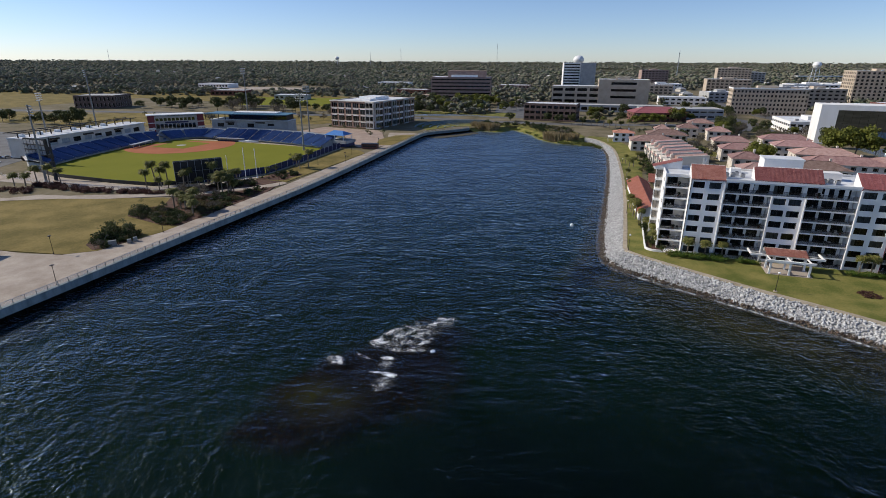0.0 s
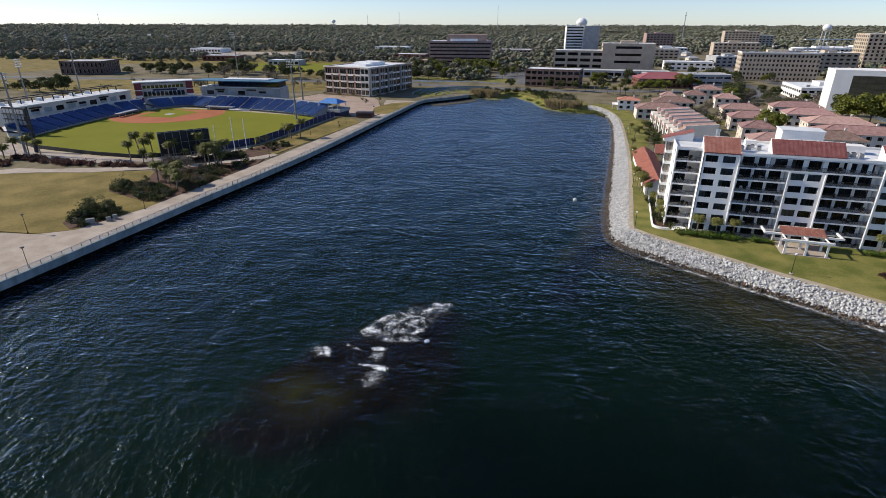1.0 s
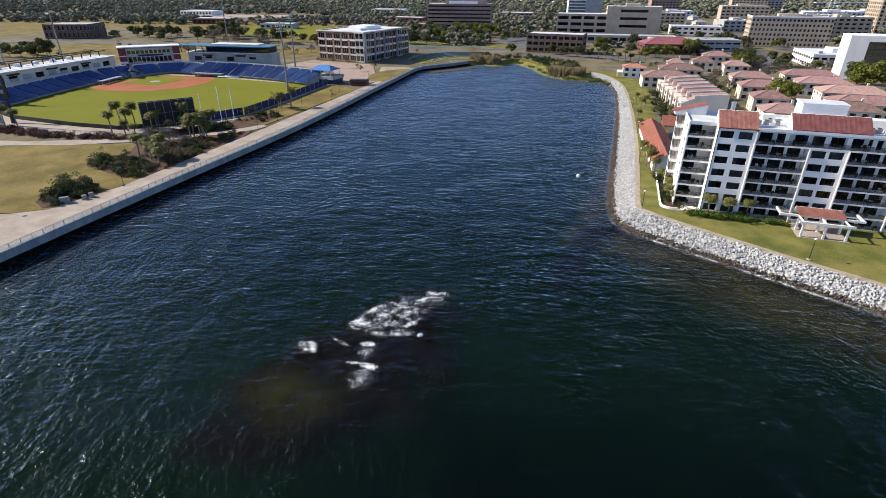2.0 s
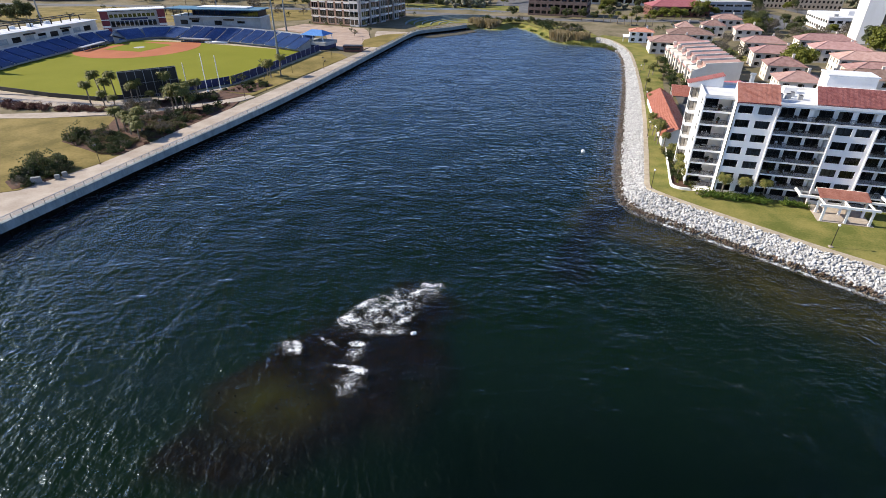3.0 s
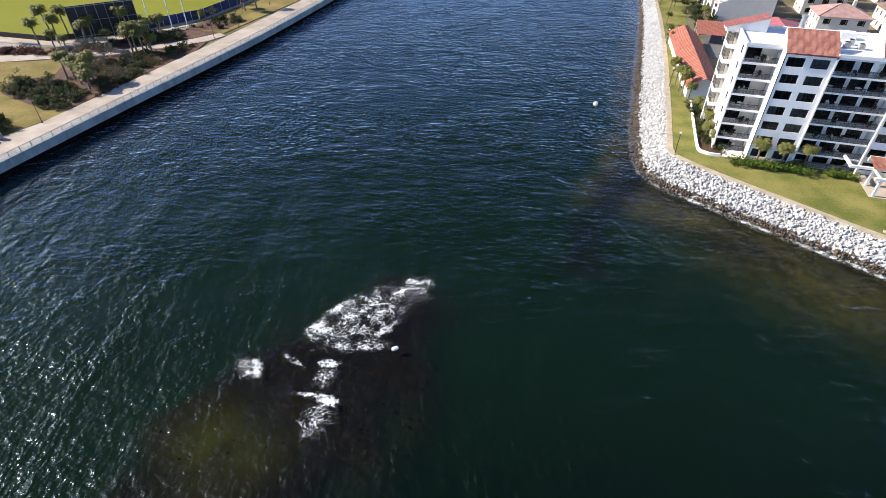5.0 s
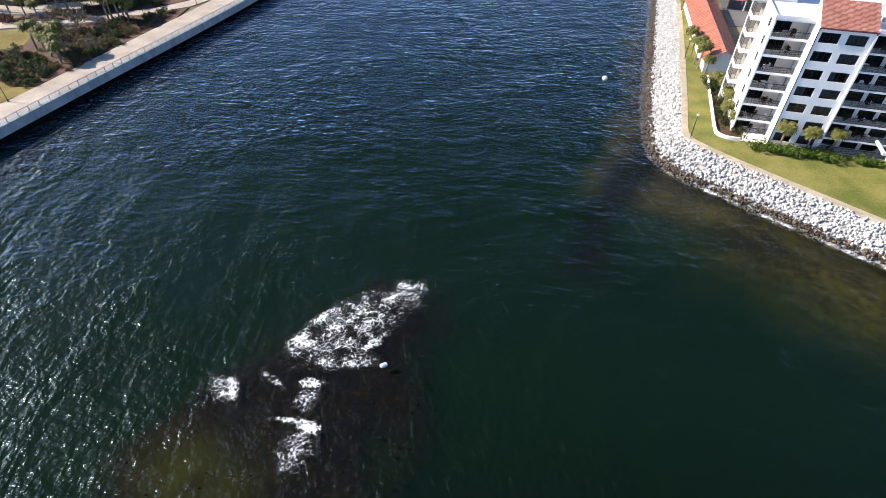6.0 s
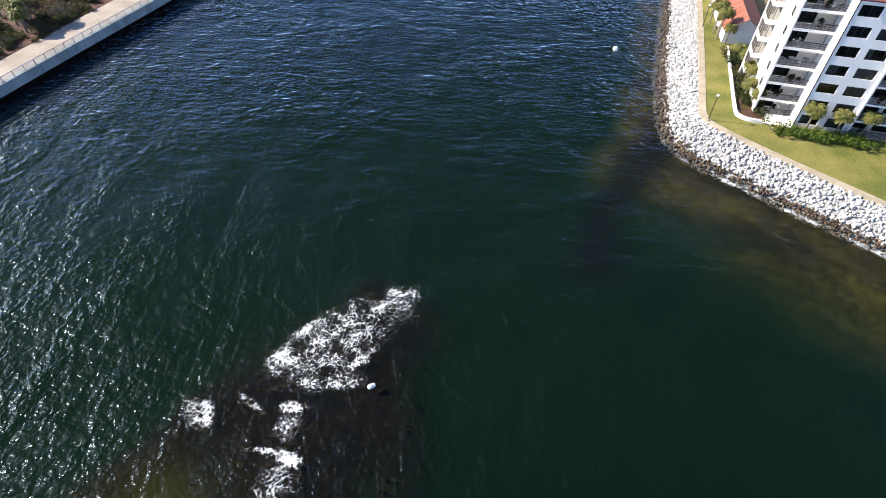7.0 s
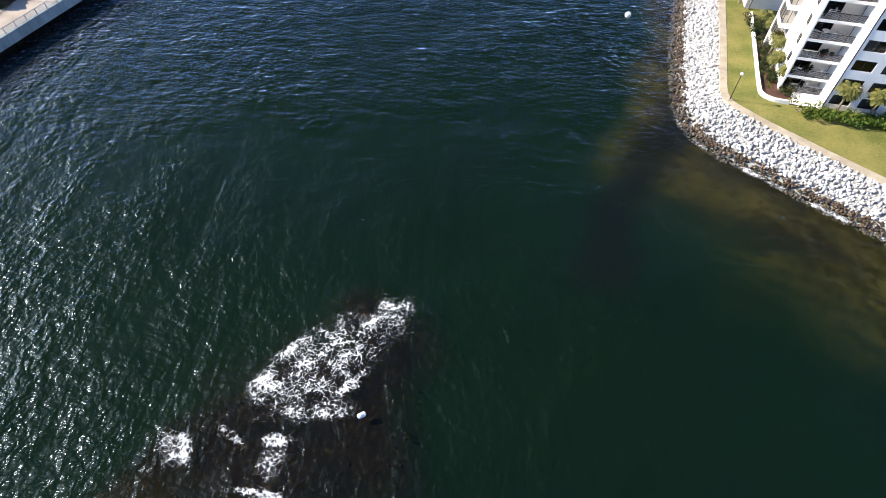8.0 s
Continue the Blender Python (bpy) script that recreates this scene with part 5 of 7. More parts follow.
    extruded(bm, line, [(depth + 2.25, z1), (depth + 2.25, z1 + 1.1), (depth + 2.35, z1 + 1.1), (depth + 2.35, z1)])
    part("rear_rail", bm, ALUM, th)
    return th


stand("first_base_stand", [(-212, 292), (-218.5, 278), (-218.5, 262), (-217.5, 240), (-216, 222), (-214, 208)][::-1][::-1], -11.5, 13, 3.6, 7.6, "raked ballpark stand of navy seats beside the field")
stand("home_stand", smooth_line([(-186, 304), (-196, 307.5), (-205, 303), (-211, 294)], 4), -11, 12, 3.6, 7.2, "raked navy seats behind home plate")
stand("third_base_stand", [(-107, 279.5), (-129, 290.5), (-154, 298.5), (-170, 300.5), (-185, 304)], -12.5, 14, 3.6, 8.2, "long raked ballpark stand of navy seats with pale aisles")


def concession(name, m, w, d, label, canopy):
    th = thing(name, m, label, "building")
    holes = [(4 + k * 7.0, 0.6, 8.6 + k * 7.0, 3.0) for k in range(int((w - 6) / 7))]
    bm = bmesh.new()
    pierced(bm, 0, w, -4.5, 5.0, holes, 0.0, 0.3)
    box(bm, 0, 0.3, -4.5, 0.3, d, 5.0)
    box(bm, w - 0.3, 0.3, -4.5, w, d, 5.0)
    box(bm, 0.3, d - 0.3, -4.5, w - 0.3, d, 5.0)
    part("wall", bm, CREAM if canopy == "frame" else GREYC, th)
    # a near-black panel carries the shade inside
    part("interior", boxes((0.31, 2.5, -4.4, w - 0.31, 2.8, 4.9)), ROOMSHADE, th)
    for k, h in enumerate(holes):
        part("shutter", boxes((h[0], 0.12, h[1], h[2], 0.2, h[3] - (1.2 if k % 2 else 0))), STEEL if k % 3 else DARKMETAL, th, "roller shutter")
    part("roof_deck", boxes((-0.3, -1.2, 5.0, w + 0.3, d + 0.3, 5.35)), ROOFMEMB, th, "white roof")
    part("menu_board", boxes(*[(h[0] - 0.6, -1.1, 3.3, h[2] + 0.6, -0.02, 4.0) for h in holes[1::3]]), DARKMETAL, th)
    if canopy == "frame":
        bm = bmesh.new()
        box(bm, -1, d * 0.45, 7.6, w + 1, d * 0.45 + 0.35, 7.95)
        box(bm, -1, d + 0.2, 7.6, w + 1, d + 0.55, 7.95)
        for k in range(int(w / 6) + 1):
            box(bm, k * 6.0, d * 0.45 + 0.35, 7.62, k * 6.0 + 0.3, d + 0.2, 7.9)
        part("trellis_frame", bm, DARKMETAL, th, "dark rooftop trellis frame")
        for k in range(int(w / 6) + 1):
            part("trellis_post", boxes((k * 6.0, d * 0.45, 5.35, k * 6.0 + 0.4, d * 0.45 + 0.4, 7.6)), DARKMETAL, th)
        for k in range(6):
            part("air_handler", boxes((4 + k * 10, d * 0.7, 5.35, 6.4 + k * 10, d * 0.7 + 1.6, 6.7)), WHITEP, th)
    return th


cl = concession("concession_building", pose(-237, 224, 7.6, 0, 0, 84.5) @ pose(0, 0, 0), 76, 13, "long cream concession building with a dark rooftop trellis above the stand", "frame")
cr = concession("club_building", pose(-143, 317.5, 8.2, 0, 0, 178) @ pose(0, 0, 0, 0, 0, 180) @ pose(-53, 0, 0), 53, 12, "grey concession building with a glazed club storey and flat teal roof", "club")
bm = bmesh.new()
pierced(bm, 12, 52, 5.36, 8.6, [(12.6 + k * 3.3, 5.9, 15.6 + k * 3.3, 8.3) for k in range(12)], 1.0, 1.2)
box(bm, 12, 1.2, 5.36, 12.2, 11, 8.6)
box(bm, 51.8, 1.2, 5.36, 52, 11, 8.6)
up = part("club_storey", bm, DARKMETAL, cr, "glazed dark club storey")
for k in range(12):
    bm = bmesh.new()
    quad(bm, (12.6 + k * 3.3, 1.1, 5.9), (15.6 + k * 3.3, 1.1, 5.9), (15.6 + k * 3.3, 1.1, 8.3), (12.6 + k * 3.3, 1.1, 8.3))
    part("pane", bm, GREENGLASS, up)
part("club_room", boxes((12.3, 4, 5.4, 51.7, 10.9, 8.5)), ROOMSHADE, cr)
part("teal_roof", boxes((-3, -2.5, 8.6, 53.5, 12.5, 9.1)), TEAL, cr, "flat teal metal roof")
part("roof_top", boxes((14, 3, 9.1, 44, 12, 9.7)), ROOFMEMB, cr)
for k in range(4):
    part("roof_post", boxes((-2.6 + k * 4.6, -2.2, 5.36, -2.3 + k * 4.6, -1.9, 8.6)), DARKMETAL, cr)

press = thing("press_box", pose(-236, 312, 6.4, 0, 0, 36), "grey press box with window rows and maroon end towers", "building")
holes = [(4.6 + k * 2.4, 5.4, 6.4 + k * 2.4, 7.2) for k in range(10)] + [(4.6 + k * 2.4, 0.6, 6.5 + k * 2.4, 3.6) for k in range(10)]
bm = bmesh.new()
pierced(bm, 4.0, 29.5, -3.5, 8.6, holes, 0.0, 0.4)
part("wall", bm, GREYC, press)
part("rooms", boxes((4.1, 2.0, -3.4, 29.4, 9.5, 8.4)), ROOMSHADE, press)
for h in holes:
    bm = bmesh.new()
    quad(bm, (h[0], 0.2, h[1]), (h[2], 0.2, h[1]), (h[2], 0.2, h[3]), (h[0], 0.2, h[3]))
    part("pane", bm, GREENGLASS, press)
for x in (0, 29.5):
    t = part("end_tower", boxes((x, -0.6, -3.5, x + 4.0, 9.5, 9.0)), MAROON, press, "maroon end tower")
    part("tower_band", boxes((x - 0.05, -0.68, 4.2, x + 4.05, -0.62, 4.7), (x - 0.05, -0.68, 0.2, x + 4.05, -0.62, 1.4)), WHITEP, t)
part("roof", boxes((-0.6, -1.4, 9.0, 34.1, 10, 9.5)), ROOFMEMB, press, "pale flat roof")
part("sign_band", boxes((10, -0.12, 3.9, 24, -0.02, 4.9)), BLUEFENCE, press, "navy sign band")

# small dugout roofs
for x, y, a in ((-213.5, 272, 94), (-172, 297.5, 174)):
    dg = thing("dugout", pose(x, y, FZ, 0, 0, a), "long low dugout with a flat metal roof", "dugout", "dugouts")
    part("dugout_roof", boxes((-9, -1.4, 1.7, 9, 1.4, 1.95)), ALUM, dg)
    for px in (-8.5, -3, 3, 8.5):
        part("post", boxes((px - 0.1, -1.3, 0, px + 0.1, -1.1, 1.7)), ALUM, dg)
    part("bench", boxes((-8.5, 0.6, 0.0, 8.5, 1.1, 0.5)), BLUEFENCE, dg)

# field tarp roll
bm = bmesh.new()
beam(bm, (-166, 296.2, 3.35), (-153, 295.2, 3.35), 0.55, None, 14)
tagged(part("tarp_roll", bm, WHITEP, smooth=True), "long rolled white field tarp beside the stand", "tarp")

# outfield fence in padded panels
pad_line = [(-98, 283), (-100.5, 262), (-103, 237), (-107, 211), (-114.5, 200.5), (-125, 187.5)]
ff = thing("outfield_fence", pose(0, 0, 0), "navy padded outfield fence in tall panels", "fence")
pad_me = mesh_of("panel", boxes((0.03, -0.12, 0.05, 2.37, 0.12, 2.9)))
pad_me.materials.append(BLUEFENCE)
for x, y, a in along(pad_line, 2.4):
    part("panel", pad_me, None, ff, m=pose(x, y, FZ - 0.1, 0, 0, math.degrees(a)))
fp_me = mesh_of("post", boxes((-0.06, 0.14, 0, 0.06, 0.26, 3.1)))
fp_me.materials.append(ALUM)
for x, y, a in along(pad_line, 4.8):
    part("post", fp_me, None, ff, m=pose(x, y, FZ - 0.1, 0, 0, math.degrees(a)))
low = thing("low_field_fence", pose(0, 0, 0), "low dark padded fence along the outfield", "fence")
low_me = mesh_of("panel", boxes((0.02, -0.1, 0.0, 2.98, 0.1, 1.5)))
low_me.materials.append(BLACKP)
for x, y, a in along([(-125, 187.5), (-141, 179.5), (-161, 182), (-193, 189.5), (-212, 199.5)], 3.0):
    part("panel", low_me, None, low, m=pose(x, y, FZ - 0.1, 0, 0, math.degrees(a)))
crail = thing("concourse_railing", pose(0, 0, 0), "pale metal railing along the outfield concourse", "railing")
cl_line = smooth_line([(-124, 177.5), (-140, 172.5), (-165, 174), (-196, 180), (-222, 190)], 4)
for z in (3.0, 3.4, 3.8):
    bm = bmesh.new()
    extruded(bm, cl_line, [(-0.03, z - 0.03), (-0.03, z + 0.03), (0.03, z + 0.03), (0.03, z - 0.03)])
    part("rail", bm, ALUM, crail)
crp = mesh_of("post", boxes((-0.04, -0.04, 0, 0.04, 0.04, 1.15)))
crp.materials.append(ALUM)
for x, y, a in along(cl_line, 3.0):
    part("post", crp, None, crail, m=pose(x, y, 2.7, 0, 0, math.degrees(a)))

# scoreboard seen from behind
sb = thing("scoreboard", pose(-128.6, 176.7, FZ, 0, 0, 42.3), "large black scoreboard seen from behind on steel posts", "scoreboard")
W = 17.7
for k in range(7):
    part("board_panel", boxes((k * W / 7 + 0.06, -0.15, 2.2, (k + 1) * W / 7 - 0.06, 0.35, 10.5)), BLACKP, sb)
for k in range(8):
    part("post", boxes((k * W / 7 - 0.08, -0.45, 0, k * W / 7 + 0.08, -0.17, 10.4)), MASTC, sb)
for z in (2.2, 6.2, 10.2):
    part("girt", boxes((0, -0.55, z, W, -0.46, z + 0.14)), MASTC, sb)
# dark video board by the corner of the stand
vb = thing("video_board", pose(-224, 214.5, FZ, 0, 0, -12), "dark framed video board on steel legs by the stand", "scoreboard")
part("cabinet", boxes((-7.5, -0.4, 2.5, 7.5, 0.6, 12.0)), BLACKP, vb)
for i in range(3):
    for k in range(6):
        part("module", boxes((-6.9 + k * 2.32, -0.62, 4.6 + i * 2.4, -5.1 + k * 2.32, -0.42, 6.5 + i * 2.4)), GREYC, vb, "pale rear cabinet module")
    part("catwalk", boxes((-7.6, -1.3, 4.3 + i * 2.4, 7.6, -0.42, 4.42 + i * 2.4)), DARKMETAL, vb)
for x in (-6.0, 6.0):
    part("leg", boxes((x - 0.5, -0.4, 0, x + 0.5, 0.6, 2.5)), DARKMETAL, vb)


def light_tower(m, h):
    t = thing("light_tower", m, "tall grey steel stadium light tower with floodlight racks", "light tower", "stadium light towers")
    bm = bmesh.new()
    lathe(bm, [(0.75, 0), (0.75, 0.5), (0.52, 0.5), (0.24, h)], 12)
    part("mast", bm, MASTC, t, smooth=False)
    for k in range(4):
        r = part("crossarm", boxes((-2.4, -0.1, h - 0.6 - k * 1.15, 2.4, 0.1, h - 0.42 - k * 1.15)), DARKMETAL, t)
        for x in (-2.0, -1.2, -0.4, 0.4, 1.2, 2.0):
            bm = bmesh.new()
            beam(bm, (x, -0.15, h - 0.35 - k * 1.15), (x, -0.75, h - 0.6 - k * 1.15), 0.16, None, 8, 1.9)
            part("floodlight", bm, ALUM, r, "round floodlight")
    return t


lt0 = light_tower(pose(-115, 272, FZ, 0, 0, 30), 30.5)
for x, y, h, a in ((-140, 345, 31, 0), (-197, 371, 41.5, -20), (-264, 301, 41, -60)):
    light_tower(pose(x, y, 2.6, 0, 0, a), h + 0.2)
copy_thing(lt0, pose(-187.9, 179.5, FZ, 0, 0, 150))
tb = light_tower(pose(-256, 255, 2.6, 0, 0, 100), 30.4)
big = thing("sign_mast", pose(-187.2, 185, FZ, 0, 0, 0), "leaning black steel mast with small panels", "mast")
bm = bmesh.new()
beam(bm, (0.6, -2.0, 0), (-1.2, 1.0, 17), 0.75, None, 6, 0.4)
part("mast", bm, BLACKP, big)
for k in range(3):
    part("panel", boxes((-1.4, -1.2, 6 + k * 3.0, 1.0, -0.9, 7.6 + k * 3.0)), BLACKP, big)
for x, y, h in ((-110.5, 197, 13), (-107, 200, 12), (-120, 200, 9)):
    fp = thing("flagpole", pose(x, y, FZ), "bare white flagpole beside the outfield fence", "flagpole", "flagpoles")
    bm = bmesh.new()
    lathe(bm, [(0.4, 0), (0.4, 0.25), (0.16, 0.3), (0.13, h)], 10)
    part("pole", bm, WHITEP, fp)
    bm = bmesh.new()
    bmesh.ops.create_icosphere(bm, subdivisions=1, radius=0.16, matrix=Matrix.Translation((0, 0, h + 0.12)))
    part("finial", bm, ALUM, fp)

# party deck with a blue canopy at the end of the stand
deck = thing("party_deck", pose(-101.5, 290.5, FZ, 0, 0, -14), "grey raised party deck under a blue hipped canopy", "pavilion")
part("deck_base", boxes((-7.5, -4, 0, 7.5, 6, 2.0)), BLUEFENCE, deck, "navy base")
part("deck_floor", boxes((-8, -4.5, 2.0, 8, 6.5, 3.6)), GREYC, deck, "grey upper deck wall")
for x in (-6, 0, 6):
    for y in (-3.2, 5.2):
        part("post", boxes((x - 0.12, y - 0.12, 3.6, x + 0.12, y + 0.12, 6.6)), WHITEP, deck)
bm = bmesh.new()
c = [(-6.6, -4.0, 6.5), (6.6, -4.0, 6.5), (6.6, 6.0, 6.5), (-6.6, 6.0, 6.5)]
rg = [(-3.0, 1, 8.7), (3.0, 1, 8.7)]
quad(bm, c[0], c[1], rg[1], rg[0])
quad(bm, c[2], c[3], rg[0], rg[1])
bm.faces.new([bm.verts.new(p) for p in (c[1], c[2], rg[1])])
bm.faces.new([bm.verts.new(p) for p in (c[3], c[0], rg[0])])
part("canopy", bm, BLUECLOTH, deck, "bright blue hipped canopy")
for k in range(8):
    part("baluster", boxes((-7.9 + k * 2.25, -4.45, 3.6, -7.82 + k * 2.25, -4.37, 4.7)), ALUM, deck)
hut = thing("red_hut", pose(-80.5, 284, 2.9, 0, 0, 4), "low dark red building beside the promenade", "building")
part("wall", boxes((-4.5, -2.0, 0, 4.5, 2.0, 2.4)), REDBRICK, hut)
part("roof", boxes((-4.8, -2.3, 2.4, 4.8, 2.3, 2.65)), DARKMETAL, hut)
part("window_band", boxes((-3.8, -2.06, 0.9, 3.8, -2.01, 1.8)), BLACKP, hut)

# ---- buildings beyond the water ----
def block(name, m, w, d, h, floors, nx, ny, wall, glass, label, fill=(0.62, 0.56), sides="LR", roof=ROOFMEMB, band=False, foot=0.0, plant=True, frame_mat=None, cat="building", frames=True):
    """A flat-roofed block, front at y = 0: pierced walls with a pane in each opening, roof, parapet, plant."""
    th = thing(name, m, label, cat)
    fh = (h - foot - 0.8) / floors

    def wall_of(width, count, mat4, nm):
        holes = []
        for i in range(floors):
            z0 = foot + i * fh + fh * (1 - fill[1]) * 0.55
            if band:
                holes.append((0.8, z0, width - 0.8, z0 + fh * fill[1]))
            else:
                for k in range(count):
                    c = width * (k + 0.5) / count
                    holes.append((c - width / count * fill[0] / 2, z0, c + width / count * fill[0] / 2, z0 + fh * fill[1]))
        bm = bmesh.new()
        pierced(bm, 0, width, 0, h, holes, 0.0, 0.35)
        wl = part(nm, bm, wall, th, m=mat4)
        if holes:
            a = holes[0]
            bm = bmesh.new()
            quad(bm, (0, 0, 0), (a[2] - a[0], 0, 0), (a[2] - a[0], 0, a[3] - a[1]), (0, 0, a[3] - a[1]))
            n = max(1, int((a[2] - a[0]) / 1.6)) if not band else int(width / 2.2)
            pm = mesh_of("window", bm)
            pm.materials.append(glass)
            bm = bmesh.new()
            for k in range(n + 1):
                u = (a[2] - a[0]) * k / n
                box(bm, u - 0.05, -0.08, 0, u + 0.05, 0.05, a[3] - a[1])
            box(bm, 0, -0.08, -0.02, a[2] - a[0], 0.05, 0.08)
            fm = mesh_of("frame", bm)
            fm.materials.append(frame_mat or DARKMETAL)
            for q in holes:
                win = part("window", pm, None, wl, m=pose(q[0], 0.22, q[1]))
                if frames:
                    part("frame", fm, None, win)
        return wl

    wall_of(w, nx, pose(0, 0, 0), "front_wall")
    if "L" in sides:
        wall_of(d - 0.7, ny, pose(0, d - 0.35, 0, 0, 0, -90), "left_wall")
    else:
        part("left_wall", boxes((0, 0.35, 0, 0.35, d - 0.35, h)), wall, th)
    if "R" in sides:
        wall_of(d - 0.7, ny, pose(w, 0.35, 0, 0, 0, 90), "right_wall")
    else:
        part("right_wall", boxes((w - 0.35, 0.35, 0, w, d - 0.35, h)), wall, th)
    part("rear_wall", boxes((0, d - 0.35, 0, w, d, h)), wall, th)
    # one solid box, its colour standing in for the shade of the rooms
    part("rooms", boxes((1.6, 1.6, 0.1, w - 1.6, d - 1.6, h - 0.5)), ROOMSHADE, th)
    part("roof", boxes((0.36, 0.36, h - 0.6, w - 0.36, d - 0.36, h - 0.3)), roof, th, "pale flat roof")
    if plant:
        part("plant_room", boxes((w * 0.35, d * 0.4, h - 0.3, w * 0.62, d * 0.75, h + 2.2)), wall, th)
        for k in range(3):
            part("roof_unit", boxes((w * (0.12 + 0.26 * k), d * 0.2, h - 0.3, w * (0.12 + 0.26 * k) + 2.2, d * 0.2 + 1.8, h + 1.1)), GREYC, th)
    return th


# brick office with teal glass by the plaza
ob = block("office_building", pose(-136.5, 381.5, 2.9, 0, 0, -19), 38.5, 58, 18.8, 4, 6, 10, BRICK, GREENGLASS, "four-storey pinkish brick office building with teal windows and white roof", (0.8, 0.7), frame_mat=GREYC, plant=False)
part("plant_screen", boxes((12, 20, 18.5, 27, 38, 20.9), (20, 14, 18.5, 26, 20, 19.9)), WHITEP, ob, "white rooftop plant screen")
part("cornice", boxes((-0.5, -0.5, 18.5, 39.0, 0, 19.1), (38.5, 0, 18.5, 39.0, 58.4, 19.1), (-0.5, 0, 18.5, 0, 58.4, 19.1)), CREAM, ob)
part("corner_bay", boxes((34.6, -0.35, 5.0, 35.2, -0.02, 18.4), (38.0, -0.35, 5.0, 38.6, -0.02, 18.4)), CREAM, ob)
for z in (4.6, 9.2, 13.8):
    part("string_course", boxes((-0.2, -0.18, z, 38.4, -0.01, z + 0.4)), CREAM, ob)
for k in range(4):
    bm = bmesh.new()
    cx = 9.6 + k * 6.4
    pts = [(cx + 2.2 * math.cos(radians(a)), 4.5 + 1.5 * math.sin(radians(a))) for a in range(0, 181, 20)]
    f = bm.faces.new([bm.verts.new((x, -0.05, z)) for x, z in pts])
    part("arch", bm, DARKMETAL, ob, "dark arched window head")
# pale spandrels below the upper windows
span_me = mesh_of("spandrel", boxes((-2.3, -0.05, 0, 2.3, 0.0, 0.95)))
span_me.materials.append(WHITE)
for i in range(1, 4):
    for k in range(5):
        part("spandrel", span_me, None, ob, m=pose(38.5 * (k + 0.5) / 6, 0, i * 4.5 - 0.45))
    for k in (1, 3, 5, 6, 8, 9):
        part("spandrel", span_me, None, ob, m=pose(38.5, 57.3 * (k + 0.5) / 10 + 0.35, i * 4.5 - 0.45, 0, 0, 90))
# pale full-height glazed bays on both street faces
for u0, u1, rot in ((31.5, 38.3, pose(0, 0, 0)), (0.3, 5.6, pose(38.5, 0, 0, 0, 0, 90)), (11.6, 17.4, pose(38.5, 0, 0, 0, 0, 90)), (23.2, 29.0, pose(38.5, 0, 0, 0, 0, 90)), (40.6, 46.4, pose(38.5, 0, 0, 0, 0, 90))):
    hs = [(u0 + 0.4 + k * (u1 - u0 - 0.4) / 2, z, u0 + (k + 1) * (u1 - u0 - 0.4) / 2, z + 3.1) for k in range(2) for z in (0.9, 5.6, 10.2, 14.8)]
    bm = bmesh.new()
    pierced(bm, u0, u1, 0, 18.4, hs, -1.1, -0.8)
    box(bm, u0, -0.8, 0, u0 + 0.25, -0.02, 18.4)
    box(bm, u1 - 0.25, -0.8, 0, u1, -0.02, 18.4)
    box(bm, u0, -1.1, 18.4, u1, 0, 18.6)
    bay = part("glazed_bay", bm, GREYC, ob, "pale projecting glazed bay", m=rot)
    for h in hs:
        bm = bmesh.new()
        quad(bm, (h[0], -0.95, h[1]), (h[2], -0.95, h[1]), (h[2], -0.95, h[3]), (h[0], -0.95, h[3]))
        part("pane", bm, GREENGLASS, bay)
# brown banded office
bo = block("banded_office", pose(-103, 648, 2.8, 0, 0, 2), 72, 34, 28, 6, 1, 1, BROWNC, GLASS, "six-storey brown precast office with dark window bands", (1, 0.36), band=True, foot=3.5, plant=False)
part("penthouse", boxes((20, 6, 27.7, 66, 28, 35)), BROWNC, bo)
part("penthouse_band", boxes((24, 5.8, 27.8, 56, 5.98, 30.5)), ROOFMEMB, bo)
part("side_drum", boxes((-12, 4, 0, 0, 16, 7)), TANC, bo, "low round-cornered annex")
# dark brick building by the basin
block("brick_building", pose(7, 452, 2.8, 0, 0, -14), 43, 20, 13.8, 3, 9, 3, DKBRICK, GLASS, "three-storey dark brown brick building with window bands and pale cornice", (0.74, 0.5), plant=False)
# tan civic building in stepped blocks
block("civic_wing", pose(37, 586, 2.8, 0, 0, -6), 50, 26, 22, 3, 4, 2, TANC, GLASS, "tan concrete civic building with deep dark window bands", (0.8, 0.5), foot=4, plant=False)
block("civic_hall", pose(84, 580, 2.8, 0, 0, -6), 50, 30, 29, 3, 1, 2, TANC, GLASS, "tan concrete civic hall with blank upper walls", (0.5, 0.35), foot=8, plant=True)
block("civic_podium", pose(56, 540, 2.8, 0, 0, -6), 84, 20, 6.5, 1, 12, 3, GREYC, GLASS, "low grey concrete podium with dark openings", (0.8, 0.5), plant=False, roof=GREYC)
# white tower with a striped half
tw = block("white_tower", pose(68, 846, 2.8, 0, 0, 0), 25, 26, 44, 11, 1, 1, WHITE, GLASS, "white office tower with dark window stripes", (1, 0.45), band=True, plant=False, sides="")
part("blank_shaft", boxes((25, -2, 0, 47, 27, 44)), GREYC, tw, "blank pale shaft")


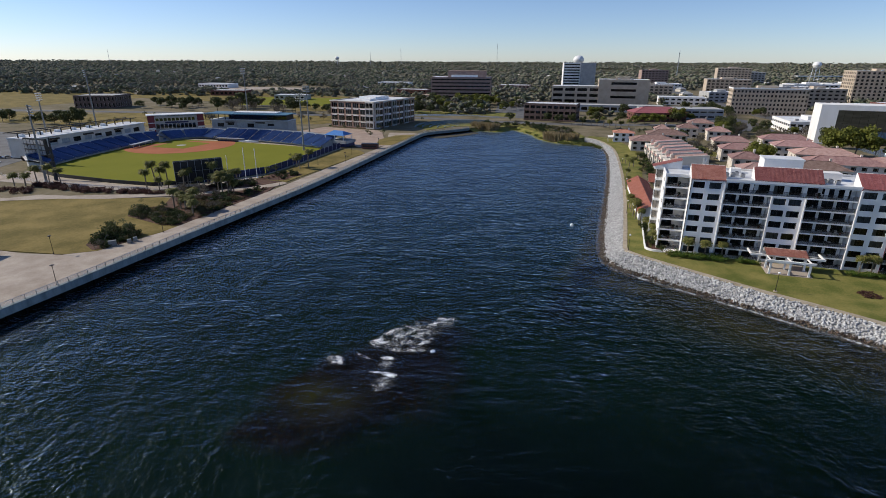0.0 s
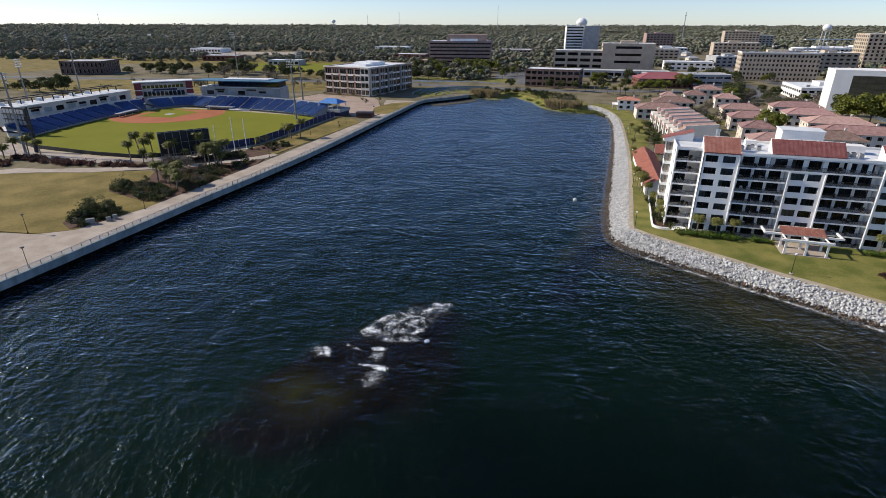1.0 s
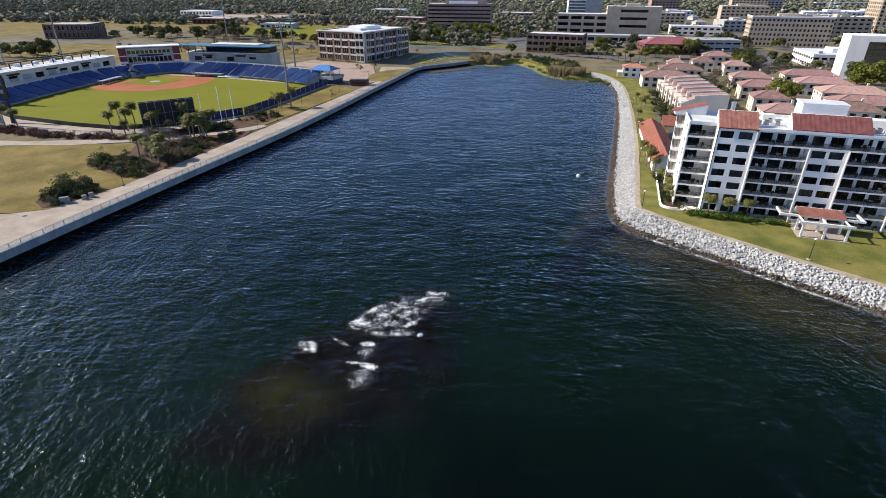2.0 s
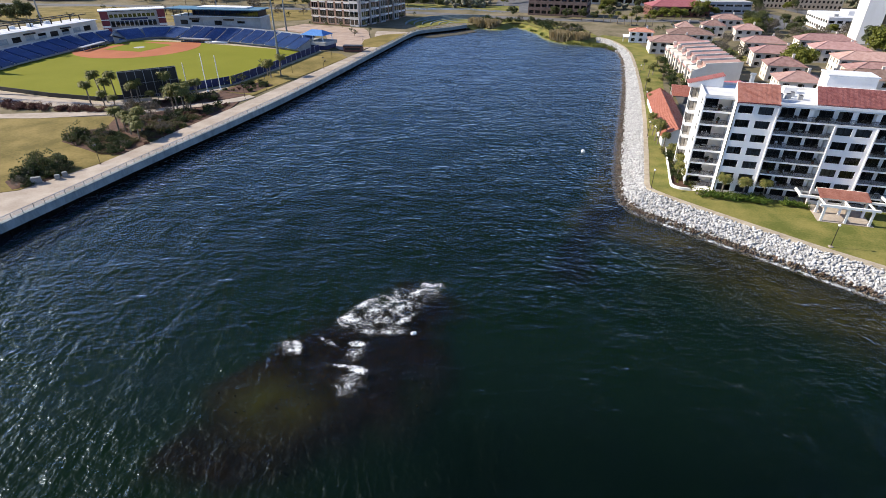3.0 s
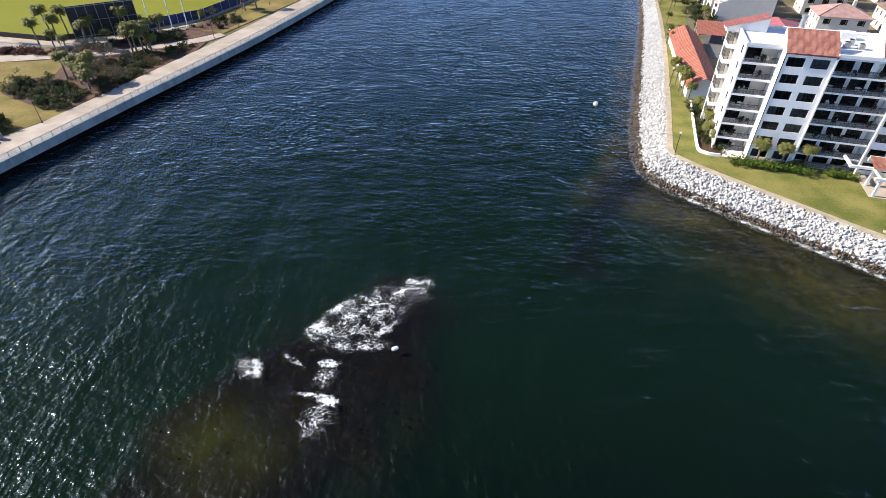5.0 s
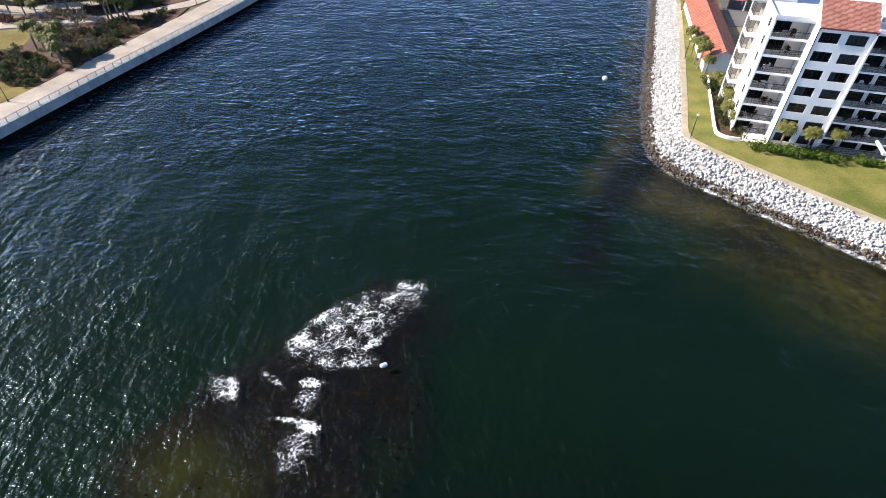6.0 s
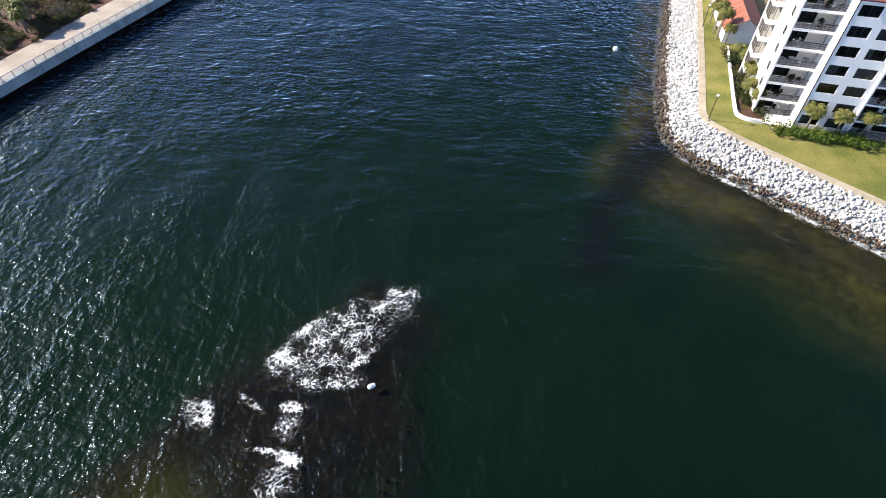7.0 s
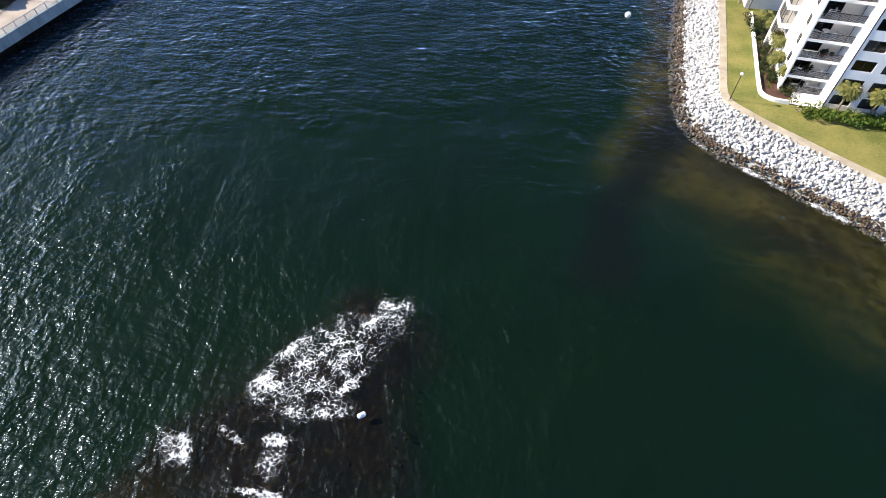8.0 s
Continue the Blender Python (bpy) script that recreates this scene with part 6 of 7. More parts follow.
def water_tank(m, r, z, label, legs=True):
    t = thing("water_tower", m, label, "water tower", "water towers")
    bm = bmesh.new()
    lathe(bm, [(0.3 * r, z - r * 0.9), (0.75 * r, z - 0.65 * r), (r, z - 0.1 * r), (r, z + 0.15 * r), (0.7 * r, z + 0.6 * r), (0.15 * r, z + 0.8 * r)], 20)
    part("tank", bm, WHITEP, t, smooth=True)
    for k in range(6):
        a = k * math.pi / 3
        bm = bmesh.new()
        beam(bm, (math.cos(a) * r * 1.1, math.sin(a) * r * 1.1, 0), (math.cos(a) * r * 0.8, math.sin(a) * r * 0.8, z - 0.4 * r), 0.35, None, 6)
        part("leg", bm, ALUM, t)
    bm = bmesh.new()
    lathe(bm, [(0.12 * r, 0), (0.12 * r, z - 0.8 * r)], 8)
    part("riser", bm, ALUM, t)
    return t


water_tank(pose(118, 1130, 4), 10.5, 47, "white domed water tower behind the office tower")
water_tank(pose(662, 1340, 4), 9, 38, "white water tower on splayed legs above the town")
water_tank(pose(-1172, 3500, 16), 13, 42, "distant white water tower above the woods")
for x, y, h in ((-705, 3300, 100), (-129, 3300, 125), (-922, 3400, 80), (-2480, 3100, 90), (408, 1500, 62), (-3180, 3000, 80)):
    rm = thing("radio_mast", pose(x, y, 14), "thin distant radio mast above the woods", "mast", "radio masts")
    bm = bmesh.new()
    lathe(bm, [(1.2, 0), (1.0, h * 0.6), (0.5, h)], 5)
    part("lattice", bm, STEEL, rm)
    part("antenna", boxes((-1.6, -0.3, h * 0.85, 1.6, 0.3, h * 0.88)), STEEL, rm)

# red brick hall with a hipped red roof, parking deck, hotel, strip building, tan tower
hall = block("brick_hall", pose(97, 454, 2.8, 0, 0, 4), 42, 22, 7.0, 2, 10, 4, REDBRICK, GLASS, "red brick hall with a long hipped red roof", (0.5, 0.5), plant=False)


def hip(bm, x0, y0, x1, y1, z, rise, over=0.7):
    x0, y0, x1, y1 = x0 - over, y0 - over, x1 + over, y1 + over
    w, d = x1 - x0, y1 - y0
    if w >= d:
        r0, r1 = (x0 + d / 2, (y0 + y1) / 2, z + rise), (x1 - d / 2, (y0 + y1) / 2, z + rise)
    else:
        r0, r1 = ((x0 + x1) / 2, y0 + w / 2, z + rise), ((x0 + x1) / 2, y1 - w / 2, z + rise)
    a, b, c, d_ = (x0, y0, z), (x1, y0, z), (x1, y1, z), (x0, y1, z)
    tri = lambda *p: bm.faces.new([bm.verts.new(q) for q in p])
    if w >= d:
        quad(bm, a, b, r1, r0)
        quad(bm, c, d_, r0, r1)
        tri(b, c, r1)
        tri(d_, a, r0)
    else:
        tri(a, b, r0)
        tri(c, d_, r1)
        quad(bm, b, c, r1, r0)
        quad(bm, d_, a, r0, r1)
    quad(bm, d_, c, b, a)
    for p, q in ((a, r0), (b, r1 if w >= d else r0), (c, r1), (d_, r0 if w >= d else r1), (r0, r1)):
        beam(bm, Vector(p) + Vector((0, 0, 0.05)), Vector(q) + Vector((0, 0, 0.05)), 0.12, 0.08)


bm = bmesh.new()
hip(bm, 0, 0, 42, 22, 7.0, 4.2)
part("hipped_roof", bm, TILE_R, hall, "red hipped roof")
block("parking_deck", pose(110, 478, 2.8, 0, 0, 3), 66, 26, 8.5, 2, 10, 3, GREYC, GLASS, "long pale concrete parking deck", (0.82, 0.34), plant=False, roof=GREYC)
ht = block("white_hotel", pose(199, 532, 2.8, 0, 0, -10), 62, 22, 23.5, 6, 20, 5, TANC, GLASS, "six-storey pale hotel with many small windows", (0.5, 0.5), plant=True, frames=False)
part("white_crown", boxes((-0.4, -0.4, 23.1, 62.4, 0, 24.2), (-0.4, 0, 23.1, 0, 22.4, 24.2)), WHITE, ht)
block("strip_building", pose(188, 391, 2.6, 0, 0, -8), 44, 42, 8.5, 2, 10, 9, WHITE, GLASS, "low white building with strip windows", (0.7, 0.4), plant=True)
block("tan_tower", pose(393, 700, 2.8, 0, 0, -10), 70, 40, 37, 9, 14, 7, TANC, GLASS, "tall tan masonry office tower with window columns", (0.5, 0.6), frames=False)
# mirrored-glass marina building with a white pylon
mb = thing("marina_building", pose(182.5, 346, 2.8, 0, 0, -14), "white-framed building with a tall mirrored glass wall", "building")
part("pylon", boxes((0, 0, 0, 9, 18, 23)), WHITE, mb, "tall white pylon")
part("roof_frame", boxes((9, 0, 20, 80, 20, 23)), WHITE, mb)
part("rear_block", boxes((9, 6, 0, 80, 20, 19.98)), GREYC, mb)
for i in range(5):
    for k in range(17):
        bm = boxes((9.1 + k * 4.15, 3.0, 0.5 + i * 3.9, 9.1 + k * 4.15 + 4.05, 3.25, 0.5 + i * 3.9 + 3.8))
        part("glass_panel", bm, MIRRORGLASS, mb)
part("mullion_back", boxes((9, 3.3, 0, 80, 3.6, 19.98)), DARKMETAL, mb)
# old brick school out on the flats
block("brick_school", pose(-442, 486, 2.8, 0, 0, 12), 40, 34, 12.5, 2, 10, 7, DKBRICK, GLASS, "long two-storey brick building with tall pale windows", (0.45, 0.62), plant=False, frame_mat=CREAM, roof=GREYC)

# houses behind the apartment block
SHUT = DARKMETAL


def house(m, w, d, h, tile, wall=CREAM, rise=2.6, label="two-storey stucco house with a hipped tile roof", porch=False):
    th = thing("house", m, label, "house", "waterfront houses")
    n = max(2, int(w / 3.6))
    holes = []
    for i in range(2):
        for k in range(n):
            c = w * (k + 0.5) / n
            holes.append((c - 0.55, i * h / 2 + 0.8, c + 0.55, i * h / 2 + 2.3))
    bm = bmesh.new()
    pierced(bm, 0, w, 0, h, holes, 0, 0.25)
    wf = part("front_wall", bm, wall, th)
    for q in holes:
        bm = bmesh.new()
        quad(bm, (q[0], 0.14, q[1]), (q[2], 0.14, q[1]), (q[2], 0.14, q[3]), (q[0], 0.14, q[3]))
        wi = part("window", bm, GLASS, wf)
        part("shutter", boxes((q[0] - 0.4, -0.06, q[1], q[0] - 0.03, -0.01, q[3])), SHUT, wi)
        part("shutter", boxes((q[2] + 0.03, -0.06, q[1], q[2] + 0.4, -0.01, q[3])), SHUT, wi)
    n2 = max(2, int(d / 4.0))
    holes = [(d * (k + 0.5) / n2 - 0.5, i * h / 2 + 0.8, d * (k + 0.5) / n2 + 0.5, i * h / 2 + 2.3) for i in range(2) for k in range(n2)]
    bm = bmesh.new()
    pierced(bm, 0.25, d - 0.25, 0, h, [q for q in holes], 0, 0.25)
    ws = part("side_wall", bm, wall, th, m=pose(0, d, 0, 0, 0, -90))
    for q in holes:
        bm = bmesh.new()
        quad(bm, (q[0], 0.14, q[1]), (q[2], 0.14, q[1]), (q[2], 0.14, q[3]), (q[0], 0.14, q[3]))
        part("window", bm, GLASS, ws)
    part("far_wall", boxes((w - 0.25, 0.25, 0, w, d, h), (0.25, d - 0.25, 0, w - 0.25, d, h)), wall, th)
    part("rooms", boxes((1.0, 1.0, 0.05, w - 1, d - 1, h - 0.3)), ROOMSHADE, th)
    bm = bmesh.new()
    hip(bm, 0, 0, w, d, h, rise)
    part("hipped_roof", bm, tile, th, "hipped clay tile roof")
    part("chimney", boxes((w * 0.7, d * 0.6, h, w * 0.7 + 0.8, d * 0.6 + 0.8, h + rise + 0.9)), wall, th)
    if porch:
        part("porch_roof", boxes((-3.2, -0.4, h / 2 - 0.2, 0, d, h / 2 + 0.1)), WHITE, th)
        for k in range(4):
            part("porch_post", boxes((-3.0, k * d / 4 + 0.6, 0, -2.8, k * d / 4 + 0.8, h / 2 - 0.2)), WHITE, th)
    return th


for cx, cy, w, d, h, tile, a in ((95, 356, 9, 9, 6.2, TILE_P, -8), (113, 364, 12, 11, 6.4, TILE_B, -10), (130, 394, 16, 12, 6.6, TILE_B, -10), (128, 352, 13, 11, 6.0, TILE_P, -10), (119, 305, 18, 10, 6.2, TILE_P, -8),
                                 (114, 277, 19, 11, 6.2, TILE_P, -10), (106, 249, 13, 11, 6.2, TILE_B, -10), (151, 315, 24, 10, 6.4, TILE_P, -8), (147, 292, 22, 12, 6.2, TILE_P, -10), (147, 266, 26, 13, 6.2, TILE_P, -10),
                                 (143, 242, 32, 13, 6.0, TILE_B, -10), (78, 306, 24, 15, 5.6, TILE_B, -6), (92, 333, 22, 14, 5.8, TILE_B, -8), (126, 228, 20, 12, 6.2, TILE_B, -10), (172, 246, 22, 13, 6.2, TILE_P, -10), (100, 222, 14, 12, 6, TILE_P, -10)):
    house(pose(cx, cy, 2.6, 0, 0, a) @ pose(-w / 2, -d / 2, 0), w, d, h, tile)
house(pose(61, 333, 2.7, 0, 0, -8), 12, 9, 5.6, TILE_O, WHITE, 1.6, "white waterfront house with an orange tile roof and porch", True)


# stepped row of townhouses
def townhouse(m, label="white stepped townhouse with sloping party walls and a pink tile roof"):
    th = thing("townhouse", m, label, "house", "townhouse row")
    part("body", boxes((0, 0.4, 0, 17, 8.4, 6.2)), CREAM, th)
    bm = bmesh.new()
    v = [(0, 5.4), (4.5, 7.4), (4.5, 8.4), (17.2, 9.6), (17.2, 0), (0, 0)]
    for y in (0.0, 0.4):
        bm.faces.new([bm.verts.new((x, y, z)) for x, z in (v if y == 0 else v[::-1])])
    n = len(v)
    for i in range(n):
        (xa, za), (xb, zb) = v[i], v[(i + 1) % n]
        quad(bm, (xa, 0, za), (xa, 0.4, za), (xb, 0.4, zb), (xb, 0, zb))
    bmesh.ops.recalc_face_normals(bm, faces=bm.faces[:])
    part("party_wall", bm, CREAM, th)
    bm = bmesh.new()
    quad(bm, (-0.6, 0.4, 5.0), (4.5, 0.4, 6.9), (4.5, 8.4, 6.9), (-0.6, 8.4, 5.0))
    quad(bm, (4.5, 0.4, 7.9), (17.2, 0.4, 9.1), (17.2, 8.4, 9.1), (4.5, 8.4, 7.9))
    quad(bm, (4.5, 0.4, 6.9), (4.5, 8.4, 6.9), (4.5, 8.4, 7.9), (4.5, 0.4, 7.9))
    part("tile_roof", bm, TILE_P, th, "pinkish clay tile roof")
    part("chimney", boxes((2.6, 6.6, 5.6, 3.8, 7.8, 8.2)), CREAM, th)
    part("terrace_door", boxes((-0.06, 2, 0.3, -0.01, 6.5, 2.6)), BLACKP, th)
    part("upper_window", boxes((-0.06, 2.5, 3.4, -0.01, 6.0, 4.8)), BLACKP, th)
    return th


t0 = townhouse(pose(66.5, 232, 2.7, 0, 0, -7))
for k in range(1, 6):
    copy_thing(t0, pose(66.5 + 0.4 * k, 232 + 9.2 * k, 2.7, 0, 0, -7))
ann = block("rear_annex", pose(60, 176, 2.7, 0, 0, -9), 14, 26, 8, 3, 4, 8, WHITE, GLASS, "white rear annex with red tile roofs", (0.45, 0.55), plant=False)
bm = bmesh.new()
hip(bm, 0, 0, 14, 26, 8.0, 2.4)
part("hipped_roof", bm, TILE_R, ann, "red tile roof")

# scattered town blocks and far houses
rt = random.Random(77)
town = ((60, 720, 40, 24, 12, TEAL), (110, 700, 46, 20, 10, GREYC), (150, 780, 60, 26, 16, TANC), (230, 690, 40, 30, 12, GREYC), (160, 640, 50, 22, 9, WHITE), (255, 600, 36, 24, 14, CREAM),
        (300, 620, 44, 26, 20, TANC), (330, 760, 50, 30, 16, GREYC), (280, 860, 60, 30, 22, TANC), (420, 900, 70, 40, 14, WHITE), (520, 1000, 80, 40, 12, WHITE), (330, 520, 40, 30, 12, REDBRICK),
        (420, 560, 50, 26, 14, CREAM), (480, 640, 60, 30, 10, REDBRICK), (560, 760, 60, 40, 12, WHITE), (620, 900, 70, 40, 16, GREYC), (700, 1100, 90, 40, 14, TANC), (220, 980, 60, 30, 10, WHITE),
        (120, 930, 50, 26, 8, GREYC), (-30, 900, 50, 30, 9, BROWNC), (-170, 760, 44, 24, 8, REDBRICK), (-420, 700, 50, 26, 7, REDBRICK), (-300, 640, 40, 20, 6, GREYC), (-560, 900, 60, 30, 7, WHITE),
        (-260, 1000, 60, 30, 8, WHITE), (390, 1150, 60, 36, 34, TANC), (450, 1180, 40, 30, 26, GREYC), (240, 1120, 50, 30, 30, BROWNC), (780, 980, 90, 44, 18, TANC), (850, 1250, 90, 50, 12, GREYC))
for x, y, w, d, h, mt in town:
    block("town_building", pose(x, y, 2.7, 0, 0, rt.uniform(-12, 8)), w, d, h, max(1, int(h / 4)), max(4, int(w / 6)), 3, mt, GLASS, "distant flat-roofed town building among the trees", (0.6, 0.45), sides="", plant=h > 9, frames=False)


def far_house():
    th = thing("far_house", pose(-180, 980, 3), "distant small house with a pale gable roof among trees", "house", "far houses")
    part("wall", boxes((-7, -5, 0, 7, 5, 4)), CREAM, th)
    bm = bmesh.new()
    hip(bm, -7, -5, 7, 5, 4.0, 3.0)
    part("roof", bm, GREYC, th)
    return th


fh0 = far_house()
for _ in range(70):
    y = rt.uniform(700, 1900)
    x = rt.uniform(-0.9, 0.8) * y
    z = GZ if y < 1400 else GZ + (y - 1400) * 0.0055
    copy_thing(fh0, pose(x, y, z, 0, 0, rt.uniform(0, 180)) @ Matrix.Scale(1, 4))
# long white causeway far to the right
cw = thing("far_causeway", pose(700, 1500, 3, 0, 0, 8), "long white raised causeway across the far town", "bridge")
part("deck", boxes((0, 0, 10, 900, 12, 12)), WHITEP, cw)
for k in range(18):
    part("pier", boxes((25 + k * 50, 2, 0, 29 + k * 50, 10, 10)), GREYC, cw)

SEAMUD = surface("wet_mud", (0.05, 0.042, 0.024), (0.10, 0.085, 0.05), 0.5, 4.0, 0.7, 0.2)
# open ground: lots, roads, playing fields, amphitheatre
sheet("worn_field", [(-330, 350), (-150, 395), (-120, 452), (-330, 470), (-420, 420)], 2.66, DRYLAWN, "wide worn yellow field behind the ballpark", "lawn")
sheet("shore_road", [(-520, 452), (-120, 458), (-20, 428), (40, 418), (110, 425), (320, 455), (320, 468), (100, 438), (40, 432), (-16, 442), (-116, 472), (-520, 466)], 2.70, ASPHALT, "grey asphalt shore road", "road")
sheet("town_street", [(228, 300), (240, 300), (232, 520), (300, 1400), (280, 1400), (216, 520)], 2.69, ASPHALT, "grey town street", "road")
sheet("town_lot", [(150, 405), (186, 400), (196, 470), (190, 520), (140, 500)], 2.67, ASPHALT, "grey town parking lot", "road")
sheet("far_lot", [(-20, 470), (30, 462), (60, 520), (40, 640), (-20, 640)], 2.67, ASPHALT, "grey parking lot by the offices", "road")
sheet("school_field", [(-900, 360), (-340, 366), (-430, 436), (-520, 450), (-480, 640), (-240, 560), (-220, 500), (-130, 500), (-130, 640), (-300, 760), (-900, 760)], 2.65, DRYLAWN, "wide dry yellow-green open field", "lawn")
sheet("green_field", [(-330, 560), (-150, 560), (-160, 680), (-380, 680)], 2.72, TURF, "green playing field beyond the ballpark", "field")
sheet("pale_lot", [(-620, 850), (-330, 850), (-340, 930), (-640, 930)], 2.72, PAVE, "pale empty lot beyond the fields", "road")
sheet("near_lot", [(-420, 150), (-232, 190), (-240, 220), (-280, 300), (-420, 330)], 2.67, ASPHALT, "grey lot beside the ballpark", "road")
sheet("house_lane", [(84, 262), (92, 262), (100, 340), (112, 420), (104, 424), (92, 345)], 2.72, ASPHALT, "narrow lane between the houses", "road")
sheet("house_green", [(92, 290), (110, 286), (112, 336), (102, 340)], 2.74, LAWN, "small green between the houses", "lawn")
sheet("garden_ground", [(62, 160), (200, 150), (210, 240), (190, 300), (66, 300)], 2.66, EARTH, "worn garden ground among houses", "ground")
sheet("pond", [(-110, 470), (-40, 478), (-10, 462), (-40, 490), (-108, 486)], 2.74, WATER, "narrow dull pond beside the road", "water")
sheet("pond_bank", [(-112, 488), (-40, 492), (0, 470), (0, 512), (-112, 520)], 2.70, LAWN, "green bank beyond the pond", "lawn")
for k in range(6):
    pts = [(-30 + (17 + 5.5 * k) * math.cos(radians(a)), 392 + (17 + 5.5 * k) * math.sin(radians(a))) for a in range(78, 196, 6)]
    bm = bmesh.new()
    extruded(bm, pts, [(0, 2.4), (0, 2.85 + 0.2 * k), (0.6, 2.85 + 0.2 * k), (0.6, 2.4)])
    tagged(part("terrace_wall", bm, WALLC), "curved low concrete terrace of a lawn amphitheatre", "wall", "amphitheatre terraces")
sheet("amphitheatre_lawn", [(-30, 400), (-46, 396), (-62, 372), (-78, 400), (-72, 424), (-52, 440), (-28, 442)], 2.76, LAWN, "dark green amphitheatre lawn", "lawn")
sheet("basin_bank", [(-30, 396), (-26, 401), (-18, 397), (-11, 394), (-6, 405), (2, 408), (8, 397), (16, 379), (20, 361), (28, 347), (38, 341), (47, 352), (40, 392), (10, 420), (-28, 424)], 2.74, LAWN, "marshy green bank at the end of the basin", "lawn")
spit = sheet("marsh_spit", [(8, 394), (16, 374), (21, 352), (30, 340), (42, 332), (50, 330), (40, 344), (26, 362), (18, 384)], 0.5, LAWN, "low green marsh shelf at the water's edge", "marsh", thick=0.8)
sheet("mud_bar", [(-58, 352), (-50, 350), (-36, 364), (-26, 378), (-30, 386), (-40, 370), (-52, 360)], 0.2, SEAMUD, "low muddy bar beside the seawall", "mud", thick=0.6)

# marina corner with moored boats
sheet("marina_basin", [(188, 268), (260, 250), (300, 300), (280, 326), (196, 330)], 2.74, WATER, "sheltered dark marina water", "water")


def boat(m, hullmat, label):
    b = thing("motor_boat", m, label, "boat", "moored boats")
    bm = bmesh.new()
    secs = [(-4, 1.3, 0), (-2, 1.5, 0), (1, 1.45, 0), (3, 0.9, 0.1), (4.4, 0.08, 0.35)]
    rows = [[bm.verts.new((x, -w * 0.7, -0.1)), bm.verts.new((x, -w, 0.9 + u)), bm.verts.new((x, w, 0.9 + u)), bm.verts.new((x, w * 0.7, -0.1))] for x, w, u in secs]
    for a, c in zip(rows, rows[1:]):
        for i in range(4):
            bm.faces.new((a[i], a[(i + 1) % 4], c[(i + 1) % 4], c[i]))
    bm.faces.new(rows[0])
    bm.faces.new(rows[-1][::-1])
    bmesh.ops.recalc_face_normals(bm, faces=bm.faces[:])
    part("hull", bm, hullmat, b)
    part("cabin", boxes((-1.6, -0.9, 0.9, 1.2, 0.9, 2.0)), WHITEP, b)
    part("windscreen", boxes((1.2, -0.8, 1.3, 1.3, 0.8, 1.9)), BLACKP, b)
    return b


boat(pose(203, 306, 2.75, 0, 0, 20), WHITEP, "white motor boat moored in the marina")
boat(pose(207, 296, 2.75, 0, 0, 15), BLUEP, "blue-hulled motor boat moored in the marina")
boat(pose(213, 314, 2.75, 0, 0, 25), WHITEP, "white motor boat moored in the marina")
boat(pose(200, 288, 2.75, 0, 0, 10), BLUEP, "blue-hulled motor boat moored in the marina")


# cars parked beside the ballpark
def parked_car(m, paint, label):
    c = thing("parked_car", m, label, "car", "parked cars")
    bm = boxes((-2.2, -0.9, 0.3, 2.2, 0.9, 0.85))
    bmesh.ops.bevel(bm, geom=bm.edges[:], offset=0.12, segments=2, affect="EDGES")
    part("body", bm, paint, c)
    bm = bmesh.new()
    lo, hi = [(-1.5, -0.82), (0.9, -0.82), (0.9, 0.82), (-1.5, 0.82)], [(-1.1, -0.66), (0.35, -0.66), (0.35, 0.66), (-1.1, 0.66)]
    a, b = [bm.verts.new((x, y, 0.85)) for x, y in lo], [bm.verts.new((x, y, 1.42)) for x, y in hi]
    for i in range(4):
        bm.faces.new((a[i], a[(i + 1) % 4], b[(i + 1) % 4], b[i]))
    part("cabin_glass", bm, BLACKP, c, "dark glazing")
    part("roof", boxes((-1.12, -0.67, 1.4, 0.37, 0.67, 1.46)), paint, c)
    for x in (-1.35, 1.35):
        for y in (-0.82, 0.82):
            bm = bmesh.new()
            beam(bm, (x, y - 0.1, 0.33), (x, y + 0.1, 0.33), 0.33, None, 12)
            part("wheel", bm, BLACKP, c)
    return c


cars = [parked_car(pose(-262, 206, 2.68, 0, 0, 60), WHITEP, "white parked car on the asphalt lot"), parked_car(pose(-258, 208.5, 2.68, 0, 0, 60), STEEL, "silver parked car on the asphalt lot"), parked_car(pose(-266, 203.5, 2.68, 0, 0, 60), BLUEP, "dark blue parked car on the asphalt lot")]
for k in range(20):
    copy_thing(cars[(k * 7 + k // 3) % 3], pose(-247 - 3.1 * (k % 10), 213 - 1.9 * (k % 10) + 17 * (k // 10), 2.68, 0, 0, 60))

# ---- vegetation ----
rv = np.random.default_rng(21)


def leaf_cloud(seed, clusters, leaves, size, flat=0.75):
    """Leaf clumps: bent quads thick on a set of lobes (x, y, z, r), with gaps between."""
    r = np.random.default_rng(seed)
    vs, fs = [], []
    for cx, cy, cz, cr in clusters:
        n = max(6, int(leaves * cr * cr))
        for _ in range(n):
            d = r.normal(0, 1, 3)
            d /= np.linalg.norm(d)
            p = np.array((cx, cy, cz)) + d * cr * r.uniform(0.55, 1.05) * np.array((1, 1, flat))
            a = r.normal(0, 1, 3)
            a = a - d * (a @ d) * 0.6
            a /= np.linalg.norm(a)
            b = np.cross(d + r.normal(0, 0.35, 3), a)
            b /= max(1e-6, np.linalg.norm(b))
            s = size * r.uniform(0.6, 1.35)
            k = len(vs)
            vs += [(p - a * s - b * s * 0.6).tolist(), (p + a * s - b * s * 0.6 + d * s * 0.25).tolist(), (p + a * s + b * s * 0.6).tolist(), (p - a * s + b * s * 0.6 + d * s * 0.25).tolist()]
            fs.append((k, k + 1, k + 2, k + 3))
    return vs, fs


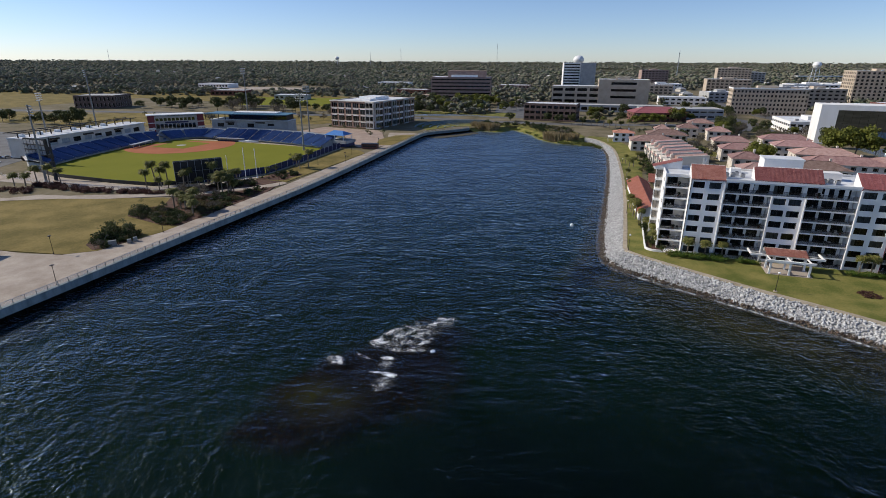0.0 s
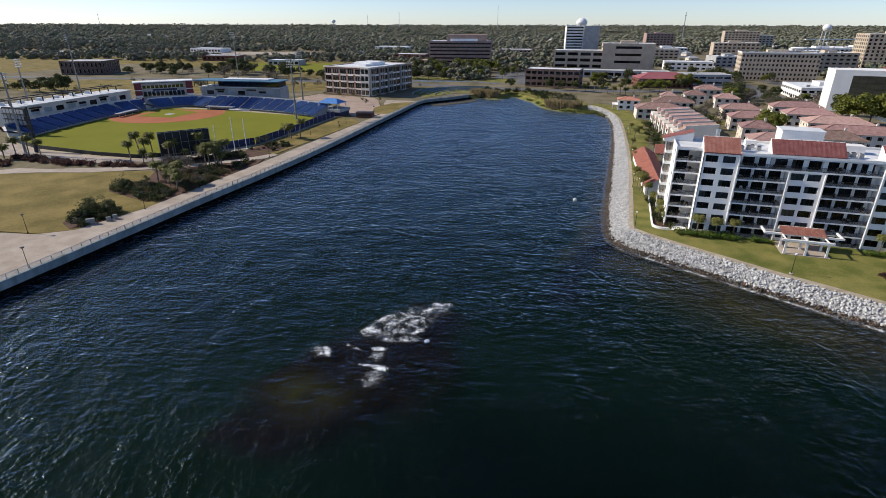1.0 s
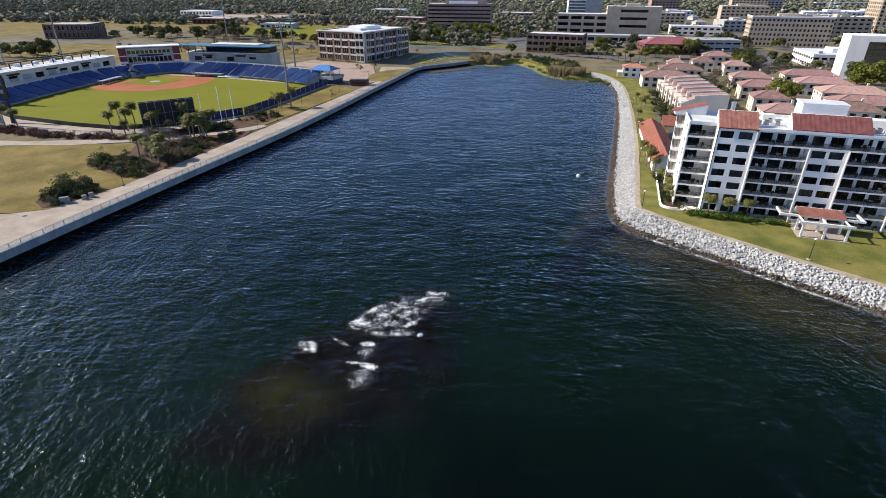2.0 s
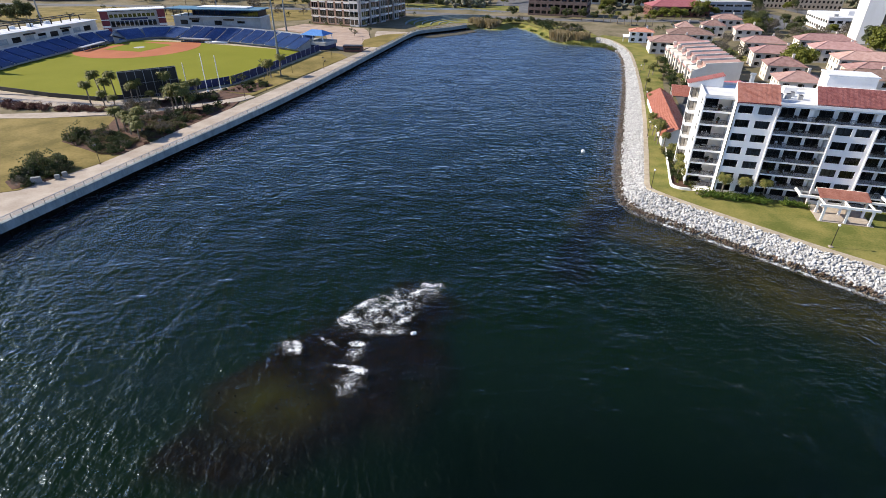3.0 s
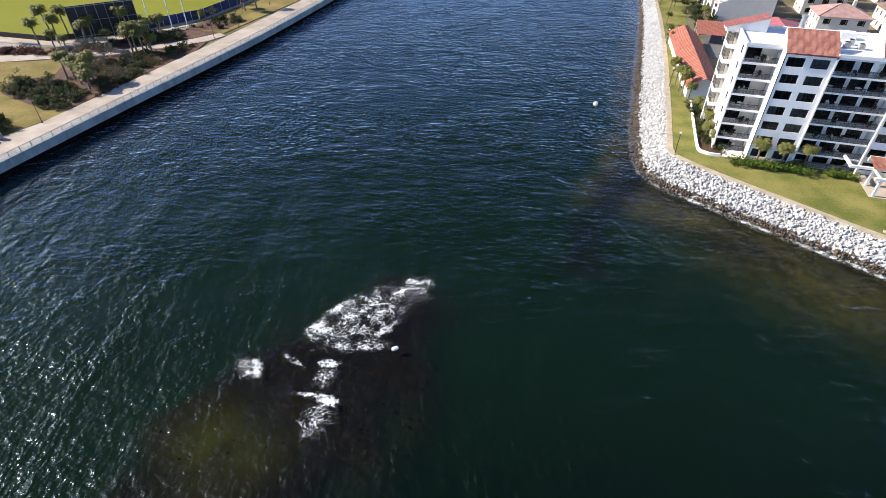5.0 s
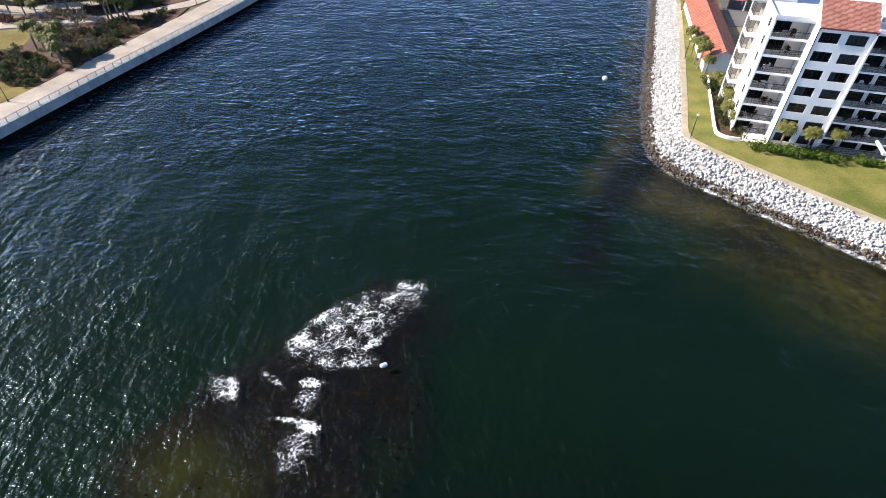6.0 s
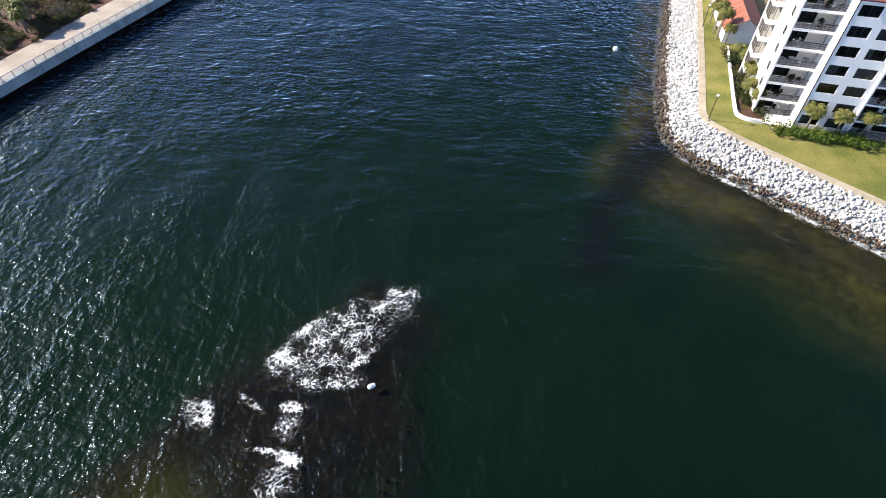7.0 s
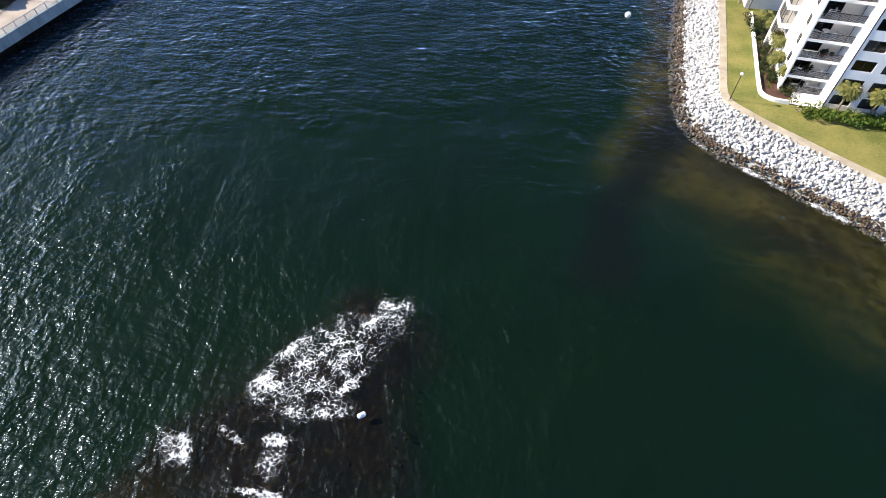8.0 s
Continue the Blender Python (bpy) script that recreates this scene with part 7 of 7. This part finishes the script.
def lobes(seed, h, spread, n, base=0.45):
    r = np.random.default_rng(seed)
    out = []
    for _ in range(n):
        a, q = r.uniform(0, 6.28), r.uniform(0.1, 1.0) ** 0.6
        z = h * r.uniform(base, 0.95)
        k = 1.0 - 0.55 * abs(z / h - 0.62) / 0.4
        out.append((math.cos(a) * q * spread * k, math.sin(a) * q * spread * k, z, spread * r.uniform(0.26, 0.46)))
    return out


def tree_kind(seed, h, spread, nl, leaves, size, leafmat, bark=BARK, base=0.45, name="tree", label="", group=""):
    th = thing(name, pose(0, 900, GZ), label, "tree", group)
    ls = lobes(seed, h, spread, nl, base)
    bm = bmesh.new()
    r = random.Random(seed)
    lean = (r.uniform(-0.3, 0.3), r.uniform(-0.3, 0.3))
    fork = h * base * 0.75
    beam(bm, (0, 0, -0.2), (lean[0], lean[1], fork), h * 0.024, None, 8, 0.7)
    for x, y, z, cr in ls[:9]:
        beam(bm, (lean[0], lean[1], fork * 0.95), (x * 0.9, y * 0.9, z), h * 0.011, None, 5, 0.3)
    part("trunk", bm, bark, th)
    vs, fs = leaf_cloud(seed, ls, leaves, size)
    part("crown", raw_mesh("crown", vs, fs, leafmat), None, th)
    return th


oaks = [tree_kind(100 + i, h, s, 16, 26, 0.34, OAK, label="broad dark green live oak tree", group="oaks") for i, (h, s) in enumerate(((9, 5.2), (8, 4.6), (11, 5.6)))]
springs = [tree_kind(120 + i, h, s, 18, 30, 0.32, SPRING, label="rounded tree in fresh yellow-green leaf", group="spring trees") for i, (h, s) in enumerate(((10, 6.0), (8, 4.2)))]
bares = [tree_kind(140 + i, h, s, 16, 20, 0.2, TWIGS, label="bare grey-brown winter tree with fine twigs", group="bare trees") for i, (h, s) in enumerate(((9, 4.6), (7, 3.6)))]
olives = [tree_kind(160 + i, h, s, 12, 34, 0.16, OAK, label="small sparse park tree with olive leaves", group="park trees", base=0.35) for i, (h, s) in enumerate(((4.6, 2.2), (3.8, 1.9)))]


def palm_kind(seed, h, n=26):
    """A cabbage palm: scarred trunk and a round head of drooping fan fronds."""
    r = random.Random(seed)
    th = thing("palm_tree", pose(0, 905, GZ), "cabbage palm with a slim trunk and shaggy green head", "palm", "palms")
    bm = bmesh.new()
    bend = (r.uniform(-0.5, 0.5), r.uniform(-0.5, 0.5))
    pts = [(bend[0] * t * t, bend[1] * t * t, h * t) for t in (0, 0.33, 0.66, 1)]
    for a, b, w, tp in zip(pts, pts[1:], (0.24, 0.2, 0.19), (0.84, 0.95, 1.1)):
        beam(bm, a, b, w, None, 8, tp)
    part("trunk", bm, PALMBARK, th)
    bm = bmesh.new()
    top = Vector(pts[-1])
    for k in range(n):
        a = 2.399 * k
        up = 1.15 - 1.75 * (k / n)
        d = Vector((math.cos(a), math.sin(a), 0))
        q = Vector((-math.sin(a), math.cos(a), 0))
        L = r.uniform(1.5, 2.1)
        prev = None
        for s in range(5):
            t = s / 4
            c = top + d * (L * t * (0.75 if abs(up) > 0.9 else 1)) + Vector((0, 0, up * L * t * 0.75 - 0.95 * t * t * L * 0.55))
            w = (0.06, 0.34, 0.52, 0.42, 0.05)[s] * L * 0.62
            cur = (c - q * w + Vector((0, 0, -0.28 * w)), c + Vector((0, 0, 0.05)), c + q * w + Vector((0, 0, -0.28 * w)))
            if prev:
                quad(bm, prev[0], prev[1], cur[1], cur[0])
                quad(bm, prev[1], prev[2], cur[2], cur[1])
            prev = cur
        # split fingers at the tip
        for s in (-0.8, -0.3, 0.3, 0.8):
            base_p = top + d * L * 0.72 + Vector((0, 0, up * L * 0.55 - 0.28 * L))
            tip = base_p + d * L * 0.42 + q * s * L * 0.55 + Vector((0, 0, -0.3 * L))
            bm.faces.new([bm.verts.new(v) for v in (base_p + q * (s * 0.4 - 0.09) * L, base_p + q * (s * 0.4 + 0.09) * L, tip)])
    part("fronds", bm, PALMLEAF, th)
    return th


palms = [palm_kind(300 + i, h) for i, h in enumerate((5.4, 6.2, 4.4, 7.0))]


def shrub_kind(seed, w, h, mat_, label, leaves=60, size=0.13):
    r = np.random.default_rng(seed)
    ls = [(r.normal(0, w * 0.28), r.normal(0, w * 0.28), h * r.uniform(0.25, 0.7), w * r.uniform(0.2, 0.34)) for _ in range(7)]
    vs, fs = leaf_cloud(seed, ls, leaves, size)
    return tagged(part("shrub", raw_mesh("shrub", vs, fs, mat_), None, m=pose(0, 910, GZ)), label, "shrub", "shrubs")


shrubs_dark = [shrub_kind(400 + i, w, h, SHRUB, "dark green rounded garden shrub", 60, 0.15) for i, (w, h) in enumerate(((2.8, 1.7), (3.6, 2.3)))]
shrubs_olive = [shrub_kind(460 + i, w, h, OLIVESHRUB, "low olive-brown garden shrub in a mulched bed", 75, 0.13) for i, (w, h) in enumerate(((2.4, 1.1), (3.0, 1.4)))]
shrubs_twig = [shrub_kind(410, 2.8, 2.6, TWIGS, "grey-brown bare twiggy shrub", 70, 0.1)]
shrubs_red = [shrub_kind(420, 2.8, 1.4, REDSHRUB, "reddish-brown clipped shrub in a bed", 60, 0.14)]
shrubs_gold = [shrub_kind(430, 1.8, 1.0, SPRING, "low yellow-green garden shrub", 80, 0.1)]
hedges = [shrub_kind(440, 2.4, 1.7, HEDGE, "dense bright green hedge shrub before the building", 110, 0.12)]


massed = {}


def plant(kinds, spots, z, lo=0.85, hi=1.2, mass=False):
    for i, (x, y) in enumerate(spots):
        k = kinds[int(rv.integers(len(kinds)))]
        s = float(rv.uniform(lo, hi))
        if mass:
            vs, fs = massed.setdefault(k.data.materials[0], ([], []))
            co = np.empty(len(k.data.vertices) * 3)
            k.data.vertices.foreach_get("co", co)
            a, q = float(rv.uniform(0, 6.28)), len(vs)
            c, d = math.cos(a) * s, math.sin(a) * s
            vs += [(u * c - v * d + x, u * d + v * c + y, w * s + z) for u, v, w in co.reshape(-1, 3).tolist()]
            fs += [(q + j, q + j + 1, q + j + 2, q + j + 3) for j in range(0, len(co) // 3, 4)]
            continue
        copy_thing(k, pose(x, y, z, 0, 0, float(rv.uniform(0, 360)))).scale = (s, s, s * float(rv.uniform(0.9, 1.1)))


# palms of the park and of the apartment garden
plant(palms, [(-140, 175), (-138, 185), (-142, 183), (-129, 183), (-121, 186), (-107, 172), (-118, 191), (-112, 192), (-113.5, 195), (-105, 174), (-106, 147), (-103, 146), (-99.5, 225), (-94.5, 226), (-97, 222),
              (-133, 172.5), (-128, 171), (-123.5, 174), (-119, 177), (-115, 181), (-111, 185), (-136, 178), (-106, 176.5), (-109, 173), (-104, 149), (-108, 150), (-101.5, 144), (-125, 179), (-117, 185), (-112, 150), (-109, 149), (-104, 171), (-103, 173),
              (-190, 172), (-186, 173.5), (-182, 175), (-178, 176), (-194, 171)], 2.8)
plant(palms, [(40, 160), (41.2, 158), (42, 148), (42, 169), (41, 163.5), (46, 201), (39.6, 137), (43, 146), (41, 142.5), (47, 212), (55, 259), (46.4, 127.0), (50.4, 126.2), (54.6, 126.6), (83, 119.5), (86, 120), (90, 119),
              (52, 236), (57, 250), (62, 266), (49, 224), (40.6, 133.5), (63, 232)], 2.68, 0.62, 0.85)
plant(palms, [(66, 408), (70, 404), (74, 402), (78, 404), (83, 401), (62, 412), (88, 404), (-268, 232), (-262, 262), (58, 416)], 2.7, 0.9, 1.2)
# shrubs of the beds
def fill(kinds, poly, n, z, lo=0.8, hi=1.3, mass=False):
    xs, ys = [p[0] for p in poly], [p[1] for p in poly]
    spots = []
    while len(spots) < n:
        x, y = rv.uniform(min(xs), max(xs)), rv.uniform(min(ys), max(ys))
        inside = False
        for (ax, ay), (bx, by) in zip(poly, poly[1:] + poly[:1]):
            if (ay > y) != (by > y) and x < (bx - ax) * (y - ay) / (by - ay) + ax:
                inside = not inside
        if inside:
            spots.append((float(x), float(y)))
    plant(kinds, spots, z, lo, hi, mass)


fill(shrubs_dark + shrubs_olive + shrubs_twig, [(-104.5, 112.5), (-108, 109.5), (-112.5, 112), (-115, 123), (-110, 125.5), (-104.5, 120.5)], 34, 2.8)
fill(shrubs_dark + shrubs_olive + shrubs_olive + shrubs_twig, [(-100, 133.5), (-104, 132.5), (-121, 140), (-124, 145), (-118, 150), (-108, 146), (-100, 143)], 66, 2.8, 0.5, 0.85)
fill(shrubs_twig + shrubs_twig + shrubs_olive + shrubs_olive + shrubs_olive + shrubs_gold + shrubs_red, [(-100, 145), (-110, 150), (-117, 159), (-107, 168), (-101, 166), (-98, 152)], 84, 2.8, 0.5, 0.9)
fill(shrubs_dark + shrubs_olive + shrubs_olive + shrubs_gold + shrubs_red + shrubs_red, [(-97, 138), (-100, 152), (-110, 170), (-100, 177), (-93.5, 182), (-94.5, 166)], 130, 2.8, 0.4, 0.8, True)
fill(shrubs_dark + shrubs_dark + shrubs_olive, [(-103.5, 112), (-108, 109), (-112.8, 112), (-115.6, 123.5), (-110, 125.8), (-104.2, 120.8)], 60, 2.8, 0.4, 0.7, True)
fill(shrubs_dark + shrubs_dark + shrubs_olive + shrubs_gold, [(-99.5, 132.5), (-104, 132), (-120.5, 139.5), (-124.5, 145), (-110, 147), (-99, 140)], 80, 2.8, 0.4, 0.7, True)
fill(shrubs_red + shrubs_dark, [(-105, 198.5), (-95, 198.5), (-92, 209), (-97, 213), (-103, 207)], 30, 2.8, 0.4, 0.7)
fill(shrubs_dark + shrubs_olive + shrubs_red, [(-100, 186), (-118, 178), (-126, 170), (-124, 176), (-116, 186), (-106, 194)], 50, 2.8, 0.5, 1.0, True)
fill(shrubs_red, [(-190, 178), (-172, 173.5), (-150, 170.5), (-128, 170), (-128, 166.5), (-150, 166), (-172, 168), (-190, 173)], 64, 2.75, 0.9, 1.2, True)
fill(shrubs_red, [(-200, 158), (-180, 160), (-178, 168), (-196, 167)], 16, 2.7, 0.8, 1.1, True)
fill(shrubs_olive + shrubs_twig + shrubs_dark, [(-26, 404), (-8, 407), (4, 411), (12, 398), (22, 364), (30, 350), (44, 352), (40, 392), (10, 418), (-26, 422)], 110, 2.7, 0.7, 1.5, True)
fill(shrubs_olive + shrubs_gold + shrubs_dark, [(40, 132), (38.8, 141), (41.2, 155), (43.4, 155), (42.4, 140), (41.8, 132)], 34, 2.72, 0.4, 0.75, True)
fill(shrubs_dark + shrubs_olive + shrubs_twig, [(84, 280), (100, 262), (100, 330), (112, 420), (104, 420), (92, 345)], 40, 2.7, 0.7, 1.3, True)
fill(shrubs_dark + shrubs_olive + hedges, [(57, 216), (66, 216), (70, 290), (65, 290)], 60, 2.7, 0.5, 0.9, True)
plant(palms, [(40.6, 140.5), (41.6, 150.5), (39.9, 163), (40.3, 168), (40.7, 173)], 2.68, 0.6, 0.8)
plant(hedges, [(42.6 + 0.95 * k, 126.0 - 0.17 * k + 0.5 * (k % 2)) for k in range(13)], 2.68, 0.75, 1.0)
plant(hedges, [(58 + 0.9 * k, 123.4 - 0.1 * k) for k in range(5)] + [(81 + 1.1 * k, 118.4 - 0.15 * k) for k in range(14)], 2.68, 0.6, 0.9)
plant(shrubs_gold + shrubs_dark, [(38.6, 133), (38.9, 135), (39.1, 137), (39.6, 139.5), (40.2, 143), (40.6, 146), (41.2, 150), (41.8, 153), (40.5, 131), (40, 152), (41.6, 165), (42.5, 174), (43.5, 182), (44.6, 190), (45.4, 198)], 2.7, 0.5, 0.9)
plant(shrubs_gold, [(42.0, 126.3)], 2.68, 1.5, 1.6)
plant(shrubs_red, [(77.0 + 0.9 * (k % 4), 105.5 + 0.9 * (k // 4)) for k in range(16)], 2.62, 0.35, 0.5)
plant(shrubs_dark, [(58, 215), (59, 222), (61, 230), (62, 238), (64, 246), (65, 254), (66, 262), (67, 270), (68, 278), (60, 226), (63, 242)], 2.7, 0.7, 1.1)
plant(olives, [(-117, 138), (-106, 207), (-103, 210.5), (-113, 145), (-110.5, 118), (-107, 121), (-112.5, 121), (-104, 230), (-93, 330), (-99, 345), (-88, 345), (-120, 143)], 2.8, 0.8, 1.2)
plant(bares, [(-109, 161), (-114, 156), (-111, 164), (-118, 163), (-120, 168), (-106, 166), (-113, 169), (-124, 165)], 2.8, 0.42, 0.6)
# trees among houses and offices
fill(springs + springs + oaks, [(-104, 560), (-20, 560), (-14, 622), (-104, 628)], 24, 2.7, 0.7, 1.1)
fill(bares + bares + springs + oaks, [(150, 336), (196, 372), (188, 386), (140, 420), (112, 426), (124, 408)], 26, 2.7, 0.6, 0.95)
fill(bares + olives, [(94, 300), (110, 290), (112, 262), (100, 262)], 6, 2.7, 0.55, 0.8)
plant(springs, [(100, 430), (106, 424), (112, 428), (94, 434), (118, 262), (113, 256), (70, 496)], 2.7, 0.75, 1.15)
plant(springs, [(176, 292), (183, 288), (171, 298)], 2.7, 1.2, 1.6)
plant(bares + olives, [(98, 300), (104, 312), (96, 326), (108, 322), (120, 330), (142, 345), (150, 352), (158, 345), (165, 358), (172, 350), (135, 335), (102, 280), (88, 288), (84, 372), (90, 380), (148, 372), (156, 380), (164, 372), (176, 372)], 2.7, 0.6, 1.0)
plant(oaks, [(105, 344), (138, 362), (146, 386), (176, 398), (118, 378), (88, 282), (93, 274), (180, 328), (66, 440), (76, 500), (52, 420), (44, 424), (34, 430), (26, 440), (-4, 440), (172, 410), (150, 330)], 2.7, 0.6, 1.0)
fill(oaks + springs + springs + olives + bares, [(-110, 520), (-40, 500), (0, 520), (20, 640), (-110, 640)], 52, 2.7, 0.8, 1.25)
fill(oaks, [(-112, 490), (-44, 494), (-20, 486), (-20, 500), (-112, 512)], 14, 2.7, 0.6, 0.9)
fill(oaks + bares, [(-330, 470), (-150, 478), (-150, 550), (-330, 560)], 46, 2.7, 0.9, 1.4)
fill(oaks + olives, [(-500, 380), (-330, 352), (-300, 345), (-330, 372), (-500, 400)], 26, 2.7, 0.7, 1.1)
fill(oaks, [(-400, 500), (-330, 500), (-330, 530), (-390, 540)], 10, 2.7, 0.9, 1.2)
fill(oaks + bares + springs, [(60, 430), (200, 470), (260, 560), (200, 600), (150, 540), (60, 500)], 40, 2.7, 0.7, 1.1)
fill(oaks + bares, [(20, 470), (50, 470), (60, 560), (40, 580), (20, 560)], 14, 2.7, 0.7, 1.1)
fill(olives + bares, [(-330, 360), (-170, 400), (-140, 440), (-330, 450)], 20, 2.7, 0.8, 1.2)
plant(olives, [(-96, 366), (-92, 380), (-86, 396), (-81, 412), (-76, 430), (-110, 362), (-122, 366), (-134, 372)], 2.9, 0.7, 1.0)

for mat_, (vs, fs) in massed.items():
    tagged(part("low_shrubs", raw_mesh("low_shrubs", vs, fs, mat_), None), "mass of low clipped shrubs filling the beds", "shrubs", kind="stuff")
# far woods: clumped crowns to the horizon, with clearings
vs, fs, k = [], [], 0
base_v, base_f = stone(900)


BUILT = ((30, 530, 145, 622), (190, 510, 270, 565), (90, 448, 145, 482), (105, 472, 182, 512), (0, 440, 52, 476), (180, 380, 240, 436), (205, 400, 245, 660), (150, 400, 200, 520))


def clearing(x, y):
    if -900 < x < -130 and 360 < y < 690:
        return True
    if -640 < x < -330 and 830 < y < 940:
        return True
    if 20 < x < 330 and y < 660:
        return y < 425 or noise.noise(Vector((x * 0.03, y * 0.03, 1.0))) < 0.12 or any(a - 9 < x < b + 9 and c - 26 < y < d + 9 for a, c, b, d in BUILT)
    if y < 492 and -140 < x < 40 or -25 < x < 40 and y < 560 or -125 < x < -20 and 600 < y < 695:
        return True
    return any(tx - 8 < x < tx + w + 8 and ty - 30 < y < ty + d + 6 for tx, ty, w, d, h, _ in town)


forms = []
for i in range(6):
    ls = lobes(700 + i, 9.5, 6.4, 6, 0.12)
    pv, pf, q = [], [], 0
    for cx, cy, cz, cr in ls:
        v, f = STONES[i % 8]
        pv.append(v * cr * (2.0) + np.array((cx, cy, cz)))
        pf += [[a + q for a in t] for t in f]
        q += len(v)
    lv, lf = leaf_cloud(720 + i, ls, 3.6, 0.95)
    near_v = np.concatenate(pv + [np.array(lv)])
    near_f = pf + [[a + q for a in t] for t in lf]
    forms.append(((np.concatenate(pv) * np.array((1.15, 1.15, 1.1)), pf), (near_v, near_f)))
count = 0
for band, (y0, y1, n) in enumerate(((430, 800, 2700), (800, 1300, 4200), (1300, 2200, 4200), (2200, 3400, 3400), (3400, 4750, 3000))):
    for _ in range(n):
        y = rv.uniform(y0, y1)
        x = rv.uniform(-1.3, 0.95) * y
        if noise.noise(Vector((x * 0.004, y * 0.004, 7.0))) < -0.28 or clearing(x, y):
            continue
        ground = GZ if y < 1400 else float(np.interp(y, [1400, 2200, 3200, 4200, 4900], [GZ, 7, 14, 24, 31]))
        v, f = forms[int(rv.integers(6))][1 if band < 2 else 0]
        s = rv.uniform(0.7, 1.25) * (1.0, 1.1, 1.35, 1.7, 2.0)[band]
        a = rv.uniform(0, 6.28)
        c, sn = math.cos(a), math.sin(a)
        w = v * np.array((s, s, s * rv.uniform(0.75, 1.0) / (1, 1, 1.15, 1.4, 1.6)[band]))
        vs.append(np.stack((w[:, 0] * c - w[:, 1] * sn + x, w[:, 0] * sn + w[:, 1] * c + y, w[:, 2] + ground - 1.2), 1))
        fs += [[q + k for q in t] for t in f]
        k += len(v)
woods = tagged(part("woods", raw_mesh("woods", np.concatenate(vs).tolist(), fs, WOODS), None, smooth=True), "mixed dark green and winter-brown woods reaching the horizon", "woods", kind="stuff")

# reeds and marsh grass at the end of the basin
def blades(spots, n, h, w, material, name, label, z):
    vs, fs = [], []
    for cx, cy, rx, ry in spots:
        for _ in range(n):
            a, q = rv.uniform(0, 6.28), rv.uniform() ** 0.5
            x, y = cx + math.cos(a) * q * rx, cy + math.sin(a) * q * ry
            t, hh = rv.uniform(0, 6.28), h * rv.uniform(0.6, 1.2)
            dx, dy = math.cos(t) * w, math.sin(t) * w
            lx, ly = rv.normal(0, 0.18, 2) * hh
            i = len(vs)
            vs += [(x - dx, y - dy, z), (x + dx, y + dy, z), (x + dx * 0.5 + lx, y + dy * 0.5 + ly, z + hh), (x - dx * 0.5 + lx, y - dy * 0.5 + ly, z + hh)]
            fs.append((i, i + 1, i + 2, i + 3))
    return tagged(part(name, raw_mesh(name, vs, fs, material), None), label, "reeds", kind="stuff")


blades([(-22, 398, 7, 4), (-16, 394, 5, 3), (-28, 402, 5, 3), (30, 346, 8, 4), (24, 352, 5, 4), (36, 344, 5, 4)], 800, 4.6, 0.26, REED, "dry_reeds", "tall dry tan reeds at the water's edge", 0.6)
blades([(6, 402, 6, 5), (13, 386, 5, 6), (18, 370, 4, 7), (36, 338, 9, 4), (46, 334, 6, 4), (0, 406, 7, 3), (52, 326, 3, 7), (22, 358, 6, 4)], 380, 1.0, 0.2, MARSH, "marsh_grass", "bright green marsh grass round the basin", 0.45)
for src in (*oaks, *springs, *bares, *olives, *palms, *shrubs_dark, *shrubs_olive, *shrubs_twig, *shrubs_red, *shrubs_gold, *hedges):
    x, y = float(rv.uniform(-120, 30)), float(rv.uniform(560, 630))
    src.matrix_basis = pose(x, y, 2.7)
